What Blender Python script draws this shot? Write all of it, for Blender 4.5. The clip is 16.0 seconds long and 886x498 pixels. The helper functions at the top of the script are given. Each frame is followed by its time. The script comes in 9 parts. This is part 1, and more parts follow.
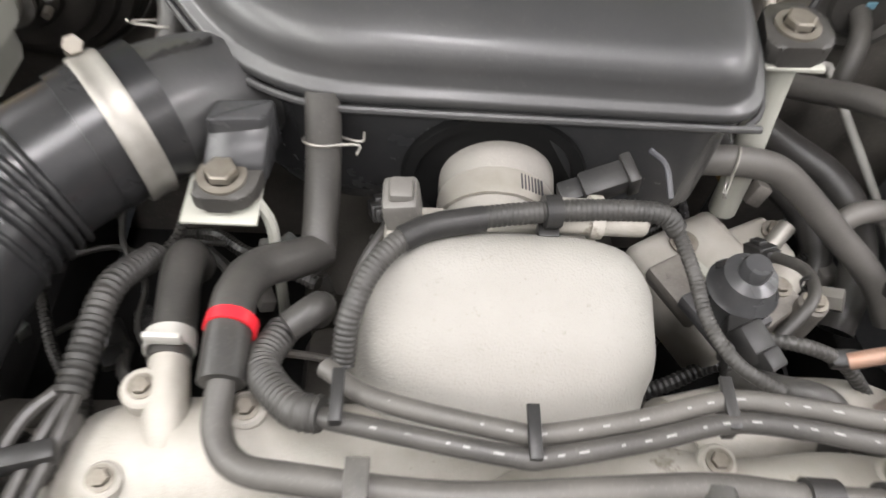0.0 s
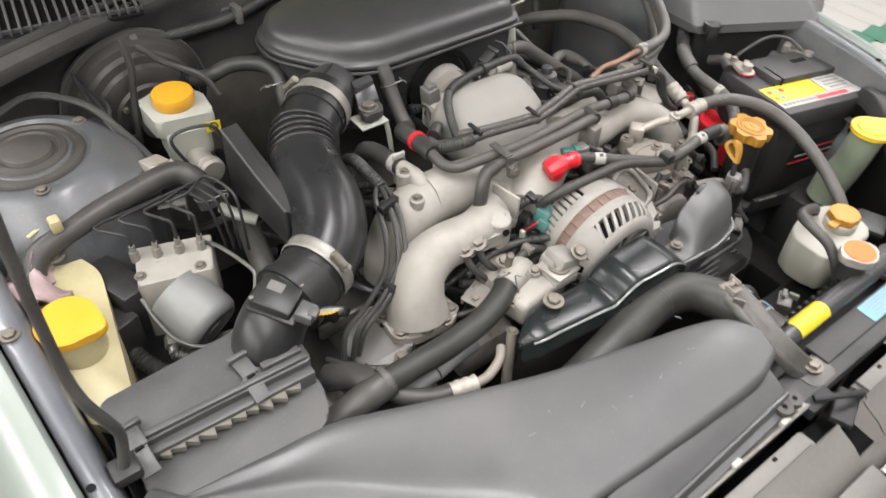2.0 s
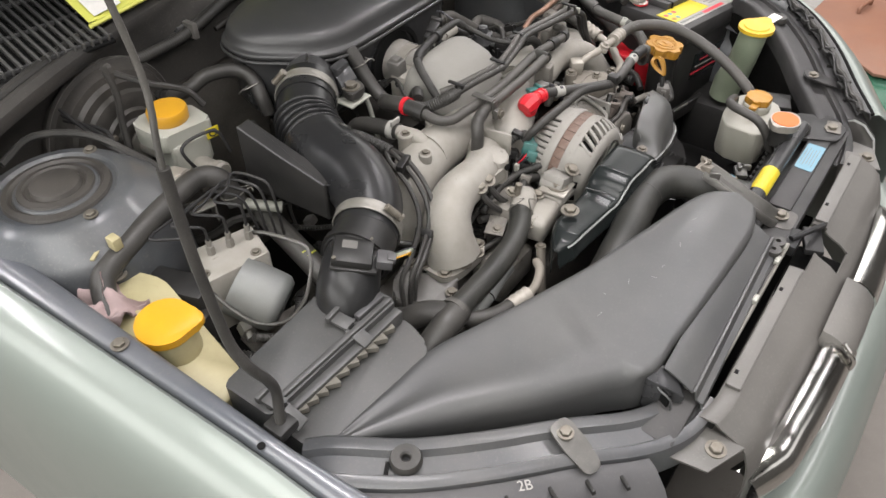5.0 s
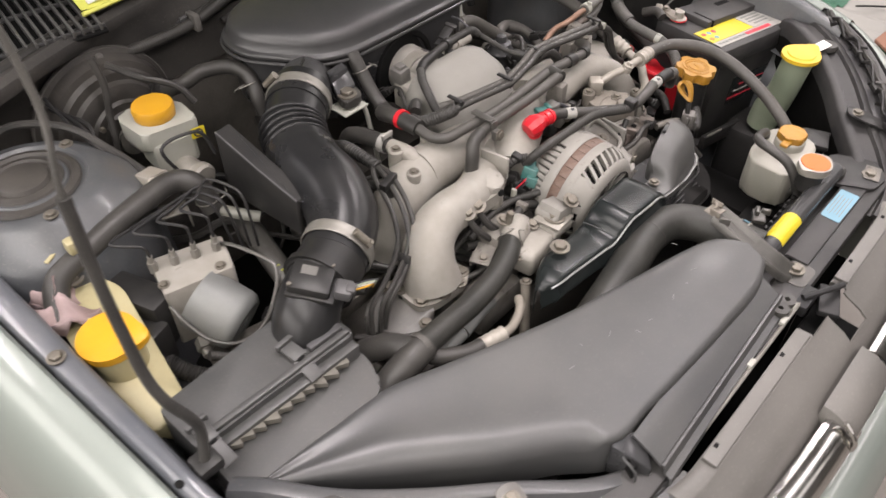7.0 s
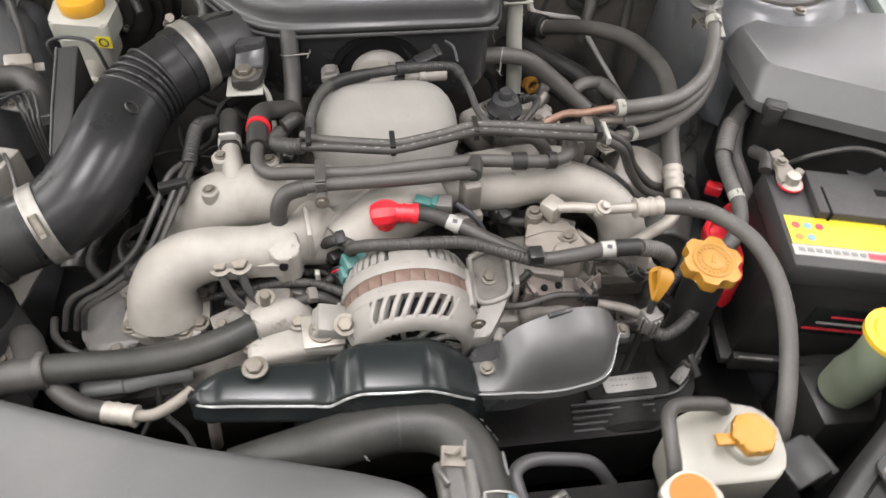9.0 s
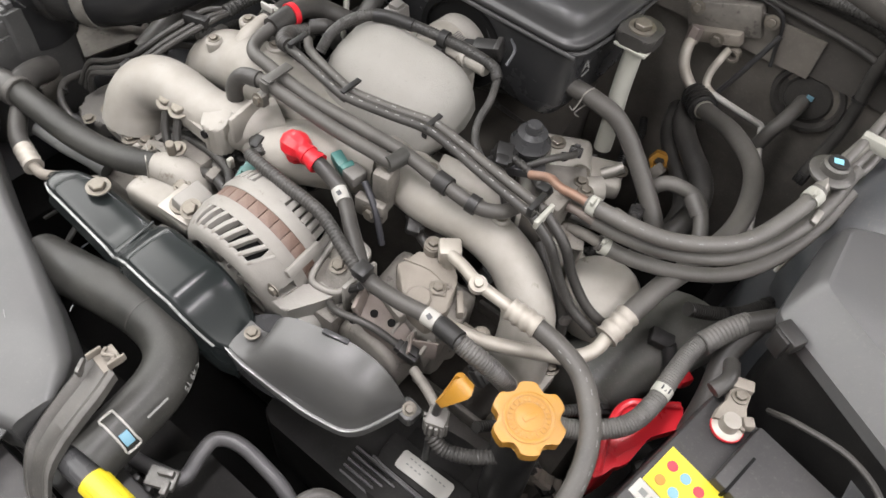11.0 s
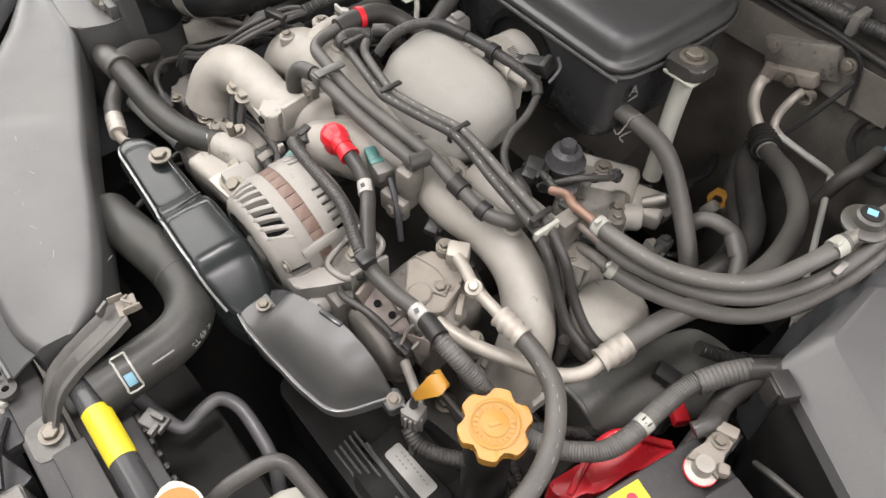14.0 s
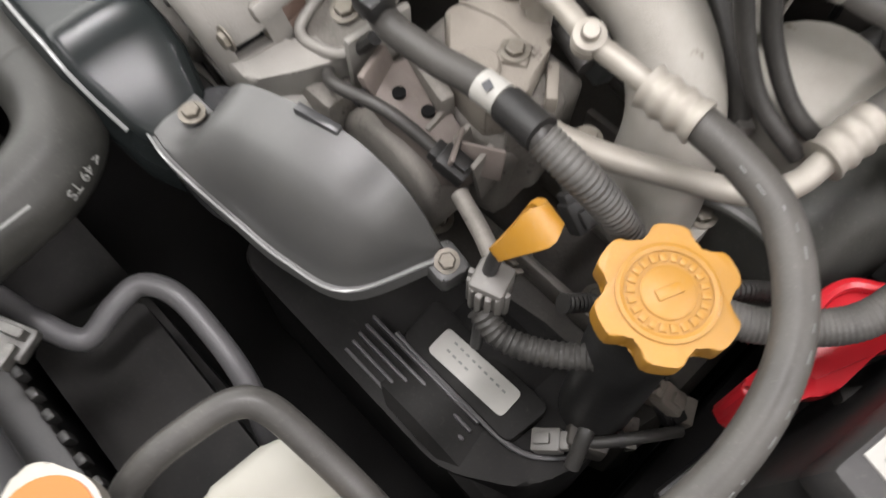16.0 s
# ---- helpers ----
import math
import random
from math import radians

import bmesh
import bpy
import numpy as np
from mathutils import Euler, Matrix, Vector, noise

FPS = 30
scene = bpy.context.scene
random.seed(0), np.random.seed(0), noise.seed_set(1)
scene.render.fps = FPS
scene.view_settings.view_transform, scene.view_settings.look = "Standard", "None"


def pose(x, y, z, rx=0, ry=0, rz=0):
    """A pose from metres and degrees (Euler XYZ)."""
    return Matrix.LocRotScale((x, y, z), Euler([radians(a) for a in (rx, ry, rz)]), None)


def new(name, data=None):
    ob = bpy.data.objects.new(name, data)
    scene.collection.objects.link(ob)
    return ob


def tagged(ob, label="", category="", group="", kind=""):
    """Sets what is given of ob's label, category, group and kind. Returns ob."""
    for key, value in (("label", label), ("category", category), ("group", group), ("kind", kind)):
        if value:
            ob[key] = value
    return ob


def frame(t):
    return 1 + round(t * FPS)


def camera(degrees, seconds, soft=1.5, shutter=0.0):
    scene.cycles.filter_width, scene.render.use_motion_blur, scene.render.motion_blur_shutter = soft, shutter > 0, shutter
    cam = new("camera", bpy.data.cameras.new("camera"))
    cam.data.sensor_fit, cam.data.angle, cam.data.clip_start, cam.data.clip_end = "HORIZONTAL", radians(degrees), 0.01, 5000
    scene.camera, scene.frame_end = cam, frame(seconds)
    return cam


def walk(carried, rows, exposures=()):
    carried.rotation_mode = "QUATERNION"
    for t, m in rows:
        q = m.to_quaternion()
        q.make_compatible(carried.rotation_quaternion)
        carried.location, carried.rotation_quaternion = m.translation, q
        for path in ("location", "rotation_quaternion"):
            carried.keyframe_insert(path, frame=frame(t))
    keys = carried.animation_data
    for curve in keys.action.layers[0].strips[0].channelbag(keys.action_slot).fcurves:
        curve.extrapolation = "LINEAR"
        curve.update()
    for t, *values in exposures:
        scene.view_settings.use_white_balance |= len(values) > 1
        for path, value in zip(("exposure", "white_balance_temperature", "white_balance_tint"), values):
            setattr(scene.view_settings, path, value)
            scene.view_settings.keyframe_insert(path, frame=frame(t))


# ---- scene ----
cam = camera(60.8, 16.0, soft=1.5, shutter=0.3)
PATH = [
    (0.0, -0.0570, 0.0541, 1.2464, 34.821, -3.554, 0.291),
    (0.5, -0.1510, -0.1314, 1.4143, 40.298, -3.918, -6.547),
    (1.0, -0.3020, -0.3877, 1.5119, 47.536, -1.643, -18.426),
    (1.5, -0.5180, -0.4524, 1.5193, 47.870, -1.526, -28.857),
    (2.0, -0.7140, -0.4836, 1.5339, 45.851, -2.047, -37.399),
    (2.5, -0.7860, -0.5403, 1.5419, 46.338, -1.874, -42.396),
    (3.0, -0.8630, -0.5552, 1.5627, 47.424, -0.895, -46.804),
    (3.5, -0.9360, -0.4667, 1.5521, 47.556, 0.113, -50.666),
    (4.0, -0.9910, -0.4161, 1.5414, 46.845, 0.656, -53.875),
    (4.2, -1.0020, -0.4176, 1.5325, 47.232, 0.733, -54.398),
    (6.3, -0.9780, -0.4097, 1.5491, 45.975, 0.398, -53.684),
    (6.5, -0.9770, -0.4010, 1.5446, 46.042, 0.124, -53.066),
    (7.0, -0.8500, -0.4463, 1.5390, 45.600, 0.065, -47.898),
    (7.5, -0.6780, -0.5155, 1.5376, 44.444, -0.297, -41.087),
    (8.0, -0.4980, -0.5228, 1.5120, 43.698, -1.013, -32.011),
    (8.5, -0.2890, -0.4756, 1.4955, 42.087, -1.943, -22.849),
    (9.0, -0.0230, -0.5054, 1.5010, 40.347, -1.315, -6.752),
    (9.5, 0.1650, -0.4907, 1.4953, 39.182, -2.028, 7.522),
    (10.0, 0.2930, -0.3834, 1.4776, 36.716, -4.022, 18.855),
    (10.2, 0.3290, -0.3566, 1.4732, 36.430, -4.598, 23.335),
    (12.3, 0.6180, -0.2124, 1.4737, 37.974, -1.203, 50.968),
    (12.5, 0.6180, -0.2093, 1.4755, 38.187, -1.148, 51.120),
    (13.0, 0.6070, -0.2109, 1.4826, 38.416, -1.156, 51.348),
    (13.5, 0.6030, -0.2119, 1.4827, 38.364, -1.022, 51.355),
    (14.0, 0.6000, -0.2071, 1.4804, 37.783, -0.800, 51.052),
    (14.5, 0.5730, -0.1959, 1.4648, 35.958, -0.828, 50.341),
    (15.0, 0.5000, -0.1787, 1.3908, 33.461, -0.706, 48.798),
    (15.5, 0.4550, -0.1723, 1.2843, 30.564, -0.166, 47.400),
    (16.0, 0.4240, -0.1420, 1.1365, 26.805, 0.380, 46.296),
]
EXPOSURES = [(0.0, 0.96, 6500, 10), (0.5, 0.85, 6500, 10), (1.0, 0.68, 6500, 10), (2.0, 0.44, 6500, 10), (3.0, 0.22, 6500, 10), (4.0, 0.1, 6500, 10), (6.3, 0.06, 6650, 13), (7.0, 0.15, 6750, 15), (7.5, 0.25, 6750, 15), (8.0, 0.36, 6600, 12),
             (9.0, 0.44, 6500, 11), (10.0, 0.44, 6450, 10), (12.5, 0.46, 6550, 11), (14.5, 0.46, 6600, 11), (16.0, 0.34, 6500, 10)]
walk(cam, [(t, pose(x, y, z, rx, ry, rz)) for t, x, y, z, rx, ry, rz in PATH], EXPOSURES)

# ---- light: a workshop with tube lights and added fill under its ceiling, the bonnet stands open behind ----
world = bpy.data.worlds.new("world")
scene.world = world
world.use_nodes = True
world.node_tree.nodes["Background"].inputs[0].default_value = (0.55, 0.6, 0.66, 1)
world.node_tree.nodes["Background"].inputs[1].default_value = 0.008
scene.view_settings.exposure = 0.0
LAMP_POWER = 42.0


def tube_light(x, y, z, length, turn, share=1.0):
    data = bpy.data.lights.new("tube_light", "AREA")
    data.shape, data.size, data.size_y = "RECTANGLE", length, 0.3
    data.energy, data.color = LAMP_POWER * share, (1.0, 0.96, 0.975)
    ob = new("tube_light", data)
    ob.matrix_basis = pose(x, y, z, 0, 0, turn)
    return ob


# unseen area lamps, added for fill and reflections
def fill_light(x, y, z, width, height, rx, power, turn=0):
    data = bpy.data.lights.new("fill_light", "AREA")
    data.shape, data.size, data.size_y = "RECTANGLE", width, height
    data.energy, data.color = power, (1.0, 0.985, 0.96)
    ob = new("fill_light", data)
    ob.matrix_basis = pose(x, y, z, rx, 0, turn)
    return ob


# added fill from the front; no window is built in this wall
fill_light(0.0, -4.9, 2.55, 6.0, 0.9, 90, 22.0)
# added fill from both sides, where the walls are solid
fill_light(-4.45, 0.6, 2.5, 6.0, 1.3, 90, 190.0, -90)
fill_light(4.45, 0.6, 2.5, 6.0, 1.3, 90, 90.0, 90)
# added overhead panel above the car's left, for broad sheen on the covers
fill_light(-1.9, -0.9, 3.14, 1.1, 3.8, 0, 115.0)
for lx in (-2.2, 0.0, 2.2):
    for ly in (-3.2, -1.5, 0.15):
        if lx < 0:
            continue
        tube_light(lx, ly, 3.15, 1.5, 0 if ly < 0 else 90, {-3.2: 0.25, -1.5: 0.55, 0.15: 1.5}[ly])
    tube_light(lx, 2.3, 3.15, 1.5, 0, 1.4)

# ---- materials ----
def material(name, colour, rough=0.5, metal=0.0, second=None, mix=0.5, scale=30.0, bump=0.15, fine=300.0, dust=0.0, coat=0.0,
             dust_colour=(0.27, 0.252, 0.228), glow=0.0, spot=None, spot_scale=60.0, spot_cut=0.62):
    """A surface with blotches at one scale, grain at a finer one, and dust that lies in patches."""
    m = bpy.data.materials.new(name)
    m.use_nodes = True
    t = m.node_tree
    b = t.nodes["Principled BSDF"]

    def node(kind, **values):
        n = t.nodes.new(kind)
        for k, v in values.items():
            n.inputs[k].default_value = v
        return n

    def ramp(value, low, high):
        r = node("ShaderNodeMapRange", **{"From Min": low, "From Max": high})
        t.links.new(value, r.inputs["Value"])
        return r.outputs["Result"]

    def blend(factor, a, c):
        x = t.nodes.new("ShaderNodeMix")
        x.data_type = "RGBA"
        t.links.new(factor, x.inputs[0])
        for i, v in ((6, a), (7, c)):
            if isinstance(v, tuple):
                x.inputs[i].default_value = (*v, 1)
            else:
                t.links.new(v, x.inputs[i])
        return x.outputs[2]

    place = t.nodes.new("ShaderNodeTexCoord").outputs["Object"]
    coarse = node("ShaderNodeTexNoise", Scale=scale, Detail=5.0, Roughness=0.6)
    grain = node("ShaderNodeTexNoise", Scale=fine, Detail=3.0)
    for n in (coarse, grain):
        t.links.new(place, n.inputs["Vector"])
    second = second or tuple(min(1.0, c * 0.72) for c in colour)
    col = blend(ramp(coarse.outputs["Fac"], 0.5 - mix * 0.5, 0.5 + mix * 0.5), second, colour)
    if spot:
        s = node("ShaderNodeTexNoise", Scale=spot_scale, Detail=8.0, Roughness=0.7)
        t.links.new(place, s.inputs["Vector"])
        col = blend(ramp(s.outputs["Fac"], spot_cut, spot_cut + 0.06), col, spot)
    rr = node("ShaderNodeMapRange", **{"To Min": max(0.03, rough - 0.12), "To Max": min(1.0, rough + 0.12)})
    t.links.new(coarse.outputs["Fac"], rr.inputs["Value"])
    rough_out = rr.outputs["Result"]
    if dust:
        d = node("ShaderNodeTexNoise", Scale=scale * 0.35, Detail=7.0, Roughness=0.65)
        t.links.new(place, d.inputs["Vector"])
        amount = node("ShaderNodeMapRange", **{"From Min": 0.35, "From Max": 0.75, "To Max": dust})
        t.links.new(d.outputs["Fac"], amount.inputs["Value"])
        col = blend(amount.outputs["Result"], col, dust_colour)
        sp = node("ShaderNodeTexNoise", Scale=max(scale * 14.0, 240.0), Detail=4.0, Roughness=0.75)
        t.links.new(place, sp.inputs["Vector"])
        few = node("ShaderNodeMapRange", **{"From Min": 0.56, "From Max": 0.74, "To Max": min(0.45, dust * 0.9)})
        t.links.new(sp.outputs["Fac"], few.inputs["Value"])
        col = blend(few.outputs["Result"], col, dust_colour)
        mx = t.nodes.new("ShaderNodeMix")
        t.links.new(amount.outputs["Result"], mx.inputs[0])
        t.links.new(rough_out, mx.inputs[2])
        mx.inputs[3].default_value = 0.9
        rough_out = mx.outputs[0]
    t.links.new(col, b.inputs["Base Color"])
    t.links.new(rough_out, b.inputs["Roughness"])
    b.inputs["Metallic"].default_value = metal
    b.inputs["Coat Weight"].default_value = coat
    b.inputs["Coat Roughness"].default_value = 0.14
    if bump:
        wide = node("ShaderNodeBump", Strength=min(0.4, bump * 0.8), Distance=0.002)
        t.links.new(coarse.outputs["Fac"], wide.inputs["Height"])
        bp = node("ShaderNodeBump", Strength=bump, Distance=0.0008)
        t.links.new(wide.outputs["Normal"], bp.inputs["Normal"])
        t.links.new(grain.outputs["Fac"], bp.inputs["Height"])
        t.links.new(bp.outputs["Normal"], b.inputs["Normal"])
    return m


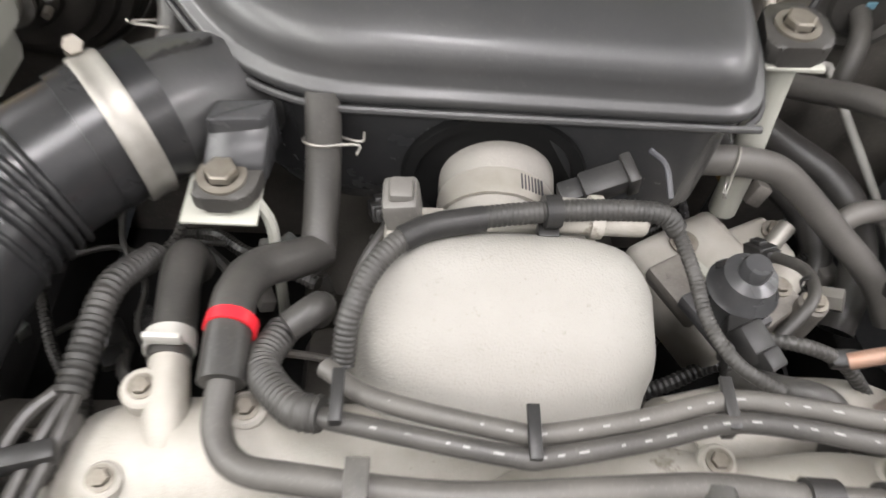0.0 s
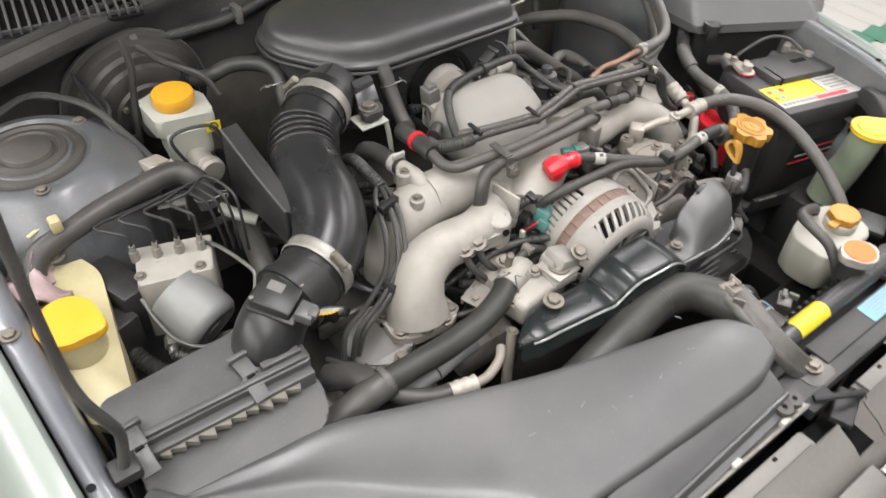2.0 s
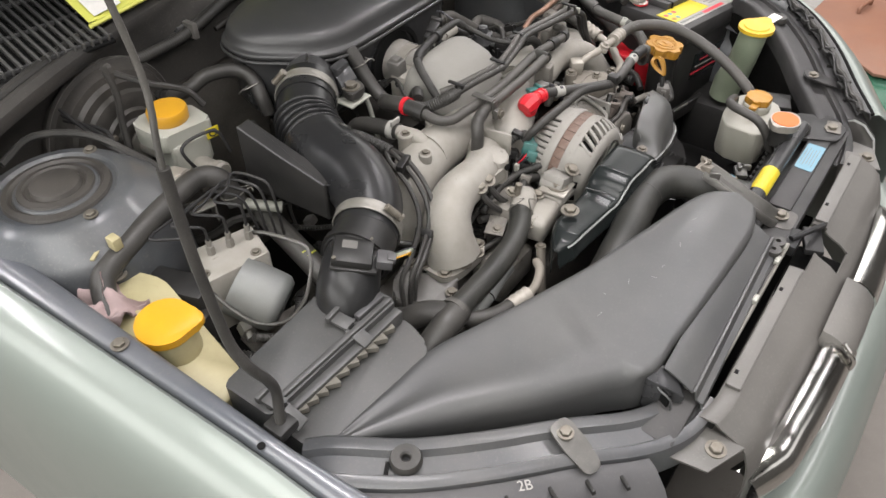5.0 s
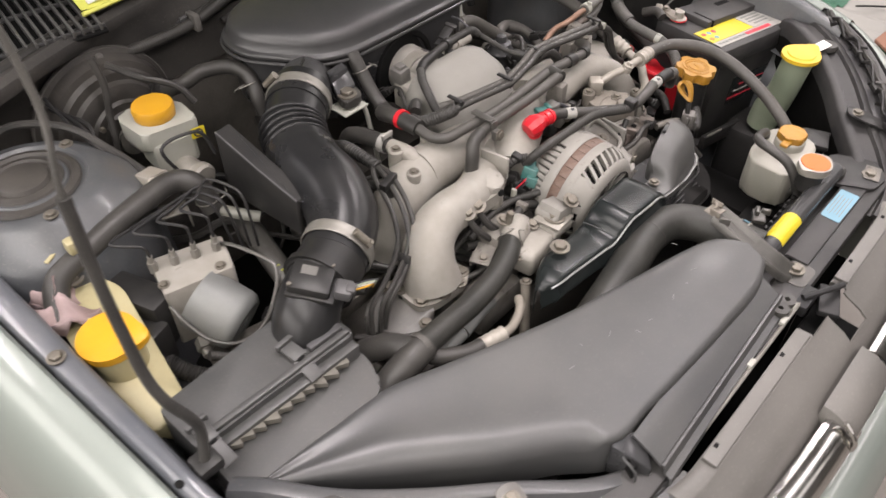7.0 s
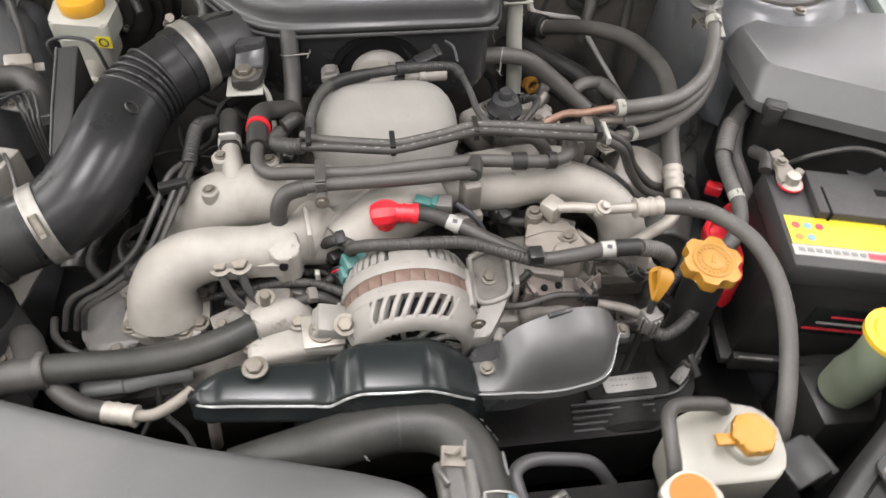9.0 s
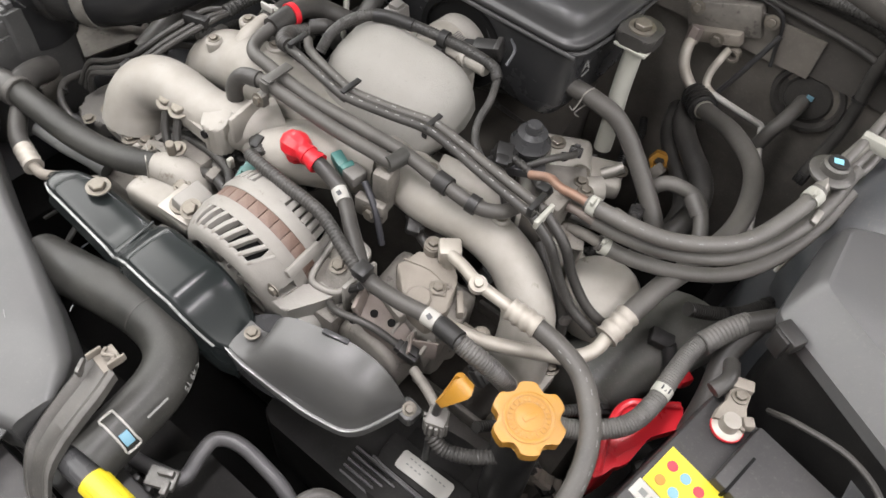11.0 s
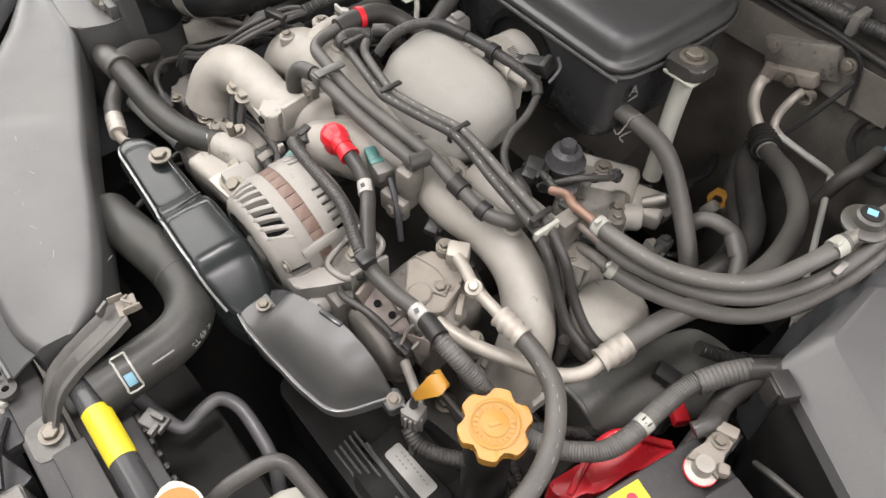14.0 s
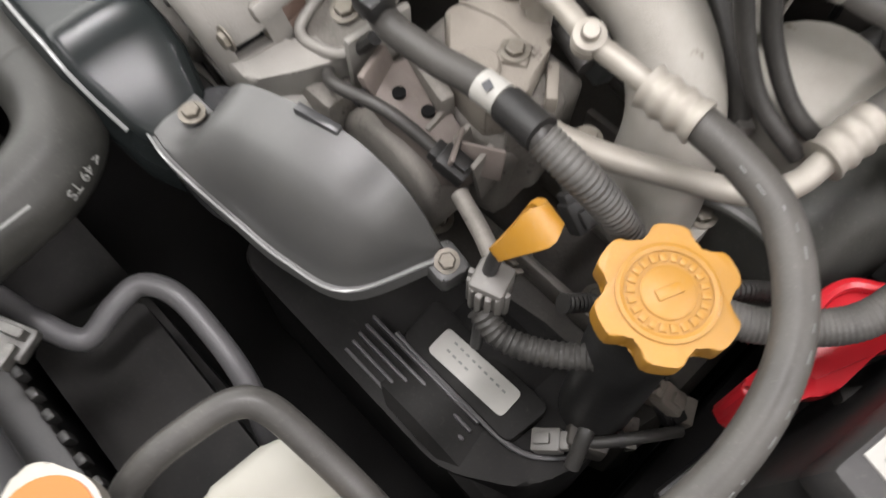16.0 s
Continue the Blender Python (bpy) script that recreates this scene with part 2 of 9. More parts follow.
M = {
    "paint": material("green silver paint", (0.185, 0.212, 0.192), 0.42, 0.3, (0.172, 0.196, 0.178), 0.8, 6, 0.02, 900, 0.1, 0.45),
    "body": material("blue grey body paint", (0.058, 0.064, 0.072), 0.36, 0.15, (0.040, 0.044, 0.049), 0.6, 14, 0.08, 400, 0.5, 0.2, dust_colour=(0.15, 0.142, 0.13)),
    # lighter copy of the body paint for the brighter left rail
    "rail": material("blue grey body paint, bright side", (0.095, 0.102, 0.115), 0.32, 0.15, (0.075, 0.08, 0.09), 0.6, 14, 0.04, 400, 0.3, 0.3, dust_colour=(0.2, 0.19, 0.17)),
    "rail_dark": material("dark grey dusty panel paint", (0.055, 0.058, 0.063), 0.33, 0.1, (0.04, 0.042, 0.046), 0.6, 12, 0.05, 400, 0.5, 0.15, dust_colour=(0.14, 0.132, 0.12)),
    # the lid's bright reflections are put into a paler base colour
    "fuse_lid": material("pale grey plastic with sheen toned in", (0.078, 0.079, 0.08), 0.36, 0.0, (0.063, 0.063, 0.064), 0.6, 10, 0.15, 700, 0.2, dust_colour=(0.16, 0.15, 0.135)),
    "dusty_plastic": material("dusty grey plastic", (0.043, 0.0442, 0.0445), 0.38, 0.0, (0.033, 0.0338, 0.034), 0.6, 10, 0.25, 700, 0.3, dust_colour=(0.16, 0.15, 0.135)),
    "trim": material("black satin trim", (0.02, 0.02, 0.021), 0.5, 0.0, (0.032, 0.031, 0.031), 0.6, 14, 0.15, 600, 0.1),
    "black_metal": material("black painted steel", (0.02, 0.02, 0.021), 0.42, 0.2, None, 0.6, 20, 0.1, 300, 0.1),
    "gloss": material("glossy black cover", (0.009, 0.011, 0.011), 0.24, 0.0, (0.012, 0.0145, 0.0145), 0.5, 9, 0.0, 300, 0.0, 0.0),
    # pale coated colour paints the highlight along the cover edges
    "edge_glint": material("pale edge highlight", (0.21, 0.212, 0.205), 0.25, 0.0, (0.15, 0.152, 0.148), 0.5, 18, 0.0, 300, 0.0, 1.0),
    "dome": material("worn satin cover", (0.062, 0.062, 0.06), 0.4, 0.0, (0.048, 0.048, 0.047), 0.6, 14, 0.03, 500, 0.05),
    "satin": material("satin black cover", (0.028, 0.029, 0.031), 0.25, 0.0, (0.04, 0.04, 0.041), 0.6, 16, 0.05, 500, 0.05),
    "plastic": material("dark grey plastic", (0.044, 0.044, 0.047), 0.33, 0.0, (0.056, 0.055, 0.056), 0.6, 12, 0.22, 900, 0.1),
    "duct": material("scuffed grey plastic", (0.038, 0.0395, 0.041), 0.38, 0.0, (0.05, 0.05, 0.05), 0.6, 12, 0.1, 700, 0.3, 0.05, dust_colour=(0.11, 0.107, 0.098)),
    "lid": material("grained black plastic", (0.021, 0.0215, 0.0225), 0.42, 0.0, (0.028, 0.028, 0.0285), 0.6, 14, 0.2, 1100, 0.06, 0.1),
    "black": material("black plastic", (0.009, 0.009, 0.0094), 0.4, 0.0, (0.014, 0.0137, 0.0133), 0.6, 25, 0.15, 500, 0.06),
    "cover": material("brown grey plastic", (0.085, 0.081, 0.075), 0.42, 0.0, (0.07, 0.067, 0.062), 0.6, 9, 0.12, 700, 0.25),
    "rubber": material("dusty black rubber", (0.02, 0.0194, 0.0186), 0.38, 0.0, (0.03, 0.0287, 0.0265), 0.6, 30, 0.1, 400, 0.13),
    "hose_grey": material("dusty grey rubber", (0.017, 0.0178, 0.0158), 0.42, 0.0, (0.012, 0.0122, 0.011), 0.6, 26, 0.1, 500, 0.1),
    "hose_mid": material("grey rubber hose", (0.058, 0.055, 0.05), 0.44, 0.0, (0.04, 0.038, 0.035), 0.6, 30, 0.12, 500, 0.15),
    "hose_dusty": material("dust grey rubber hose", (0.07, 0.066, 0.06), 0.5, 0.0, (0.055, 0.052, 0.047), 0.6, 30, 0.12, 500, 0.2),
    # shroud and timing cover toned below plain black to stay dark when lit
    "deep_black": material("matt black plastic", (0.004, 0.004, 0.004), 0.7, 0.0, (0.012, 0.0115, 0.011), 0.6, 18, 0.12, 500, 0.04),
    "shinyrubber": material("polished black rubber", (0.007, 0.0074, 0.0082), 0.29, 0.0, (0.011, 0.0114, 0.0125), 0.6, 20, 0.03, 300, 0.05),
    "loom": material("corrugated loom plastic", (0.016, 0.016, 0.0155), 0.45, 0.0, (0.026, 0.025, 0.023), 0.6, 40, 0.08, 400, 0.12),
    "alu": material("dusty cast aluminium", (0.285, 0.272, 0.246), 0.58, 0.15, (0.21, 0.195, 0.171), 0.42, 26, 0.5, 800, 0.36,
                    dust_colour=(0.25, 0.228, 0.195), spot=(0.14, 0.122, 0.10), spot_scale=26, spot_cut=0.63),
    "plenum": material("pitted cast aluminium", (0.212, 0.206, 0.189), 0.6, 0.08, (0.173, 0.166, 0.15), 0.5, 18, 0.8, 600, 0.35,
                       dust_colour=(0.17, 0.16, 0.14), spot=(0.16, 0.152, 0.136), spot_scale=200, spot_cut=0.60),
    "alu_grey": material("greyed cast aluminium", (0.225, 0.217, 0.20), 0.52, 0.2, (0.17, 0.16, 0.145), 0.45, 30, 0.4, 700, 0.35, dust_colour=(0.2, 0.185, 0.16), spot=(0.12, 0.108, 0.092), spot_scale=45, spot_cut=0.63),
    "pipe": material("dull cream aluminium pipe", (0.31, 0.288, 0.252), 0.45, 0.3, (0.24, 0.218, 0.186), 0.5, 40, 0.1, 500, 0.25),
    "loom_dusty": material("dusty corrugated loom", (0.046, 0.045, 0.042), 0.5, 0.0, (0.03, 0.029, 0.027), 0.6, 40, 0.08, 400, 0.3),
    "alu_dark": material("oily cast aluminium", (0.175, 0.162, 0.142), 0.55, 0.3, (0.06, 0.055, 0.047), 0.5, 35, 0.5, 500, 0.45,
                         spot=(0.035, 0.030, 0.025), spot_scale=55, spot_cut=0.58),
    "casting": material("stained cast metal", (0.205, 0.185, 0.157), 0.6, 0.15, (0.135, 0.119, 0.098), 0.45, 30, 0.5, 600, 0.4, dust_colour=(0.2, 0.178, 0.15), spot=(0.07, 0.06, 0.05), spot_scale=40, spot_cut=0.62),
    "brown_steel": material("brown stained steel", (0.175, 0.145, 0.128), 0.5, 0.3, (0.10, 0.08, 0.07), 0.5, 35, 0.25, 500, 0.3),
    "bright": material("machined aluminium", (0.34, 0.322, 0.288), 0.45, 0.45, (0.23, 0.213, 0.185), 0.6, 40, 0.15, 500, 0.2),
    "steel": material("zinc plated steel", (0.25, 0.242, 0.222), 0.42, 0.55, (0.17, 0.16, 0.14), 0.5, 60, 0.15, 500, 0.25),
    "bolt": material("dull bolt steel", (0.185, 0.17, 0.145), 0.48, 0.6, (0.11, 0.095, 0.072), 0.5, 120, 0.1, 500, 0.3),
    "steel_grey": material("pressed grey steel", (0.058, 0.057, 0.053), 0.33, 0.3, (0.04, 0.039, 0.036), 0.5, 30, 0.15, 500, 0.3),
    "chrome": material("chrome", (0.62, 0.61, 0.59), 0.15, 1.0, (0.5, 0.49, 0.47), 0.5, 10, 0.0),
    "engine": material("oily engine block", (0.036, 0.033, 0.029), 0.6, 0.1, (0.02, 0.018, 0.016), 0.5, 30, 0.4, 300, 0.3, dust_colour=(0.15, 0.135, 0.115)),
    "cowl": material("dusty cowl paint", (0.034, 0.0325, 0.031), 0.5, 0.1, (0.028, 0.0265, 0.025), 0.6, 10, 0.2, 300, 0.7, dust_colour=(0.12, 0.11, 0.098)),
    # the deep shade low in the bay is put into this near-black tone
    "dark": material("near-black underbody tone", (0.004, 0.004, 0.004), 0.8, 0.0, (0.006, 0.0058, 0.0055), 0.5, 14, 0.2, 200, 0.06,
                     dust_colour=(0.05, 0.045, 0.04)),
    "firewall": material("dusty firewall felt", (0.065, 0.061, 0.056), 0.7, 0.0, (0.034, 0.032, 0.029), 0.4, 9, 0.6, 260, 0.8,
                         dust_colour=(0.2, 0.18, 0.155)),
    "gold": material("deep yellow plastic", (0.52, 0.27, 0.007), 0.42, 0.0, (0.44, 0.215, 0.007), 0.6, 20, 0.05, 500, 0.08),
    "yellow": material("yellow plastic", (0.54, 0.35, 0.007), 0.42, 0.0, (0.46, 0.29, 0.007), 0.6, 20, 0.05, 500, 0.08),
    "amber": material("amber plastic", (0.34, 0.16, 0.005), 0.44, 0.0, (0.27, 0.125, 0.005), 0.6, 25, 0.1, 500, 0.18),
    "orange": material("orange sticker", (0.50, 0.10, 0.002), 0.5, 0.0, (0.42, 0.09, 0.003), 0.6, 30, 0.02, 500),
    "red": material("red rubber", (0.52, 0.012, 0.022), 0.3, 0.0, (0.45, 0.01, 0.018), 0.6, 25, 0.05, 400, 0.06),
    "label_yellow": material("yellow sticker", (0.50, 0.41, 0.012), 0.45, 0.0, (0.45, 0.365, 0.012), 0.6, 30, 0.02, 400, 0.05),
    "label_white": material("white sticker", (0.33, 0.323, 0.30), 0.5, 0.0, (0.25, 0.243, 0.222), 0.6, 30, 0.02, 400, 0.1),
    "label_blue": material("pale blue sticker", (0.12, 0.25, 0.32), 0.5, 0.0, (0.10, 0.22, 0.29), 0.6, 30, 0.02, 400, 0.1),
    "print": material("worn pale print", (0.19, 0.19, 0.18), 0.5),
    "ink": material("dark print", (0.03, 0.03, 0.035), 0.5),
    "red_print": material("red print", (0.6, 0.03, 0.05), 0.4),
    "white_tank": material("white plastic tank", (0.27, 0.262, 0.23), 0.42, 0.0, (0.22, 0.21, 0.175), 0.6, 12, 0.05, 400, 0.2),
    "cream": material("aged cream plastic tank", (0.40, 0.36, 0.21), 0.42, 0.0, (0.29, 0.25, 0.135), 0.5, 16, 0.06, 300, 0.35, dust_colour=(0.2, 0.17, 0.115)),
    "green_tank": material("milky green filler neck", (0.24, 0.28, 0.20), 0.4, 0.0, (0.20, 0.235, 0.165), 0.6, 12, 0.05, 300, 0.15),
    "grey_tank": material("grey reservoir plastic", (0.32, 0.32, 0.285), 0.42, 0.0, (0.25, 0.25, 0.215), 0.6, 16, 0.05, 400, 0.25),
    "motor": material("grey motor housing", (0.15, 0.157, 0.152), 0.45, 0.2, (0.11, 0.115, 0.111), 0.6, 25, 0.1, 400, 0.25),
    "winding": material("brown laminations", (0.115, 0.06, 0.04), 0.55, 0.2, (0.07, 0.038, 0.026), 0.5, 60, 0.5, 600, 0.3),
    "booster": material("dusty black pressed steel", (0.022, 0.021, 0.02), 0.42, 0.2, (0.034, 0.031, 0.028), 0.6, 14, 0.15, 400, 0.55, dust_colour=(0.11, 0.098, 0.084)),
    "copper": material("copper pipe", (0.27, 0.14, 0.09), 0.5, 0.5, (0.16, 0.09, 0.06), 0.5, 50, 0.1, 400, 0.4),
    "teal": material("green connector", (0.025, 0.125, 0.115), 0.4, 0.0, (0.015, 0.09, 0.08), 0.5, 60, 0.1, 400, 0.2),
    "blue": material("blue fluid cap", (0.22, 0.5, 0.62), 0.3),
    "cloth": material("pink cloth rag", (0.34, 0.25, 0.245), 0.9, 0.0, (0.27, 0.2, 0.2), 0.5, 50, 0.5, 900, 0.2),
    "paper": material("yellow protective paper", (0.60, 0.60, 0.12), 0.55, 0.0, (0.56, 0.56, 0.11), 0.6, 6, 0.03, 200),
    "white": material("white film", (0.75, 0.73, 0.70), 0.5),
    # near-black paint stands in for the shade inside gaps and uncut holes
    "slot": material("painted gap shade", (0.006, 0.006, 0.006), 0.8),
    "concrete": material("oily concrete floor", (0.16, 0.145, 0.13), 0.75, 0.0, (0.09, 0.08, 0.07), 0.5, 3, 0.5, 60, 0.4,
                         spot=(0.07, 0.06, 0.055), spot_scale=9, spot_cut=0.6),
    "wall": material("workshop wall", (0.10, 0.098, 0.092), 0.8, 0.0, (0.08, 0.078, 0.072), 0.6, 1.5, 0.2, 40, 0.2),
    "ceiling": material("toned-down ceiling", (0.2, 0.197, 0.188), 0.85, 0.0, (0.17, 0.167, 0.158), 0.6, 1.5, 0.2, 40),
    "rust": material("rusty brown sheet", (0.26, 0.12, 0.07), 0.7, 0.1, (0.2, 0.09, 0.055), 0.5, 6, 0.3, 80, 0.25),
    "green": material("green paint", (0.008, 0.085, 0.05), 0.5, 0.0, (0.015, 0.1, 0.05), 0.5, 8, 0.1, 200, 0.15),
    "sheet": material("white corrugated sheet", (0.27, 0.265, 0.245), 0.6, 0.0, (0.22, 0.214, 0.195), 0.6, 4, 0.1, 200, 0.3),
    "lens": material("clear lamp lens", (0.5, 0.51, 0.5), 0.12, 0.0, (0.45, 0.46, 0.45), 0.5, 6, 0.02, 300, 0.1, 0.6),
    "case": material("dull green grey case", (0.055, 0.056, 0.05), 0.45, 0.0, (0.04, 0.041, 0.037), 0.6, 12, 0.2, 500, 0.25),
    "cuff": material("dusty rubber cuff", (0.19, 0.18, 0.162), 0.7, 0.0, (0.13, 0.122, 0.11), 0.5, 25, 0.3, 500, 0.4),
    "glue": material("dried grey sealant", (0.125, 0.116, 0.098), 0.8, 0.0, None, 0.5, 80, 0.4, 500),
}

# specular is cut on dark surfaces to deepen the blacks in the bay
for key in ("black", "deep_black", "dark", "trim", "rubber", "hose_grey", "hose_mid", "loom", "slot", "engine", "shinyrubber", "gloss", "black_metal", "satin", "plastic", "firewall", "cowl"):
    M[key].node_tree.nodes["Principled BSDF"].inputs["Specular IOR Level"].default_value = 0.14 if key in ("deep_black", "dark", "slot") else 0.3


# ---- shapes ----
def V(*a):
    return Vector(a)


ROOT = {}


def thing(name, at, label, category, group="", kind=""):
    ob = new(name)
    ob.empty_display_size = 0.02
    ob.location = at
    ROOT[ob.name] = Vector(at)
    return tagged(ob, label, category, group, kind)


def under(ob, parent):
    if parent is not None:
        ob.parent = parent
        if parent.name in ROOT:
            ob.matrix_parent_inverse = Matrix.Translation(-ROOT[parent.name])
    return ob


def mesh_of(bm, name, mat, sharp=38):
    me = bpy.data.meshes.new(name)
    bmesh.ops.recalc_face_normals(bm, faces=bm.faces)
    bm.to_mesh(me)
    bm.free()
    me.materials.append(mat if not isinstance(mat, str) else M[mat])
    me.polygons.foreach_set("use_smooth", [True] * len(me.polygons))
    me.set_sharp_from_angle(angle=radians(sharp))
    return me


def part(name, bm, mat, parent=None, label="", sharp=38):
    ob = new(name, mesh_of(bm, name, mat, sharp))
    under(ob, parent)
    return tagged(ob, label)


def piece(name, me, m, parent, label=""):
    ob = new(name, me)
    under(ob, parent)
    ob.matrix_basis = m
    return tagged(ob, label)


def solo(name, bm, mat, label, category, group="", kind="", sharp=38):
    return tagged(part(name, bm, mat, None, label, sharp), label, category, group, kind)


def join(*bms):
    out = bms[0]
    for b in bms[1:]:
        me = bpy.data.meshes.new("tmp")
        b.to_mesh(me)
        b.free()
        out.from_mesh(me)
        bpy.data.meshes.remove(me)
    return out


def box(cx, cy, cz, sx, sy, sz, bevel=0.003, turn=(0, 0, 0), seg=2):
    bm = bmesh.new()
    bmesh.ops.create_cube(bm, size=1, matrix=Matrix.Diagonal((sx, sy, sz, 1)))
    if bevel:
        bmesh.ops.bevel(bm, geom=list(bm.edges), offset=min(bevel, 0.45 * min(sx, sy, sz)), segments=seg, profile=0.5, affect="EDGES")
    bmesh.ops.transform(bm, matrix=pose(cx, cy, cz, *turn), verts=bm.verts)
    return bm


def frame_to(a, b):
    """A matrix at a, whose z axis points to b."""
    d = Vector(b) - Vector(a)
    return Matrix.Translation(a) @ d.to_track_quat("Z", "Y").to_matrix().to_4x4()


def lathe(profile, seg=24, m=Matrix.Identity(4)):
    """A turned shape from (radius, height) pairs."""
    bm = bmesh.new()
    rings = []
    for r, z in profile:
        if r < 1e-6:
            rings.append([bm.verts.new((0, 0, z))])
        else:
            rings.append([bm.verts.new((r * math.cos(2 * math.pi * i / seg), r * math.sin(2 * math.pi * i / seg), z)) for i in range(seg)])
    for a, b in zip(rings, rings[1:]):
        for i in range(seg):
            j = (i + 1) % seg
            if len(a) == 1 and len(b) > 1:
                bm.faces.new((a[0], b[j], b[i]))
            elif len(b) == 1 and len(a) > 1:
                bm.faces.new((a[i], a[j], b[0]))
            elif len(a) > 1:
                bm.faces.new((a[i], a[j], b[j], b[i]))
    bmesh.ops.transform(bm, matrix=m, verts=bm.verts)
    return bm


def rod(a, b, r, seg=16, bevel=0.0, r2=None):
    h = (Vector(b) - Vector(a)).length
    r2 = r if r2 is None else r2
    e = bevel
    prof = [(0, 0), (r - e, 0), (r, e), (r2, h - e), (r2 - e, h), (0, h)] if e else [(0, 0), (r, 0), (r2, h), (0, h)]
    return lathe(prof, seg, frame_to(a, b))


def ring(a, b, r, thick, seg=28, bead=0.0):
    """A band round the axis a to b."""
    h = (Vector(b) - Vector(a)).length
    prof = [(r, 0), (r + thick, 0), (r + thick + bead, h * 0.15), (r + thick, h * 0.3), (r + thick, h * 0.7), (r + thick + bead, h * 0.85), (r + thick, h), (r, h), (r, 0)]
    return lathe(prof, seg, frame_to(a, b))


def smooth_path(points, n=6):
    p = [Vector(q) for q in points]
    if len(p) == 2:
        return [p[0].lerp(p[1], i / n) for i in range(n + 1)]
    p = [2 * p[0] - p[1]] + p + [2 * p[-1] - p[-2]]
    out = []
    for i in range(1, len(p) - 2):
        a, b, c, d = p[i - 1:i + 3]
        for k in range(n):
            s = k / n
            out.append(0.5 * ((2 * b) + (c - a) * s + (2 * a - 5 * b + 4 * c - d) * s * s + (3 * b - a - 3 * c + d) * s ** 3))
    out.append(p[-2])
    return out


def tube(points, r, seg=12, n=6, rib=0.0, depth=0.0, squash=1.0, closed=True):
    """A hose along points; r is a radius or one for each point; rib: pitch of the corrugation."""
    path = smooth_path(points, n)
    if rib:
        fine = [path[0]]
        for a, b in zip(path, path[1:]):
            k = max(1, int((b - a).length / (rib / (8 if rib > 0.01 else 4))))
            fine += [a.lerp(b, (i + 1) / k) for i in range(k)]
        path = fine
    radii = r if isinstance(r, (list, tuple)) else [r] * len(points)
    total = [0.0]
    for a, b in zip(path, path[1:]):
        total.append(total[-1] + (b - a).length)
    marks, at = [0.0], 0
    full = smooth_path(points, n)
    acc = 0.0
    for i in range(1, len(full)):
        acc += (full[i] - full[i - 1]).length
        if i % n == 0:
            marks.append(acc)
    bm = bmesh.new()
    rings = []
    side = None
    for i, p in enumerate(path):
        d = (path[min(i + 1, len(path) - 1)] - path[max(i - 1, 0)]).normalized()
        if side is None:
            side = d.orthogonal().normalized() if abs(d.z) > 0.9 else d.cross(V(0, 0, 1)).normalized()
        side = (side - d * side.dot(d)).normalized()
        up = d.cross(side)
        rad = float(np.interp(total[i], marks, radii))
        if rib:
            rad += depth * (0.5 + 0.5 * math.cos(2 * math.pi * total[i] / rib))
        rings.append([bm.verts.new(p + side * math.cos(2 * math.pi * k / seg) * rad + up * math.sin(2 * math.pi * k / seg) * rad * squash) for k in range(seg)])
    for a, b in zip(rings, rings[1:]):
        for k in range(seg):
            bm.faces.new((a[k], a[(k + 1) % seg], b[(k + 1) % seg], b[k]))
    if closed:
        bm.faces.new(rings[0])
        bm.faces.new(rings[-1])
    return bm


def prism(outline, z0, z1, bevel=0.003, m=Matrix.Identity(4), seg=2, taper=0.0):
    """An upright block over an outline of (x, y) pairs; z0 and z1 may be functions of (x, y)."""
    bm = bmesh.new()
    cx, cy = sum(p[0] for p in outline) / len(outline), sum(p[1] for p in outline) / len(outline)
    lo = [bm.verts.new((x, y, z0(x, y) if callable(z0) else z0)) for x, y in outline]
    hi = [bm.verts.new((x + (cx - x) * taper, y + (cy - y) * taper, z1(x, y) if callable(z1) else z1)) for x, y in outline]
    bm.faces.new(lo)
    top = bm.faces.new(hi)
    n = len(outline)
    for i in range(n):
        bm.faces.new((lo[i], lo[(i + 1) % n], hi[(i + 1) % n], hi[i]))
    if bevel:
        bmesh.ops.bevel(bm, geom=list(bm.edges), offset=bevel, segments=seg, profile=0.5, affect="EDGES")
    bmesh.ops.transform(bm, matrix=m, verts=bm.verts)
    return bm


def rounded(outline, r, n=5):
    """The outline with its corners rounded off; r is one radius or one a corner."""
    out = []
    k = len(outline)
    for i, p in enumerate(outline):
        p, a, b = V(*p, 0), V(*outline[i - 1], 0), V(*outline[(i + 1) % k], 0)
        rad = r[i] if isinstance(r, (list, tuple)) else r
        u, w = (a - p), (b - p)
        e = min(rad, 0.48 * u.length, 0.48 * w.length)
        s, f = p + u.normalized() * e, p + w.normalized() * e
        for j in range(n + 1):
            q = j / n
            c = s * (1 - q) ** 2 + p * 2 * q * (1 - q) + f * q * q
            out.append((c.x, c.y))
    return out


def loft(sections, cap=True, loop=True):
    """A skin over sections, each a list of as many points."""
    bm = bmesh.new()
    rows = [[bm.verts.new(p) for p in s] for s in sections]
    k = len(rows[0])
    for a, b in zip(rows, rows[1:]):
        for i in range(k if loop else k - 1):
            bm.faces.new((a[i], a[(i + 1) % k], b[(i + 1) % k], b[i]))
    if cap and loop:
        bm.faces.new(rows[0])
        bm.faces.new(rows[-1])
    return bm


def sheet(rows, thick=0.002):
    bm = loft(rows, cap=False, loop=False)
    bmesh.ops.recalc_face_normals(bm, faces=bm.faces)
    bmesh.ops.solidify(bm, geom=list(bm.faces), thickness=thick)
    return bm


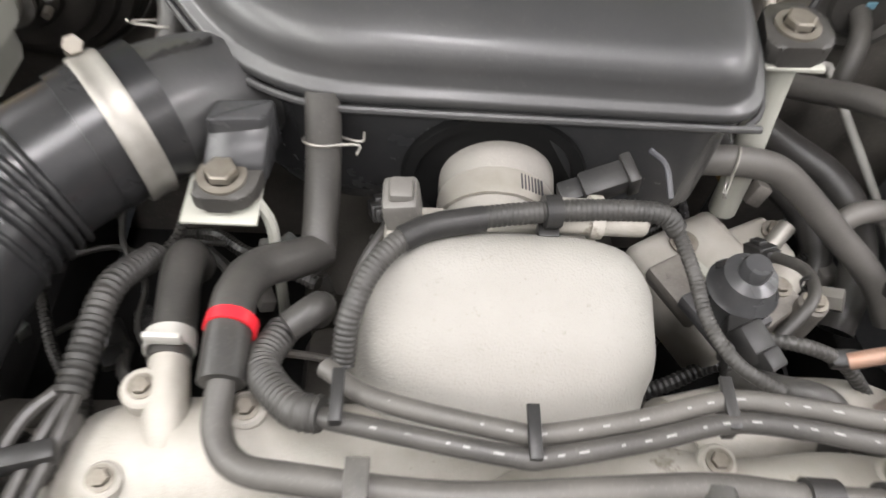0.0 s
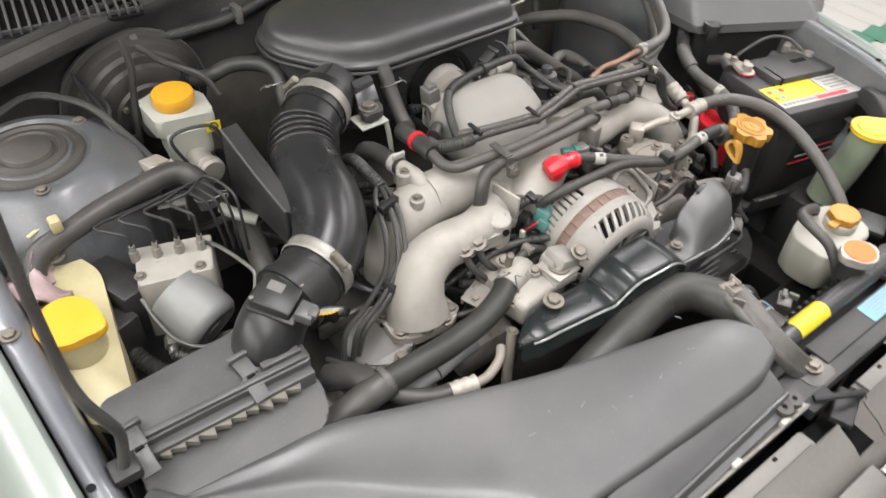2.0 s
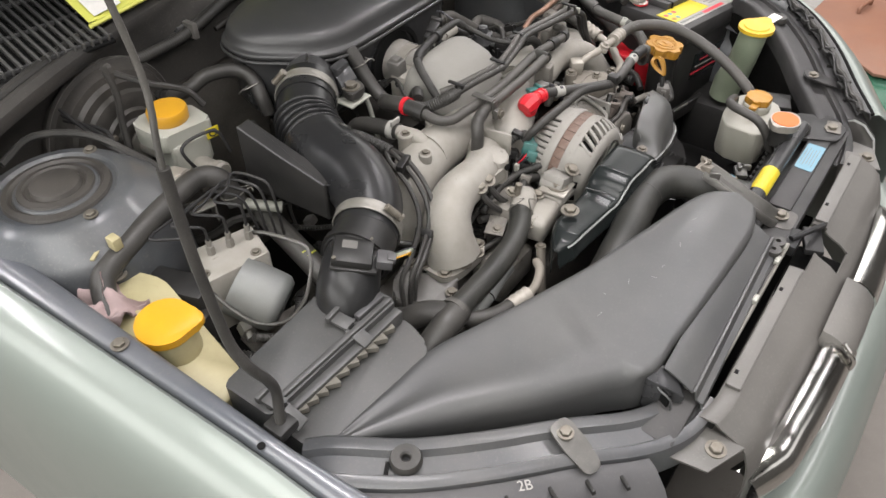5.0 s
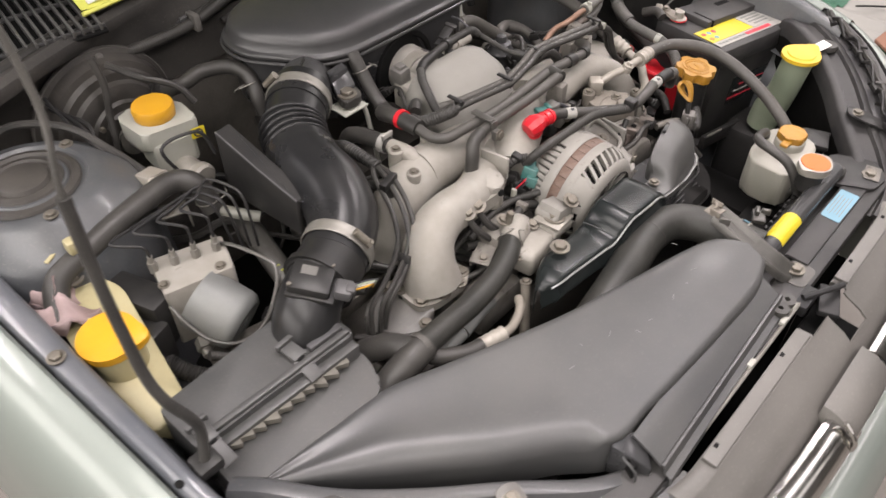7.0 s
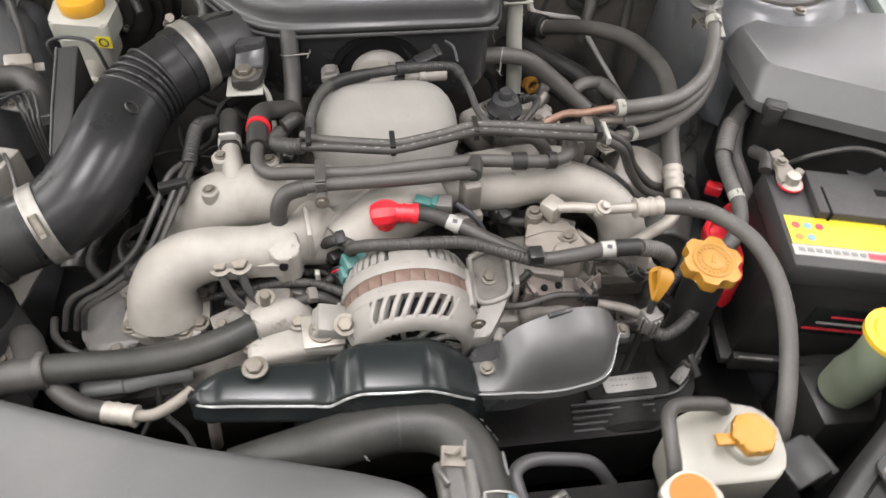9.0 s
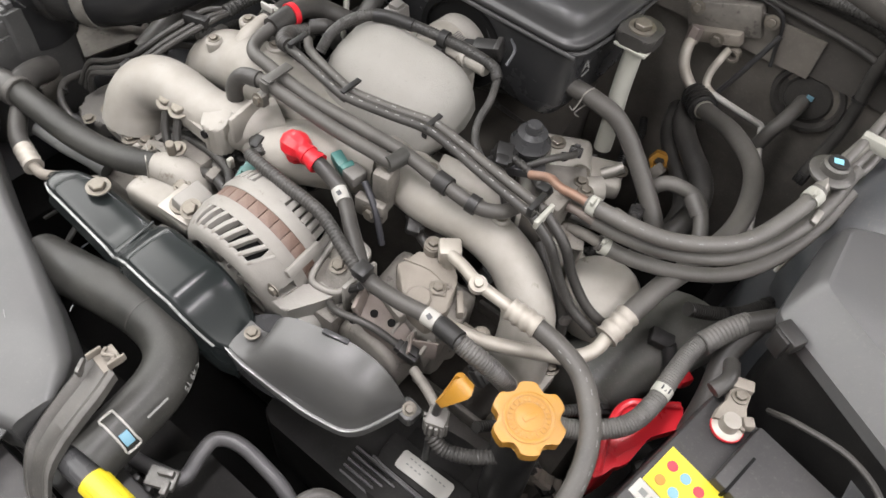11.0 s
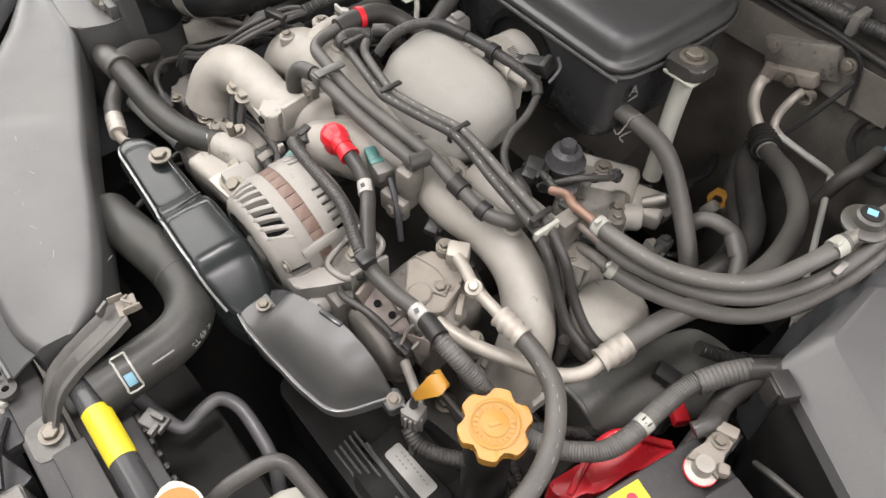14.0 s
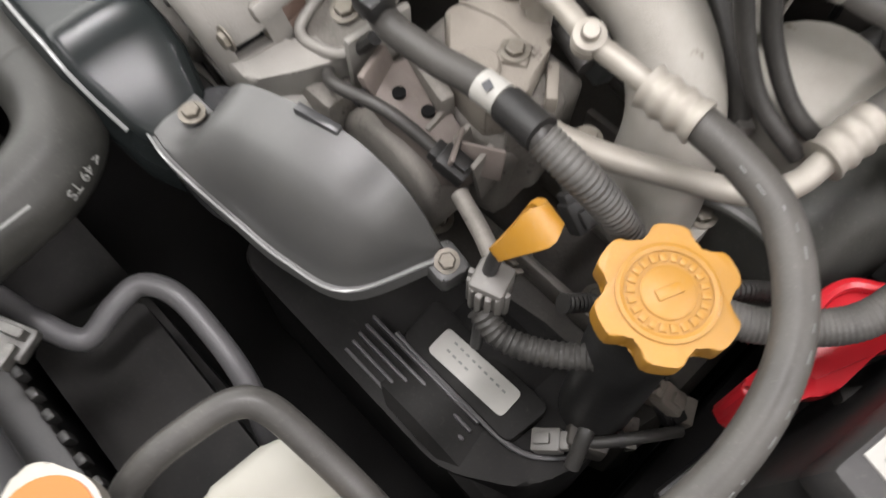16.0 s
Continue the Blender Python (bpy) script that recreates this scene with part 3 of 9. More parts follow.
def hex_bolt(r=0.006, h=0.005, washer=1.5):
    bm = lathe([(0, 0), (r * washer, 0), (r * washer, h * 0.25), (r * 1.02, h * 0.3)], 18)
    head = lathe([(r, h * 0.3), (r, h * 0.9), (r * 0.85, h), (0, h)], 6)
    return join(bm, head)


BOLT = mesh_of(hex_bolt(), "bolt", "bolt", 25)


def bolt(at, parent, axis=(0, 0, 1), size=1.0, label=""):
    m = frame_to(at, Vector(at) + Vector(axis)) @ Matrix.Diagonal((size, size, size, 1))
    return piece("bolt", BOLT, m, parent, label)


def clamp(a, b, r, parent, name="hose_clamp", mat="steel", label="steel band hose clamp", screw=(0, 0, 1)):
    c = part(name, ring(a, b, r, 0.0015, bead=0.0008), mat, parent, label)
    mid = (Vector(a) + Vector(b)) / 2
    ax = (Vector(b) - Vector(a)).normalized()
    out = Vector(screw)
    out = (out - ax * out.dot(ax)).normalized()
    q = mid + out * (r + 0.006)
    t = ax.cross(out)
    part("clamp_screw", join(rod(q - t * 0.012, q + t * 0.012, 0.0055, 10, 0.001), rod(q + t * 0.012, q + t * 0.017, 0.0065, 6)), "bolt", c)
    return c


def wire_clip(at, axis, r, parent, out=(0, 0, 1)):
    """A spring wire hose clip with two looped ears."""
    ax = Vector(axis).normalized()
    o = Vector(out)
    o = (o - ax * o.dot(ax)).normalized()
    s = ax.cross(o)
    at = Vector(at)
    pts = []
    for i in range(13):
        a = radians(40 + 280 * i / 12)
        pts.append(at + o * math.cos(a) * r + s * math.sin(a) * r)
    ear = at + o * (r + 0.012)
    pts = [ear + s * 0.012 + ax * 0.004, ear + s * 0.004] + pts + [ear - s * 0.004, ear - s * 0.012 - ax * 0.004]
    return part("spring_clip", tube(pts, 0.0011, 6, 3), "steel", parent, "spring wire hose clip")


# ---- the workshop ----
solo("ground", box(0, 0, -0.05, 9, 10, 0.1, 0), "concrete", "oil-stained grey concrete workshop floor", "floor", kind="structure")
# walls and ceiling are out of view, toned dark to cut bounced light
for wname, wb in (("wall_north", (0, 5.05, 1.7, 9, 0.1, 3.4)), ("wall_south", (0, -5.05, 1.7, 9, 0.1, 3.4)),
                  ("wall_east", (4.55, 0, 1.7, 0.1, 10, 3.4)), ("wall_west", (-4.55, 0, 1.7, 0.1, 10, 3.4))):
    solo(wname, box(*wb, 0), "wall", "plain unseen workshop wall, toned dark", "wall", kind="structure")
solo("ceiling", box(0, 0, 3.45, 9.2, 10.2, 0.1, 0), "ceiling", "plain unseen workshop ceiling, toned dark", "ceiling", kind="structure")

# ---- the body of the car round the engine bay; x to the car's left, y to the windscreen ----
car = thing("car_body", (0, 0.2, 0.0), "pale green silver car body with its bonnet open", "car")


def rail_z(y):
    return float(np.interp(y, (-0.12, 0.016, 0.25, 0.5, 0.95), (0.79, 0.822, 0.845, 0.868, 0.93)))


def rail_in(y):
    return 0.731 + 0.03 * max(y, 0) - 0.15 * max(-y, 0)


def rail_out(y):
    return 0.754 + 0.062 * y


def wing(side, name):
    ys = [-0.11 + 1.15 * i / 23 for i in range(24)]
    rows, inner = [], []
    for y in ys:
        a, b, z = rail_in(y), rail_out(y), rail_z(y)
        drop = 0.0 if y > 0 else y * 0.5
        rows.append([V(side * x, y, zz) for x, zz in (
            (b, z - 0.012), (b + 0.001, z + 0.001), (b + 0.006, z + 0.006), (b + 0.014, z + 0.005), (b + 0.035, z - 0.006), (b + 0.06, z - 0.03),
            (b + 0.082 + drop * 0.2, z - 0.075), (b + 0.095 + drop * 0.3, z - 0.15), (b + 0.1, z - 0.26), (b + 0.1, z - 0.45))])
        inner.append([V(side * x, y, zz) for x, zz in (
            (a - 0.022, z - 0.32), (a - 0.012, z - 0.09), (a - 0.006, z - 0.012), (a - 0.002, z - 0.003), (a + 0.003, z), (b - 0.008, z - 0.002), (b - 0.004, z - 0.006), (b - 0.002, z - 0.014), (b - 0.002, z - 0.03))])
    w = part(name, sheet(rows, 0.0015), "paint", car, "pale green silver painted front wing", 50)
    # each side's brightness is put into its rail paint
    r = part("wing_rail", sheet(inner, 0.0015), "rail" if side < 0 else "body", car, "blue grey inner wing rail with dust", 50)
    # drain hole and bolts on the rail
    zh = rail_z(0.016)
    part("drain_hole", lathe([(0, 0), (0.0048, 0), (0.0048, 0.0012), (0, 0.0012)], 14, pose(side * 0.746, 0.016, zh - 0.0022)), "slot", r)
    for y in (0.24, 0.62):
        bolt((side * (rail_in(y) + rail_out(y)) / 2, y, rail_z(y)), r, (0, 0, 1), 1.25)
    return w


wing(-1, "front_wing")
wing(1, "front_wing")
part("rail_label", box(0.768, 0.56, rail_z(0.56) + 0.0012, 0.03, 0.10, 0.001, 0, (4, 0, -3)), "label_white", car, "plain white label on the rail")


def strut_tower(side):
    c = V(side * 0.642, 0.508, 0.0)
    prof = [(0.150, 0.70), (0.148, 0.835), (0.138, 0.853), (0.120, 0.866), (0.106, 0.880), (0.094, 0.888), (0.083, 0.889), (0.079, 0.884), (0.06, 0.884), (0.056, 0.89), (0.0, 0.89)]
    t = part("strut_tower", lathe(prof, 40, Matrix.Translation(c)), "body", car, "blue grey strut tower with a dusty top", 50)
    mount = [(0.074, 0.885), (0.072, 0.889), (0.064, 0.891), (0.061, 0.887), (0.054, 0.887), (0.051, 0.893), (0.043, 0.895), (0.040, 0.891), (0.036, 0.891), (0.033, 0.897), (0.028, 0.899), (0, 0.8985)]
    part("strut_mount", lathe(mount, 36, Matrix.Translation(c)), "booster", t, "dusty black rubber strut mount cap")
    for k in range(3):
        a = radians(25 + 120 * k)
        bolt((c.x + 0.090 * math.cos(a), c.y + 0.090 * math.sin(a), 0.888), t, (0, 0, 1), 1.1)
    return t


strut_tower(-1)
strut_tower(1)


def apron(side):
    """The inner panel from the wing rail down to the chassis leg."""
    rows = []
    for i in range(37):
        y = -0.1 + 1.0 * i / 36
        g = 1 / (1 + math.exp(-(0.135 - abs(y - 0.535)) / 0.018))
        z = rail_z(y)
        outer, inner = 0.716, 0.672 - 0.178 * g
        shelf = (z - 0.10) * (1 - g) + 0.846 * g
        rows.append([V(side * x, y, zz) for x, zz in ((outer, z - 0.06 * (1 - g) - 0.02), (outer - 0.012, shelf + 0.006 * g), (outer - 0.03, shelf), ((outer + inner) / 2, shelf - 0.004), (inner + 0.022, shelf - 0.004 - 0.02 * (1 - g)),
                     (inner + 0.008, shelf - 0.014 - 0.03 * (1 - g)), (inner, shelf - 0.04 - 0.04 * (1 - g)), (inner - 0.008, shelf - 0.16), (inner - 0.012, 0.5), (0.50 - 0.04 * g, 0.40), (0.45, 0.36))])
    return part("inner_wing", sheet(rows, 0.002), "body", car, "blue grey inner wing panel", 50)


apron(-1)
apron(1)

# firewall, cowl and its grille
fw = [[V(x, 0.735 - 0.03 * abs(x) ** 2, z) for z in (0.3, 0.5, 0.7, 0.86, 0.93)] for x in [-0.74 + 0.074 * i for i in range(21)]]
part("firewall", sheet(fw, 0.004), "firewall", car, "dark dusty firewall with felt lining")


def cowl_y(x):
    return 0.750 - 0.33 * abs(x) ** 1.9


cr, seal = [], []
for i in range(31):
    x = -0.78 + 1.56 * i / 30
    y = cowl_y(x)
    w = 0.728 - 0.03 * x * x
    cr.append([V(x, w, 0.80), V(x, w - 0.004, 0.87), V(x, w + 0.25 * (y - w) - 0.004, 0.915), V(x, y + 0.002, 0.938), V(x, y - 0.002, 0.950), V(x, y, 0.957), V(x, y + 0.012, 0.963), V(x, y + 0.03, 0.958)])
    seal.append(V(x, y + 0.036, 0.962))
part("cowl_panel", sheet(cr, 0.002), "cowl", car, "dusty grey cowl panel below the windscreen")
part("cowl_seal", tube(seal, 0.008, 8, 1), "rubber", car, "black rubber bonnet seal")
deck = [[V(x, cowl_y(x) + d, z) for d, z in ((0.03, 0.957), (0.05, 0.956), (0.30, 0.985), (0.33, 1.0))] for x in [-0.80 + 0.08 * i for i in range(21)]]
part("cowl_deck", sheet(deck, 0.003), "black", car, "black plastic cowl deck")
grille = part("cowl_grille", box(-0.535, 0.79, 0.968, 0.31, 0.20, 0.006, 0.002, (6.5, 0, -9)), "slot", car, "black slotted cowl grille")
SLAT = mesh_of(box(0, 0, 0, 0.0042, 0.195, 0.012, 0.001), "slat", "dusty_plastic")
for k in range(22):
    piece("slat", SLAT, pose(-0.535, 0.79, 0.976, 6.5, 0, -9) @ pose(-0.147 + 0.014 * k, 0, 0), grille)
for k in range(3):
    piece("cross_bar", mesh_of(box(0, 0, 0, 0.31, 0.005, 0.007, 0.001), "cross_bar", "plastic"), pose(-0.535, 0.79, 0.974, 6.5, 0, -9) @ pose(0, -0.09 + 0.09 * k, 0), grille)
# the bonnet, propped open above and behind the view
hood = [[V(x, 1.0 - 0.66 * s - 0.05 * math.sin(3.1 * s), 1.03 + 0.86 * s + 0.04 * math.sin(3.1 * s)) for x in [-0.72 + 0.12 * i for i in range(13)]] for s in [i / 10 for i in range(11)]]
part("bonnet", sheet(hood, 0.02), "paint", car, "open bonnet with its painted underside")
# wheels, hidden under the wings, carry it
for sx in (-1, 1):
    part("wheel", lathe([(0.0, 0.0), (0.2, 0.0), (0.21, 0.02), (0.3, 0.02), (0.315, 0.04), (0.315, 0.18), (0.3, 0.2), (0.0, 0.2)], 32, frame_to((sx * 0.84, 0.5, 0.315), (sx * 0.5, 0.5, 0.315))), "rubber", car, "black tyre hidden below the wing")
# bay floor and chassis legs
part("undertray", box(0, 0.2, 0.30, 1.36, 1.05, 0.02, 0.004), "dark", car, "undertray toned near black for the bay's shade")
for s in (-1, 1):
    part("chassis_leg", box(s * 0.50, 0.2, 0.42, 0.10, 0.95, 0.13, 0.01), "dark", car, "chassis leg toned near black for the bay's shade")


def headlamp_beam(side):
    path = [(0.722, -0.012, 0.782), (0.70, -0.045, 0.79), (0.651, -0.112, 0.782), (0.58, -0.178, 0.768), (0.50, -0.238, 0.748), (0.43, -0.295, 0.728), (0.37, -0.325, 0.715), (0.31, -0.332, 0.71)]
    pts = smooth_path([(side * x, y, z) for x, y, z in path], 4)
    rows = []
    for i, p in enumerate(pts):
        d = (pts[min(i + 1, len(pts) - 1)] - pts[max(i - 1, 0)]).normalized()
        n = d.cross(V(0, 0, 1)).normalized() * side
        w = 0.032
        rows.append([p + n * u + V(0, 0, zz) for u, zz in ((-w - 0.004, -0.05), (-w, -0.004), (-w + 0.006, 0.0), (-0.018, 0.0), (-0.014, -0.006), (0.008, -0.006), (0.013, 0.002), (w - 0.006, 0.003), (w, -0.002), (w + 0.004, -0.03))])
    # panel and bracket are toned per side: grey left, black right
    b = part("headlamp_beam", sheet(rows, 0.002), "rail_dark" if side < 0 else "black_metal", car, "pressed steel headlamp panel, dark grey left and black right", 50)
    # added dark panel that hides the bright floor below the beam
    wall = []
    for i, p in enumerate(pts):
        d = (pts[min(i + 1, len(pts) - 1)] - pts[max(i - 1, 0)]).normalized()
        n = d.cross(V(0, 0, 1)).normalized() * side
        wall.append([p + n * 0.034 + V(0, 0, -0.028), p + n * 0.026 + V(0, 0, -0.06), V((p + n * 0.02).x, (p + n * 0.02).y, 0.55), V((p + n * 0.02).x, (p + n * 0.02).y, 0.30)])
    part("gap_panel", sheet(wall, 0.002), "dark", b, "dark panel added to close the gap behind the headlamp")
    g = (side * 0.651, -0.108, 0.783)
    part("bump_stop", lathe([(0.005, 0.004), (0.007, 0.006), (0.017, 0.006), (0.019, 0.002), (0.019, -0.004), (0.005, -0.004), (0.005, 0.004)], 22, Matrix.Translation(g)), "rubber", b, "black rubber bump stop")
    part("slot_hole", box(side * 0.672, -0.097, 0.7825, 0.016, 0.005, 0.001, 0, (0, 0, 30)), "slot", b)
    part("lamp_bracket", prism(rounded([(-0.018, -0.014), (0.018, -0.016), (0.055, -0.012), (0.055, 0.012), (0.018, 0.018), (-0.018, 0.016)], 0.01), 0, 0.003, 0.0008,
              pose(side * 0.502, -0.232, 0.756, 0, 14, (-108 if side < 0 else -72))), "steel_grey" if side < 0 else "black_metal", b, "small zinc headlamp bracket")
    bolt((side * 0.502, -0.232, 0.7595), b, (0, 0, 1), 1.2)
    # lamp unit below the panel
    rows = []
    for i, p in enumerate(pts[2:-8]):
        d = (pts[i + 3] - pts[i + 1]).normalized()
        n = d.cross(V(0, 0, 1)).normalized() * -side
        rows.append([p + n * u + V(0, 0, zz) for u, zz in ((0.034, -0.012), (0.05, -0.01), (0.075, -0.022), (0.105, -0.055), (0.125, -0.11), (0.125, -0.2))])
    hl = part("headlamp", sheet(rows, 0.004), "lens", car, "clear headlamp with a black upper edge")
    top = [[r[0] + V(0, 0, 0.003), r[1] + V(0, 0, 0.003), r[2] + V(0, 0, 0.003), r[3] + V(0, 0, 0.003)] for r in rows]
    edge = part("lamp_edge", sheet(top, 0.002), "plastic", hl, "black ribbed lamp edge")
    for k in range(2, len(top) - 2, 2):
        q = top[k][1].lerp(top[k][2], 0.3)
        w = top[k + 1][1] - top[k - 1][1]
        part("lamp_rib", box(q.x, q.y, q.z + 0.002, 0.005, 0.03, 0.006, 0.001, (-18, 0, math.degrees(math.atan2(w.y, w.x)))), "black", edge)
    if side < 0:
        curve = bpy.data.curves.new("print", "FONT")
        curve.body, curve.size, curve.extrude, curve.align_x = "2B", 0.017, 0.0003, "CENTER"
        curve.materials.append(M["label_white"])
        mark = under(new("printed_text", curve), edge)
        mark.matrix_basis = pose(-0.592, -0.232, 0.757, 10, 6, -42)
        part("side_reflector", box(-0.655, -0.20, 0.762, 0.05, 0.024, 0.012, 0.004, (16, 6, -38)), "orange", hl, "orange side reflector")
    else:
        seal = [V(p.x, p.y, p.z) for p in smooth_path([r[1] + V(0.004, -0.004, 0.020 + 0.004 * math.sin(2.3 * k)) for k, r in enumerate(rows)], 2)]
        part("edge_seal", tube(seal, 0.006, 8, 1), "rubber", hl, "wavy black rubber edge seal")
        part("edge_lead", tube([q + V(-0.010, 0.006, 0.003 + 0.007 * math.sin(1.1 * k)) for k, q in enumerate(seal)], 0.0032, 8, 1), "black", hl, "thin black lead along the seal")
        part("edge_moulding", sheet([[r[1] + V(0, 0, 0.010), r[1] + V(0.006, -0.006, 0.020), r[2] + V(0, 0, 0.026), r[2] + V(0.004, -0.004, 0.012)] for r in rows], 0.002), "plastic", hl, "grey edge moulding")
        part("edge_gap", tube([r[2] + V(0.004, -0.004, 0.022) for r in rows], 0.004, 8, 1), "slot", hl)
        part("wing_corner", sheet([[r[2] + V(0.006, -0.006, 0.020), r[2] + V(0.014, -0.014, 0.021), r[3] + V(0.012, -0.012, 0.036), r[3] + V(0.03, -0.03, 0.012), r[4] + V(0.03, -0.03, 0.0), r[5] + V(0.03, -0.03, 0.0)] for r in rows], 0.002), "paint", hl, "pale painted wing corner", 60)
        for k in range(3, len(rows) - 2, 4):
            q = rows[k][1]
            part("seal_clip", join(box(q.x - 0.006, q.y + 0.004, q.z + 0.018, 0.022, 0.012, 0.010, 0.002, (0, 0, 40)), box(q.x + 0.004, q.y, q.z + 0.024, 0.008, 0.02, 0.006, 0.002, (0, 0, 20))), "black", hl)
    return b


headlamp_beam(-1)
headlamp_beam(1)

# radiator support and front trim
sup = part("radiator_support", join(box(0.0, -0.318, 0.706, 0.84, 0.045, 0.028, 0.004), box(0.245, -0.302, 0.722, 0.27, 0.036, 0.006, 0.002)), "trim", car, "grey radiator support crossmember")
part("sticker", prism(rounded([(0.231, -0.318), (0.318, -0.319), (0.318, -0.288), (0.233, -0.287)], 0.004, 3), 0.7254, 0.7262, 0), "label_blue", sup, "pale blue sticker with faint lines")
for k in range(5):
    part("text_bar", box(0.275, -0.312 + 0.005 * k, 0.7264, 0.06 - 0.006 * (k % 3), 0.0012, 0.0004, 0), "motor", sup)


def front_panel():
    bm = bmesh.new()
    rows = []
    for i in range(83):
        x = -0.352 + 0.704 * i / 82
        e = abs(x) ** 2
        d = 0.0 if abs(x) < 0.30 else (abs(x) - 0.30) ** 2 * 3.0
        rows.append([bm.verts.new((x, y, z)) for y, z in ((-0.358 + e * 0.02 + d, 0.66), (-0.358 + e * 0.02 + d, 0.712), (-0.361 + d, 0.7145), (-0.379 + d, 0.7155), (-0.382 + d, 0.7135), (-0.388 + d, 0.709), (-0.41 + d, 0.699), (-0.424 + d, 0.688),
                     (-0.435 + e * 0.05 + d, 0.676), (-0.448 + e * 0.1 + d, 0.655), (-0.455 + e * 0.12 + d, 0.62), (-0.458 + e * 0.12 + d, 0.50))])
    for i, (a, b) in enumerate(zip(rows, rows[1:])):
        x = a[0].co.x
        for j in range(len(a) - 1):
            if not (-0.012 < x < 0.105 and j < 4 or 0.035 < x < 0.098 and j < 7):
                bm.faces.new((a[j], a[j + 1], b[j + 1], b[j]))
    bmesh.ops.recalc_face_normals(bm, faces=bm.faces)
    bmesh.ops.solidify(bm, geom=list(bm.faces), thickness=0.003)
    p = part("grille_cover", bm, "cover", car, "brown grey plastic radiator grille cover with slots", 40)
    for x0, x1 in ((-0.288, -0.016), (0.118, 0.335)):
        part("edge_strip", box((x0 + x1) / 2, -0.3685, 0.718, x1 - x0, 0.0205, 0.006, 0.0015), "cover", p, "raised strip along the edge")
    for x in (-0.262, -0.075, 0.165, 0.30):
        part("slot_hole", box(x, -0.364, 0.7214, 0.007, 0.005, 0.001, 0), "slot", p)
    # shade under the latch is painted as a near-black block
    part("latch_well", prism([(-0.014, -0.352), (0.11, -0.352), (0.103, -0.43), (0.03, -0.43)], 0.60, 0.665, 0.003), "slot", p, "near-black block for the shade below the bonnet latch")
    # chrome grille strips on both sides of a rounded boss
    for s in (-1, 1):
        rows = []
        for i in range(13):
            f = i / 12
            x = s * (0.06 + 0.285 * f)
            y, z = -0.462 + 0.02 * f * f + 0.02 * max(0, f - 0.85) / 0.15, 0.668 - 0.012 * f - 0.03 * max(0, f - 0.8) / 0.2
            rows.append([V(x, y + 0.014, z + 0.006), V(x, y + 0.006, z + 0.010), V(x, y - 0.010, z + 0.005), V(x, y - 0.023, z - 0.006), V(x, y - 0.031, z - 0.02), V(x, y - 0.031, z - 0.034)])
        part("grille_strip", sheet(rows, 0.003), "chrome", car, "chrome grille strip")
    boss = part("grille_boss", loft([[V(x, -0.438 - 0.052 * math.sin(a) * g, 0.655 + 0.036 * math.cos(a) * g) for a in [math.pi * k / 12 for k in range(13)]] for x, g in ((-0.092, 0.6), (-0.088, 0.92), (-0.082, 1.0), (-0.02, 1.03), (0.04, 1.0), (0.048, 0.9), (0.052, 0.6))]), "cover", car, "satin grey rounded grille boss")
    part("boss_rim", tube([(-0.092, -0.47, 0.685), (-0.094, -0.49, 0.665), (-0.093, -0.492, 0.645)], 0.004, 8, 4), "chrome", boss)
    for s in (-1, 1):
        pl = part("cover_plate", prism([(s * 0.420, -0.333), (s * 0.412, -0.388), (s * 0.352, -0.414), (s * 0.349, -0.350)], 0.694, 0.698, 0.001), "cover", car, "flat grey fixing plate")
        bolt((s * 0.376, -0.384, 0.698), pl, (0, 0, 1), 1.5)
    part("grille_mesh", box(0, -0.44, 0.54, 0.66, 0.01, 0.2, 0.002), "slot", car, "black grille mesh")
    for k in range(6):
        part("grille_slat", box(0, -0.45, 0.60 - 0.028 * k, 0.64, 0.012, 0.006, 0.002), "black", car)


front_panel()
bump = []
for i in range(49):
    a = -1 + 2 * i / 48
    x = 0.88 * a
    y = -0.535 + 0.42 * abs(a) ** 3.2
    n = V(a * abs(a) ** 1.4 * 0.8, -1, 0).normalized()
    bump.append([V(x, y, 0.555) - n * 0.06, V(x, y, 0.562) - n * 0.04, V(x, y, 0.557) - n * 0.015, V(x, y, 0.54), V(x, y, 0.50) + n * 0.02, V(x, y, 0.40) + n * 0.03, V(x, y, 0.25) + n * 0.01])
part("front_bumper", sheet(bump, 0.003), "paint", car, "pale green silver painted front bumper", 50)


paper = [[V(x, 0.700 + d + 0.10 * (x + 0.415), 0.984 + 0.55 * d + 0.004 * math.sin(40 * x)) for d in (0.0, 0.03, 0.12, 0.3, 0.5)] for x in [-0.415 + 0.03 * i for i in range(28)]]
sh = thing("paper_cover", (0, 0.8, 0.97), "bright yellow paper cover over the windscreen base", "paper")
part("sheet", sheet(paper, 0.0012), "paper", sh)
part("white_corner", sheet([[V(x, 0.699 + d + 0.10 * (x + 0.415), 0.9885 + 0.55 * d) for d in (0.004, 0.05, 0.2)] for x in (-0.40, -0.375, -0.345)], 0.001), "white", sh, "white torn corner")
part("fold", tube([(-0.415, 0.700, 0.980), (-0.2, 0.7215, 0.980), (0.1, 0.7515, 0.980), (0.39, 0.7805, 0.980)], 0.004, 6, 4), "paper", sh)


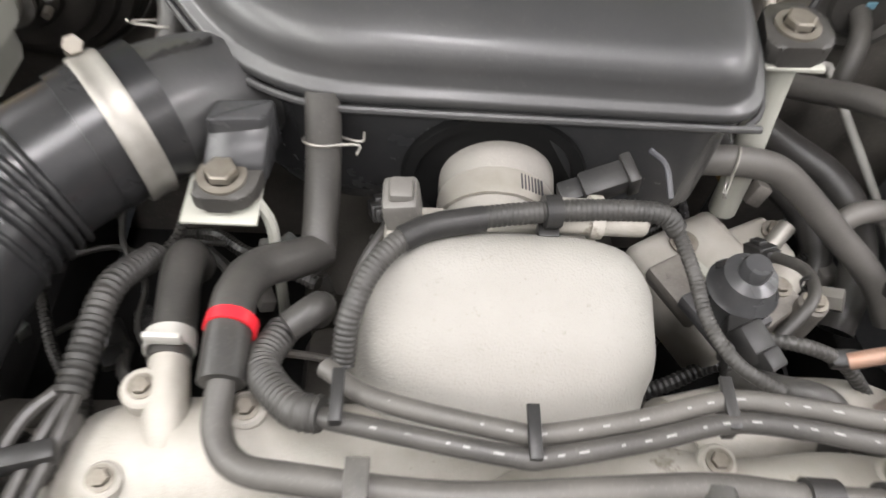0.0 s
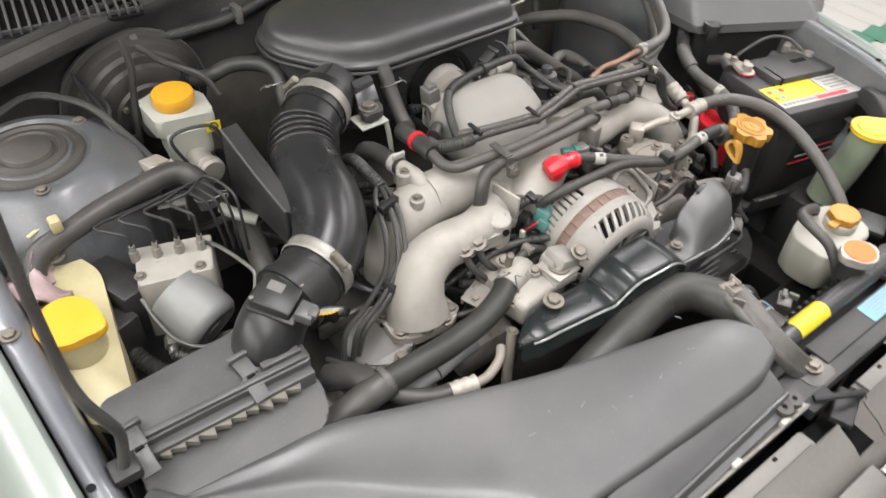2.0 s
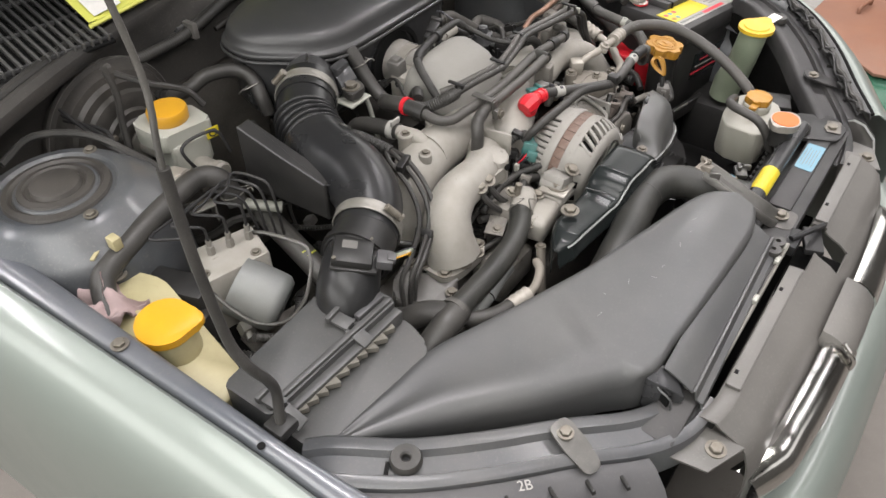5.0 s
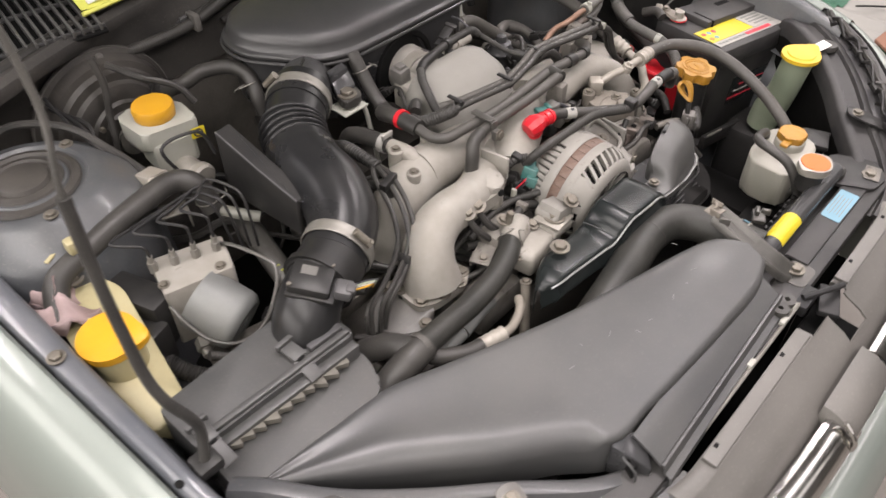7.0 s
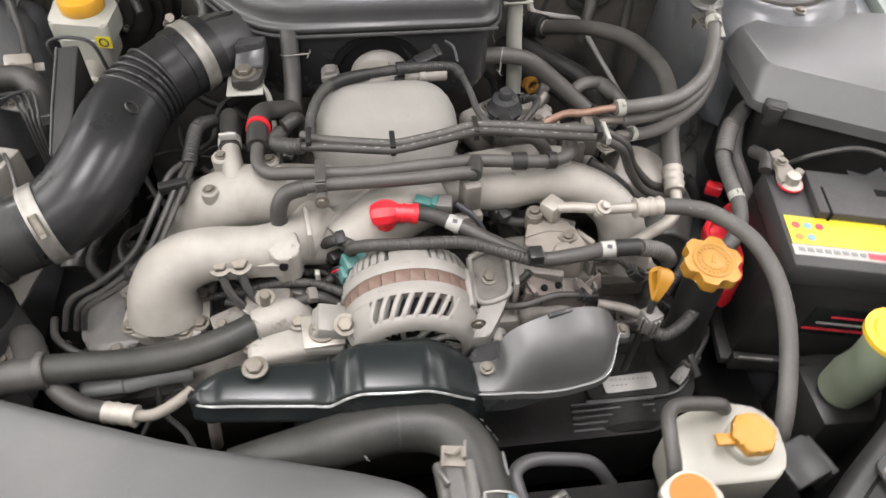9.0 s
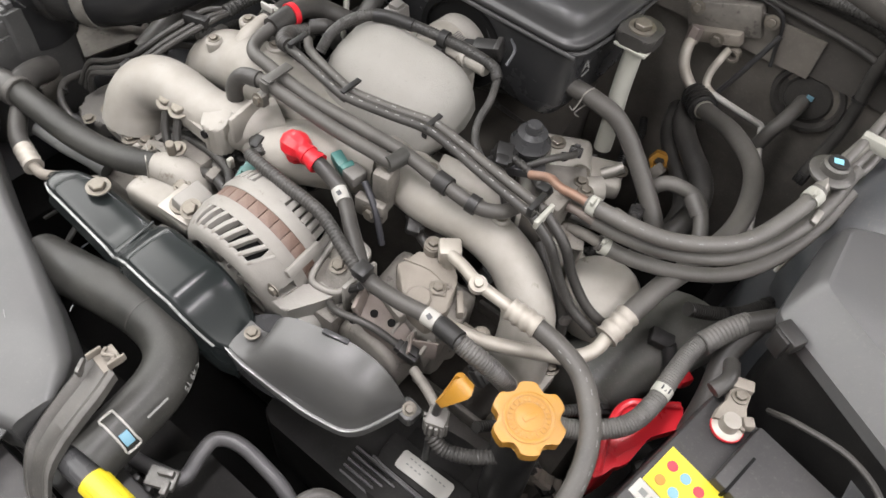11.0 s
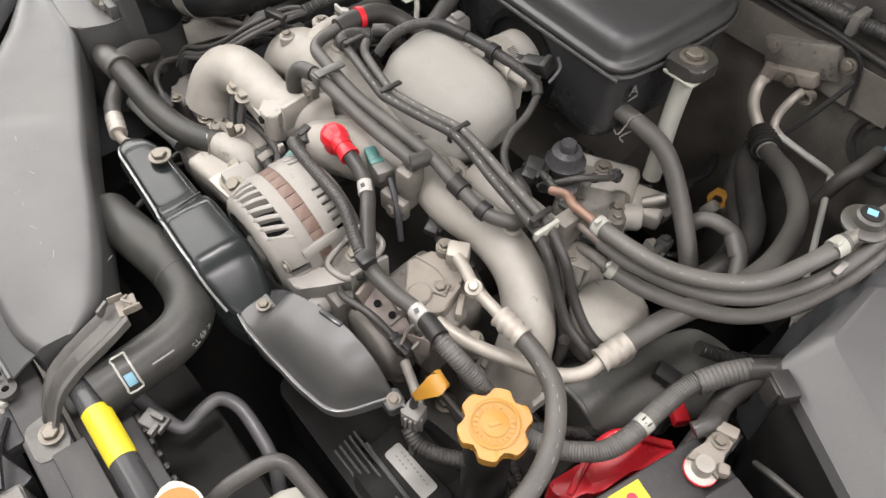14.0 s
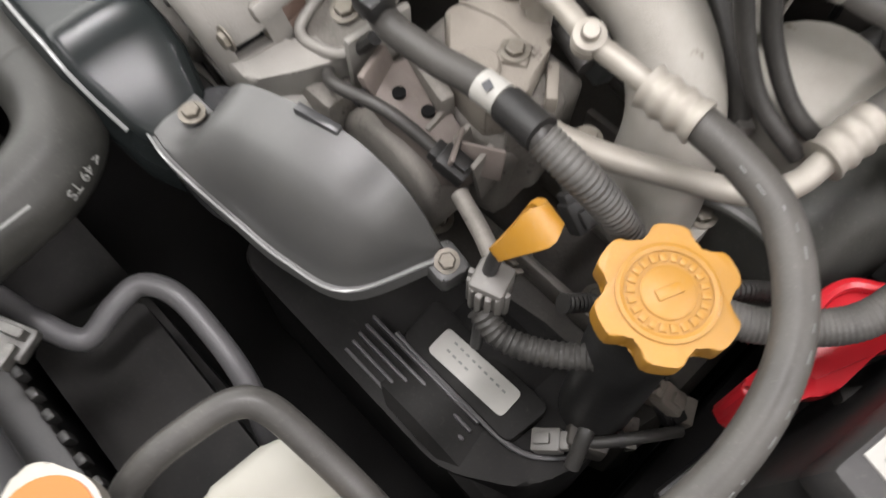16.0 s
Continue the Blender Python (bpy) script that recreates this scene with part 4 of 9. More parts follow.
# ---- on the floor beyond the car ----
def floor_sheet():
    t = thing("corrugated_sheet", (2.6, 0.5, 0.0), "white corrugated sheets with green stripes lying on the floor", "building sheet")

    def wave(x):
        return 0.055 + 0.012 * math.sin((x - 1.5) * 2 * math.pi * 9)

    xs = [1.5 + 2.4 * i / 160 for i in range(161)]
    part("sheet", sheet([[V(x, y, wave(x)) for y in (-0.9, 0.4, 1.6, 2.2)] for x in xs], 0.004), "sheet", t)
    for y, w in ((0.28, 0.10), (0.60, 0.10), (0.98, 0.10), (-0.62, 0.62)):
        part("stripe", sheet([[V(x, y - 0.18 * (x - 2.6) + d, wave(x) + 0.006) for d in (0, w / 2, w)] for x in xs], 0.002), "green", t, "painted green stripe")
    part("batten", box(2.65, 0.65, 0.018, 2.2, 2.9, 0.036, 0.005), "rust", t)
    for k, (x, y) in enumerate(((2.35, 0.42), (2.62, 0.50), (2.45, 0.25))):
        part("wire", tube([(x, y, 0.08), (x + 0.2, y - 0.10 - 0.05 * k, 0.085), (x + 0.45, y - 0.05 + 0.09 * k, 0.08), (x + 0.7, y - 0.25, 0.08)], 0.004, 6, 5), "black", t, "loose black wire")
    return t


floor_sheet()
dr = thing("rusty_plate", (2.4, -0.2, 0.08), "rusty brown cut steel plate on the sheets", "metal plate")
part("plate", prism([(2.21, 0.09), (2.45, 0.07), (3.0, -0.06), (2.95, -0.7), (2.0, -0.62), (1.93, -0.25), (2.03, -0.13)], 0.075, 0.088, 0.003), "rust", dr)
part("handle", tube([(2.40, -0.08, 0.09), (2.41, -0.08, 0.11), (2.50, -0.10, 0.112), (2.51, -0.10, 0.09)], 0.008, 8, 4), "rust", dr)


# ---- air intake: snorkel, filter box, hose, air chamber ----
def snorkel():
    t = thing("intake_snorkel", (-0.3, -0.17, 0.70), "broad dark grey plastic intake snorkel over the radiator support", "air duct")
    far = [(-0.675, -0.022), (-0.60, -0.023), (-0.50, -0.027), (-0.417, -0.055), (-0.33, -0.087), (-0.238, -0.120), (-0.16, -0.143), (-0.096, -0.163), (-0.04, -0.182), (0.005, -0.204), (0.028, -0.24)]
    near = [(-0.679, -0.030), (-0.62, -0.072), (-0.545, -0.130), (-0.474, -0.189), (-0.412, -0.236), (-0.362, -0.279), (-0.30, -0.284), (-0.22, -0.289), (-0.12, -0.293), (-0.03, -0.294), (0.018, -0.282)]
    far = smooth_path([(x, y, 0) for x, y in far], 7)
    near = smooth_path([(x, y, 0) for x, y in near], 7)

    def top(x, y):
        return 0.768 + 0.02 * math.exp(-((x + 0.03) / 0.16) ** 2 - ((y + 0.22) / 0.06) ** 2) + 0.012 * max(0, -x - 0.35) / 0.3

    rows = []
    for k, (f, n) in enumerate(zip(far, near)):
        w = (f - n).length
        d = (f - n).normalized()
        roll = min(0.034 if k < 33 else 0.012, 0.35 * w)
        back = min(0.016, 0.2 * w)
        row = []
        for dz in (-0.075, -0.045):
            row.append(V(n.x, n.y, top(n.x, n.y) + dz))
        for j in range(7):
            a = math.pi / 2 * j / 6
            q = n + d * roll * (1 - math.cos(a))
            row.append(V(q.x, q.y, top(q.x, q.y) - roll * 0.8 * (1 - math.sin(a))))
        for j in range(1, 8):
            q = n.lerp(f, roll / w + (1 - roll / w - back / w) * j / 8)
            row.append(V(q.x, q.y, top(q.x, q.y) - 0.003 * math.sin(math.pi * j / 8) * (k < 30)))
        for j in range(7):
            a = math.pi / 2 * j / 6
            q = f - d * back * (1 - math.sin(a))
            row.append(V(q.x, q.y, top(q.x, q.y) - back * 0.8 * (1 - math.cos(a))))
        row.append(V(f.x, f.y, top(f.x, f.y) - 0.075))
        rows.append(row)
    part("duct", loft(rows), "duct", t, "", 60)
    # stepped mouth flange on the radiator support
    fl = []
    for i in range(21):
        x = -0.342 + 0.349 * i / 20
        dy = -0.014 * (0.007 - x) / 0.349
        fl.append([V(x, dy + yy, zz) for yy, zz in ((-0.274, 0.758), (-0.282, 0.756), (-0.300, 0.748), (-0.3155, 0.7385), (-0.3175, 0.7415), (-0.3205, 0.7415), (-0.3225, 0.737), (-0.3245, 0.728), (-0.333, 0.725), (-0.3345, 0.712))])
    part("mouth_flange", sheet(fl, 0.0025), "duct", t, "", 40)
    for x in (-0.105, -0.2):
        part("arrow_mark", prism([(x - 0.008, -0.283), (x + 0.010, -0.278), (x + 0.005, -0.289)], 0.750, 0.7625, 0.0005), "black", t)
    # dark scoop at the fold
    part("fold_recess", prism(rounded([(-0.372, -0.276), (-0.335, -0.284), (-0.330, -0.300), (-0.352, -0.326)], 0.004, 3), 0.70, lambda x, y: 0.752 + 0.5 * (y + 0.29), 0.002), "satin", t)
    part("open_fold", box(-0.3635, -0.3035, 0.730, 0.005, 0.017, 0.030, 0.001, (0, 0, -28)), "slot", t, "near-black patch for the shade in the folded mouth's open end")
    part("fold_lip", tube([(-0.3585, -0.2925, 0.748), (-0.3665, -0.2935, 0.744), (-0.3695, -0.312, 0.738), (-0.3690, -0.316, 0.716)], 0.0016, 6, 3), "duct", t)
    part("lug", lathe([(0.006, 0), (0.014, 0), (0.014, 0.007), (0.011, 0.009), (0.006, 0.009), (0.006, 0)], 18, pose(-0.263, -0.318, 0.728)), "duct", t, "round mounting lug")
    part("push_clip", lathe([(0, 0.008), (0.006, 0.007), (0.009, 0.003), (0.009, 0)], 16, pose(-0.319, -0.321, 0.716)), "white_tank", t, "white plastic push clip")
    return t


snorkel()


def filter_box():
    t = thing("air_filter_box", (-0.59, 0.05, 0.62), "dark grey plastic air filter box with dried sealant", "air filter")
    part("lower_case", prism(rounded([(-0.702, -0.026), (-0.515, -0.034), (-0.494, -0.022), (-0.478, 0.02), (-0.480, 0.05), (-0.70, 0.05)], 0.012, 4), 0.60, lambda x, y: 0.777 - 0.03 * (x + 0.7), 0.004), "dusty_plastic", t)
    part("upper_case", prism(rounded([(-0.706, 0.048), (-0.60, 0.046), (-0.478, 0.040), (-0.476, 0.13), (-0.53, 0.135), (-0.706, 0.128)], 0.010, 4), 0.60, lambda x, y: 0.801 + 0.006 * (x + 0.6), 0.003), "dusty_plastic", t)
    # two raised bands along the seam
    part("seam_band", prism([(-0.70, 0.052), (-0.482, 0.044), (-0.482, 0.053), (-0.70, 0.061)], 0.79, lambda x, y: 0.8065 + 0.006 * (x + 0.6), 0.002), "dusty_plastic", t)
    part("seam_step", prism([(-0.70, 0.036), (-0.482, 0.028), (-0.482, 0.042), (-0.70, 0.050)], 0.77, 0.7925, 0.002), "dusty_plastic", t)
    random.seed(4)
    # dried sealant squeezed out in teeth along the joint
    teeth = [(-0.676, 0.037)]
    x = -0.676
    while x < -0.505:
        w = random.uniform(0.014, 0.021)
        depth = random.uniform(0.008, 0.015)
        y = 0.036 - 0.035 * (x + 0.676)
        teeth += [(x + 0.1 * w, y - 0.3 * depth), (x + 0.72 * w, y - depth), (x + 0.82 * w, y - 0.75 * depth), (x + 0.86 * w, y - 0.1 * depth)]
        x += w
    teeth.append((x, 0.030))
    part("sealant_bead", prism(teeth[::-1], 0.778, 0.7868, 0.0006), "glue", t, "dried grey sealant squeezed out in teeth", 30)
    for x, y in ((-0.551, 0.056), (-0.69, 0.04)):
        c = part("spring_latch", join(box(x, y + 0.018, 0.808, 0.020, 0.034, 0.005, 0.0015, (4, 0, 4)), box(x, y - 0.012, 0.7985, 0.020, 0.034, 0.005, 0.0015, (24, 0, 4)), box(x, y + 0.030, 0.812, 0.028, 0.007, 0.010, 0.0015, (0, 0, 4))), "dusty_plastic", t, "dark moulded spring latch")
        part("latch_slot", box(x, y + 0.006, 0.8085, 0.010, 0.016, 0.002, 0.0004, (4, 0, 4)), "slot", c)
    part("strap", box(-0.510, 0.060, 0.806, 0.05, 0.010, 0.009, 0.002, (0, 0, -2)), "plastic", t)
    part("strap", box(-0.508, 0.074, 0.805, 0.05, 0.008, 0.008, 0.002, (0, 0, -2)), "plastic", t)
    # elbow on top, towards the flow meter
    part("outlet_elbow", tube([(-0.512, 0.10, 0.73), (-0.512, 0.098, 0.775), (-0.50, 0.105, 0.806), (-0.475, 0.118, 0.822), (-0.452, 0.127, 0.826)], [0.046, 0.045, 0.043, 0.041, 0.04], 24, 5), "shinyrubber", t, "smooth black outlet elbow")
    return t


filter_box()


def flow_meter():
    t = thing("air_flow_meter", (-0.45, 0.13, 0.78), "black air flow meter with a wired plug", "sensor")
    a, b = V(-0.466, 0.122, 0.822), V(-0.418, 0.14, 0.825)
    part("housing", join(rod(a, b, 0.046, 28, 0.002), ring(a + (b - a) * 0.05, a + (b - a) * 0.25, 0.046, 0.004)), "black", t)
    part("sensor_block", box(-0.4825, 0.106, 0.858, 0.048, 0.054, 0.014, 0.004, (10, -4, 35)), "black", t, "square sensor block")
    part("block_rim", box(-0.481, 0.105, 0.850, 0.056, 0.062, 0.006, 0.002, (10, -4, 35)), "black", t)
    part("worn_label", box(-0.479, 0.113, 0.8662, 0.014, 0.020, 0.0006, 0, (10, -4, 35)), "cover", t, "worn pale label")
    for u, v in ((-0.021, 0.022), (0.020, -0.023)):
        q = pose(-0.4825, 0.106, 0.8655, 10, -4, 35) @ V(u, v, 0)
        part("screw", rod(q, q + V(0, 0, 0.002), 0.003, 10), "bolt", t)
    part("plug", join(box(-0.466, 0.066, 0.853, 0.024, 0.022, 0.016, 0.003, (10, -4, 35)), box(-0.461, 0.058, 0.8565, 0.014, 0.012, 0.010, 0.002, (10, -4, 35))), "plastic", t, "grey wired plug")
    for k in range(4):
        part("wire", tube([(-0.458 + 0.003 * k, 0.055 + 0.002 * k, 0.855), (-0.446 + 0.003 * k, 0.046 + 0.002 * k, 0.858), (-0.434 + 0.003 * k, 0.048, 0.852), (-0.428, 0.056, 0.835)], 0.0011, 6, 4), ("gold", "label_white", "green_tank", "ink")[k], t)
    return t


flow_meter()


def intake_hose():
    t = thing("intake_hose", (-0.34, 0.27, 0.80), "glossy black rubber intake hose with a bellows and two steel clamps", "hose")
    path = [V(-0.424, 0.138, 0.824), V(-0.398, 0.152, 0.828), V(-0.366, 0.18, 0.838), V(-0.345, 0.225, 0.848), V(-0.337, 0.272, 0.852), V(-0.33, 0.30, 0.854), V(-0.32, 0.325, 0.857)]
    part("lower_hose", tube(path, [0.047, 0.047, 0.05, 0.052, 0.052, 0.052, 0.05], 28, 6), "shinyrubber", t)
    bel = [V(-0.324, 0.315, 0.856), V(-0.300, 0.358, 0.861), V(-0.264, 0.393, 0.867)]
    part("bellows", tube(bel, 0.047, 32, 8), "shinyrubber", t, "ribbed rubber bellows")
    line = smooth_path(bel, 12)
    for k in range(5):
        i = 2 + 3 * k
        d = (line[i + 1] - line[i - 1]).normalized()
        part("rib", lathe([(0.0465 + 0.0055 * math.sin(a), 0.0034 * math.cos(a)) for a in [math.pi * j / 8 for j in range(9)]], 44, frame_to(line[i], line[i] + d)), "shinyrubber", t, "narrow rubber rib")
    part("upper_cuff", tube([V(-0.268, 0.390, 0.867), V(-0.25, 0.405, 0.869), V(-0.228, 0.423, 0.870)], [0.049, 0.049, 0.049], 28, 4), "shinyrubber", t)
    clamp((-0.415, 0.143, 0.826), (-0.398, 0.151, 0.828), 0.0485, t, screw=(0.4, -0.6, 0.7))
    clamp((-0.256, 0.400, 0.868), (-0.241, 0.412, 0.8695), 0.050, t, screw=(-0.7, 0.3, 0.6))
    part("moulded_mark", join(ring((-0.305, 0.27, 0.894), (-0.303, 0.27, 0.896), 0.008, 0.0012, 20)), "rubber", t)
    return t


intake_hose()


def side_chamber():
    t = thing("resonator_box", (-0.38, 0.32, 0.72), "flat black plastic resonator box beside the intake hose", "air duct")
    outline = [(-0.414, 0.388), (-0.386, 0.390), (-0.380, 0.231), (-0.404, 0.226)]
    part("shell", prism(rounded(outline, 0.003, 3), 0.798, lambda x, y: 0.863 + 0.28 * (y - 0.23), 0.0025), "black", t)
    part("rim", tube([(-0.413, 0.386, 0.908), (-0.4035, 0.2275, 0.863), (-0.381, 0.2325, 0.864)], 0.0016, 6, 2), "plastic", t)
    return t


side_chamber()


def air_chamber():
    t = thing("air_chamber", (0, 0.54, 0.78), "large grained black plastic air chamber behind the throttle", "air duct")
    out = [(-0.164, 0.416), (0.178, 0.413), (0.191, 0.47), (0.197, 0.61), (0.165, 0.662), (-0.15, 0.662), (-0.247, 0.615), (-0.256, 0.54)]
    rim = rounded(out, [0.075, 0.035, 0.03, 0.05, 0.05, 0.06, 0.05, 0.06], 8)

    def lid_z(x, y):
        return 0.900 + 0.05 * (y - 0.42)

    def scaled(inset, dz):
        rows = []
        for x, y in rim:
            d = V(-0.025 - x, 0.54 - y, 0)
            q = V(x, y, 0) + d.normalized() * inset if inset < 0.07 else V(x, y, 0) + d * inset * 2
            rows.append(V(q.x, q.y, lid_z(q.x, q.y) + dz))
        return rows

    lid = loft([scaled(0.002, -0.010), scaled(0.0, -0.008), scaled(0.0, -0.003), scaled(0.002, -0.001), scaled(0.007, 0.0), scaled(0.010, 0.003), scaled(0.012, 0.014), scaled(0.015, 0.021), scaled(0.020, 0.027),
                scaled(0.028, 0.031), scaled(0.045, 0.034), scaled(0.21, 0.0365), scaled(0.28, 0.0378), scaled(0.36, 0.0386), scaled(0.44, 0.039)])
    part("lid", lid, "lid", t, "", 60)
    part("rim_bead", tube([scaled(-0.0015, -0.013)[i] for i in range(0, len(rim), 2)] + [scaled(-0.0015, -0.013)[0]], 0.0028, 8, 3), "lid", t, "rounded clip rim under the lid")
    low = loft([scaled(0.003, -0.012), scaled(0.012, -0.03), scaled(0.014, -0.11), scaled(0.03, -0.14), scaled(0.2, -0.147)])
    part("base", low, "satin", t, "", 50)
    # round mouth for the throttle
    part("mouth", lathe([(0.0, 0.004), (0.058, 0.004), (0.060, 0.0), (0.068, 0.0), (0.07, 0.006), (0.07, 0.02)], 40, frame_to((0.006, 0.419, 0.812), (0.006, 0.50, 0.812))), "slot", t, "near-black disc for the shade inside the throttle opening")
    # inlet stub to the hose
    part("inlet_stub", tube([(-0.236, 0.416, 0.870), (-0.212, 0.436, 0.866), (-0.19, 0.456, 0.860), (-0.15, 0.49, 0.852)], [0.046, 0.045, 0.042, 0.040], 24, 4), "lid", t)
    for k in range(5):
        part("stub_rib", box(-0.222 + 0.006 * k, 0.424 + 0.005 * k, 0.9125 - 0.0012 * k, 0.002, 0.022, 0.006, 0.001, (0, 0, -40)), "black", t)
    # pale moulded letter on the right side
    letter = bpy.data.curves.new("letter", "FONT")
    letter.body, letter.size, letter.extrude, letter.align_x = "A", 0.022, 0.0003, "CENTER"
    letter.materials.append(M["print"])
    under(new("moulded_letter", letter), t).matrix_basis = pose(0.1815, 0.452, 0.848, 90, 0, 80)
    part("letter_bar", box(0.1822, 0.452, 0.843, 0.0006, 0.018, 0.0025, 0), "print", t)
    # front mounting ear
    part("front_bracket", join(prism(rounded([(-0.188, 0.392), (-0.150, 0.396), (-0.146, 0.415), (-0.184, 0.412)], 0.004, 3), 0.852, 0.893, 0.003), prism([(-0.192, 0.376), (-0.152, 0.378), (-0.148, 0.40), (-0.188, 0.398)], 0.850, lambda x, y: 0.866 + 0.9 * (y - 0.376), 0.003)), "satin", t, "black moulded mounting bracket")
    ear = prism(rounded([(-0.200, 0.352), (-0.158, 0.352), (-0.150, 0.395), (-0.185, 0.395)], 0.014, 4), 0.850, 0.864, 0.003)
    part("front_ear", ear, "rubber", t, "rubber cushioned ear")
    bolt((-0.178, 0.371, 0.864), t, (0, 0, 1), 1.8, "large washer head bolt")
    part("right_ear", prism(rounded([(0.192, 0.475), (0.245, 0.478), (0.245, 0.525), (0.2, 0.53)], 0.014, 4), 0.888, 0.906, 0.004), "rubber", t, "rubber cushioned ear")
    bolt((0.219, 0.5, 0.906), t, (0, 0, 1), 1.9, "large washer head bolt")
    return t


air_chamber()


# ---- engine ----
def engine_block():
    t = thing("engine_block", (0, 0.22, 0.31), "oily grey flat engine block with its gearbox behind", "engine")
    part("crankcase", box(0.0, 0.2, 0.48, 0.30, 0.42, 0.26, 0.02), "engine", t)
    part("gearbox", prism(rounded([(-0.16, 0.42), (0.16, 0.42), (0.11, 0.72), (-0.10, 0.72)], 0.04, 4), 0.36, 0.64, 0.02), "engine", t, "oily gearbox bell housing")
    for s in (-1, 1):
        part("cylinder_head", box(s * 0.29, 0.19, 0.49, 0.24, 0.30, 0.20, 0.02, (0, s * 4, 0)), "engine", t, "oily cast cylinder head")
        part("rocker_cover", box(s * 0.395, 0.19, 0.50, 0.08, 0.30, 0.18, 0.025), "engine", t)
        for k in range(4):
            part("fin", box(s * 0.30, 0.08 + 0.07 * k, 0.60, 0.16, 0.008, 0.03, 0.003), "alu_dark", t)
        for k in range(3):
            bolt((s * (0.20 + 0.07 * k), 0.06 + 0.02 * k, 0.595), t, (0, 0, 1), 1.6)
    part("water_outlet", join(tube([(-0.05, 0.05, 0.62), (-0.09, 0.04, 0.66), (-0.13, 0.035, 0.69)], 0.022, 16, 4), box(-0.02, 0.08, 0.62, 0.12, 0.08, 0.06, 0.01)), "alu_dark", t)
    return t


engine_block()


def manifold():
    t = thing("intake_manifold", (0, 0.2, 0.72), "dusty cast aluminium intake manifold with four runners", "engine part")
    # central chamber: a rounded cushion that slopes to the front
    rows = []
    for i in range(13):
        f = i / 12
        y = 0.212 + 0.128 * f
        half = float(np.interp(f, (0, 0.12, 0.3, 0.45, 0.75, 0.93, 1), (0.072, 0.080, 0.092, 0.103, 0.104, 0.097, 0.086)))
        zt = float(np.interp(f, (0, 0.1, 0.4, 0.8, 0.95, 1), (0.805, 0.830, 0.858, 0.874, 0.868, 0.858)))
        zb = 0.752
        cx = 0.006
        ring_ = []
        for k in range(25):
            a = math.pi * k / 24
            c, s = math.cos(a), math.sin(a)
            lift = min(1.0, abs(s) ** 0.5 / 0.5)
            tuck = 0.70 + 0.30 * lift * lift * (3 - 2 * lift)
            ring_.append(V(cx - half * tuck * math.copysign(abs(c) ** 0.5, c), y - 0.012 * max(0, 1 - 2 * s) * (f < 0.3), zb + (zt - zb) * abs(s) ** 0.5))
        rows.append(ring_)
    part("plenum", loft(rows), "plenum", t, "pitted grey aluminium plenum", 60)
    # middle body under the plenum and the left and right collectors
    part("collector", join(
        tube([(-0.185, 0.205, 0.794), (-0.15, 0.205, 0.793), (-0.05, 0.212, 0.778), (0.05, 0.215, 0.77), (0.14, 0.212, 0.77)], [0.040, 0.041, 0.038, 0.038, 0.036], 20, 5),
        tube([(-0.06, 0.12, 0.775), (0.0, 0.155, 0.79), (0.06, 0.19, 0.79)], [0.032, 0.04, 0.04], 18, 4)), "alu", t, "", 60)
    part("front_left_runner", tube([(-0.088, 0.172, 0.778), (-0.105, 0.142, 0.776), (-0.16, 0.12, 0.780), (-0.225, 0.116, 0.785), (-0.265, 0.108, 0.773), (-0.284, 0.096, 0.745), (-0.287, 0.086, 0.712)],
                                  [0.032, 0.033, 0.032, 0.034, 0.037, 0.041, 0.046], 22, 5), "alu", t, "", 60)
    part("rear_left_runner", tube([(-0.13, 0.204, 0.790), (-0.175, 0.205, 0.790), (-0.212, 0.204, 0.783), (-0.238, 0.201, 0.764), (-0.252, 0.197, 0.732), (-0.258, 0.194, 0.69)], [0.039, 0.041, 0.042, 0.043, 0.043, 0.044], 22, 6), "alu", t, "", 60)
    part("right_lobe", tube([(-0.115, 0.138, 0.772), (-0.075, 0.148, 0.764), (-0.04, 0.178, 0.768), (-0.01, 0.205, 0.782)], [0.03, 0.033, 0.031, 0.03], 20, 5), "alu", t, "", 60)
    part("front_right_runner", tube([(0.06, 0.205, 0.79), (0.14, 0.185, 0.797), (0.21, 0.192, 0.797), (0.268, 0.186, 0.785), (0.31, 0.165, 0.755), (0.325, 0.145, 0.71), (0.328, 0.135, 0.68)],
                                   [0.032, 0.03, 0.029, 0.029, 0.031, 0.034, 0.036], 22, 5), "alu", t, "", 60)
    part("rear_right_runner", tube([(0.12, 0.23, 0.775), (0.2, 0.255, 0.765), (0.28, 0.265, 0.74), (0.315, 0.265, 0.69)], [0.034, 0.03, 0.03, 0.034], 20, 5), "alu", t, "", 60)
    for k, (x, y, z, r) in enumerate(((-0.205, 0.235, 0.832, 0.013), (-0.145, 0.225, 0.83, 0.012), (-0.218, 0.185, 0.822, 0.011), (0.13, 0.205, 0.818, 0.012), (0.235, 0.20, 0.82, 0.011))):
        part("boss", rod((x, y, z - 0.03), (x, y, z + 0.006), r, 16, 0.002), "alu", t, "cast bolt boss")
        bolt((x, y, z + 0.006), t, (0, 0, 1), 0.9)
    part("left_flange", prism(rounded([(-0.340, 0.066), (-0.315, 0.050), (-0.250, 0.046), (-0.232, 0.062), (-0.236, 0.125), (-0.335, 0.125)], 0.012, 4), 0.698, 0.713, 0.003), "alu", t, "bolted runner flange")
    part("right_flange", prism(rounded([(0.285, 0.11), (0.37, 0.11), (0.37, 0.17), (0.285, 0.17)], 0.014, 4), 0.665, 0.683, 0.003), "alu", t, "bolted runner flange")
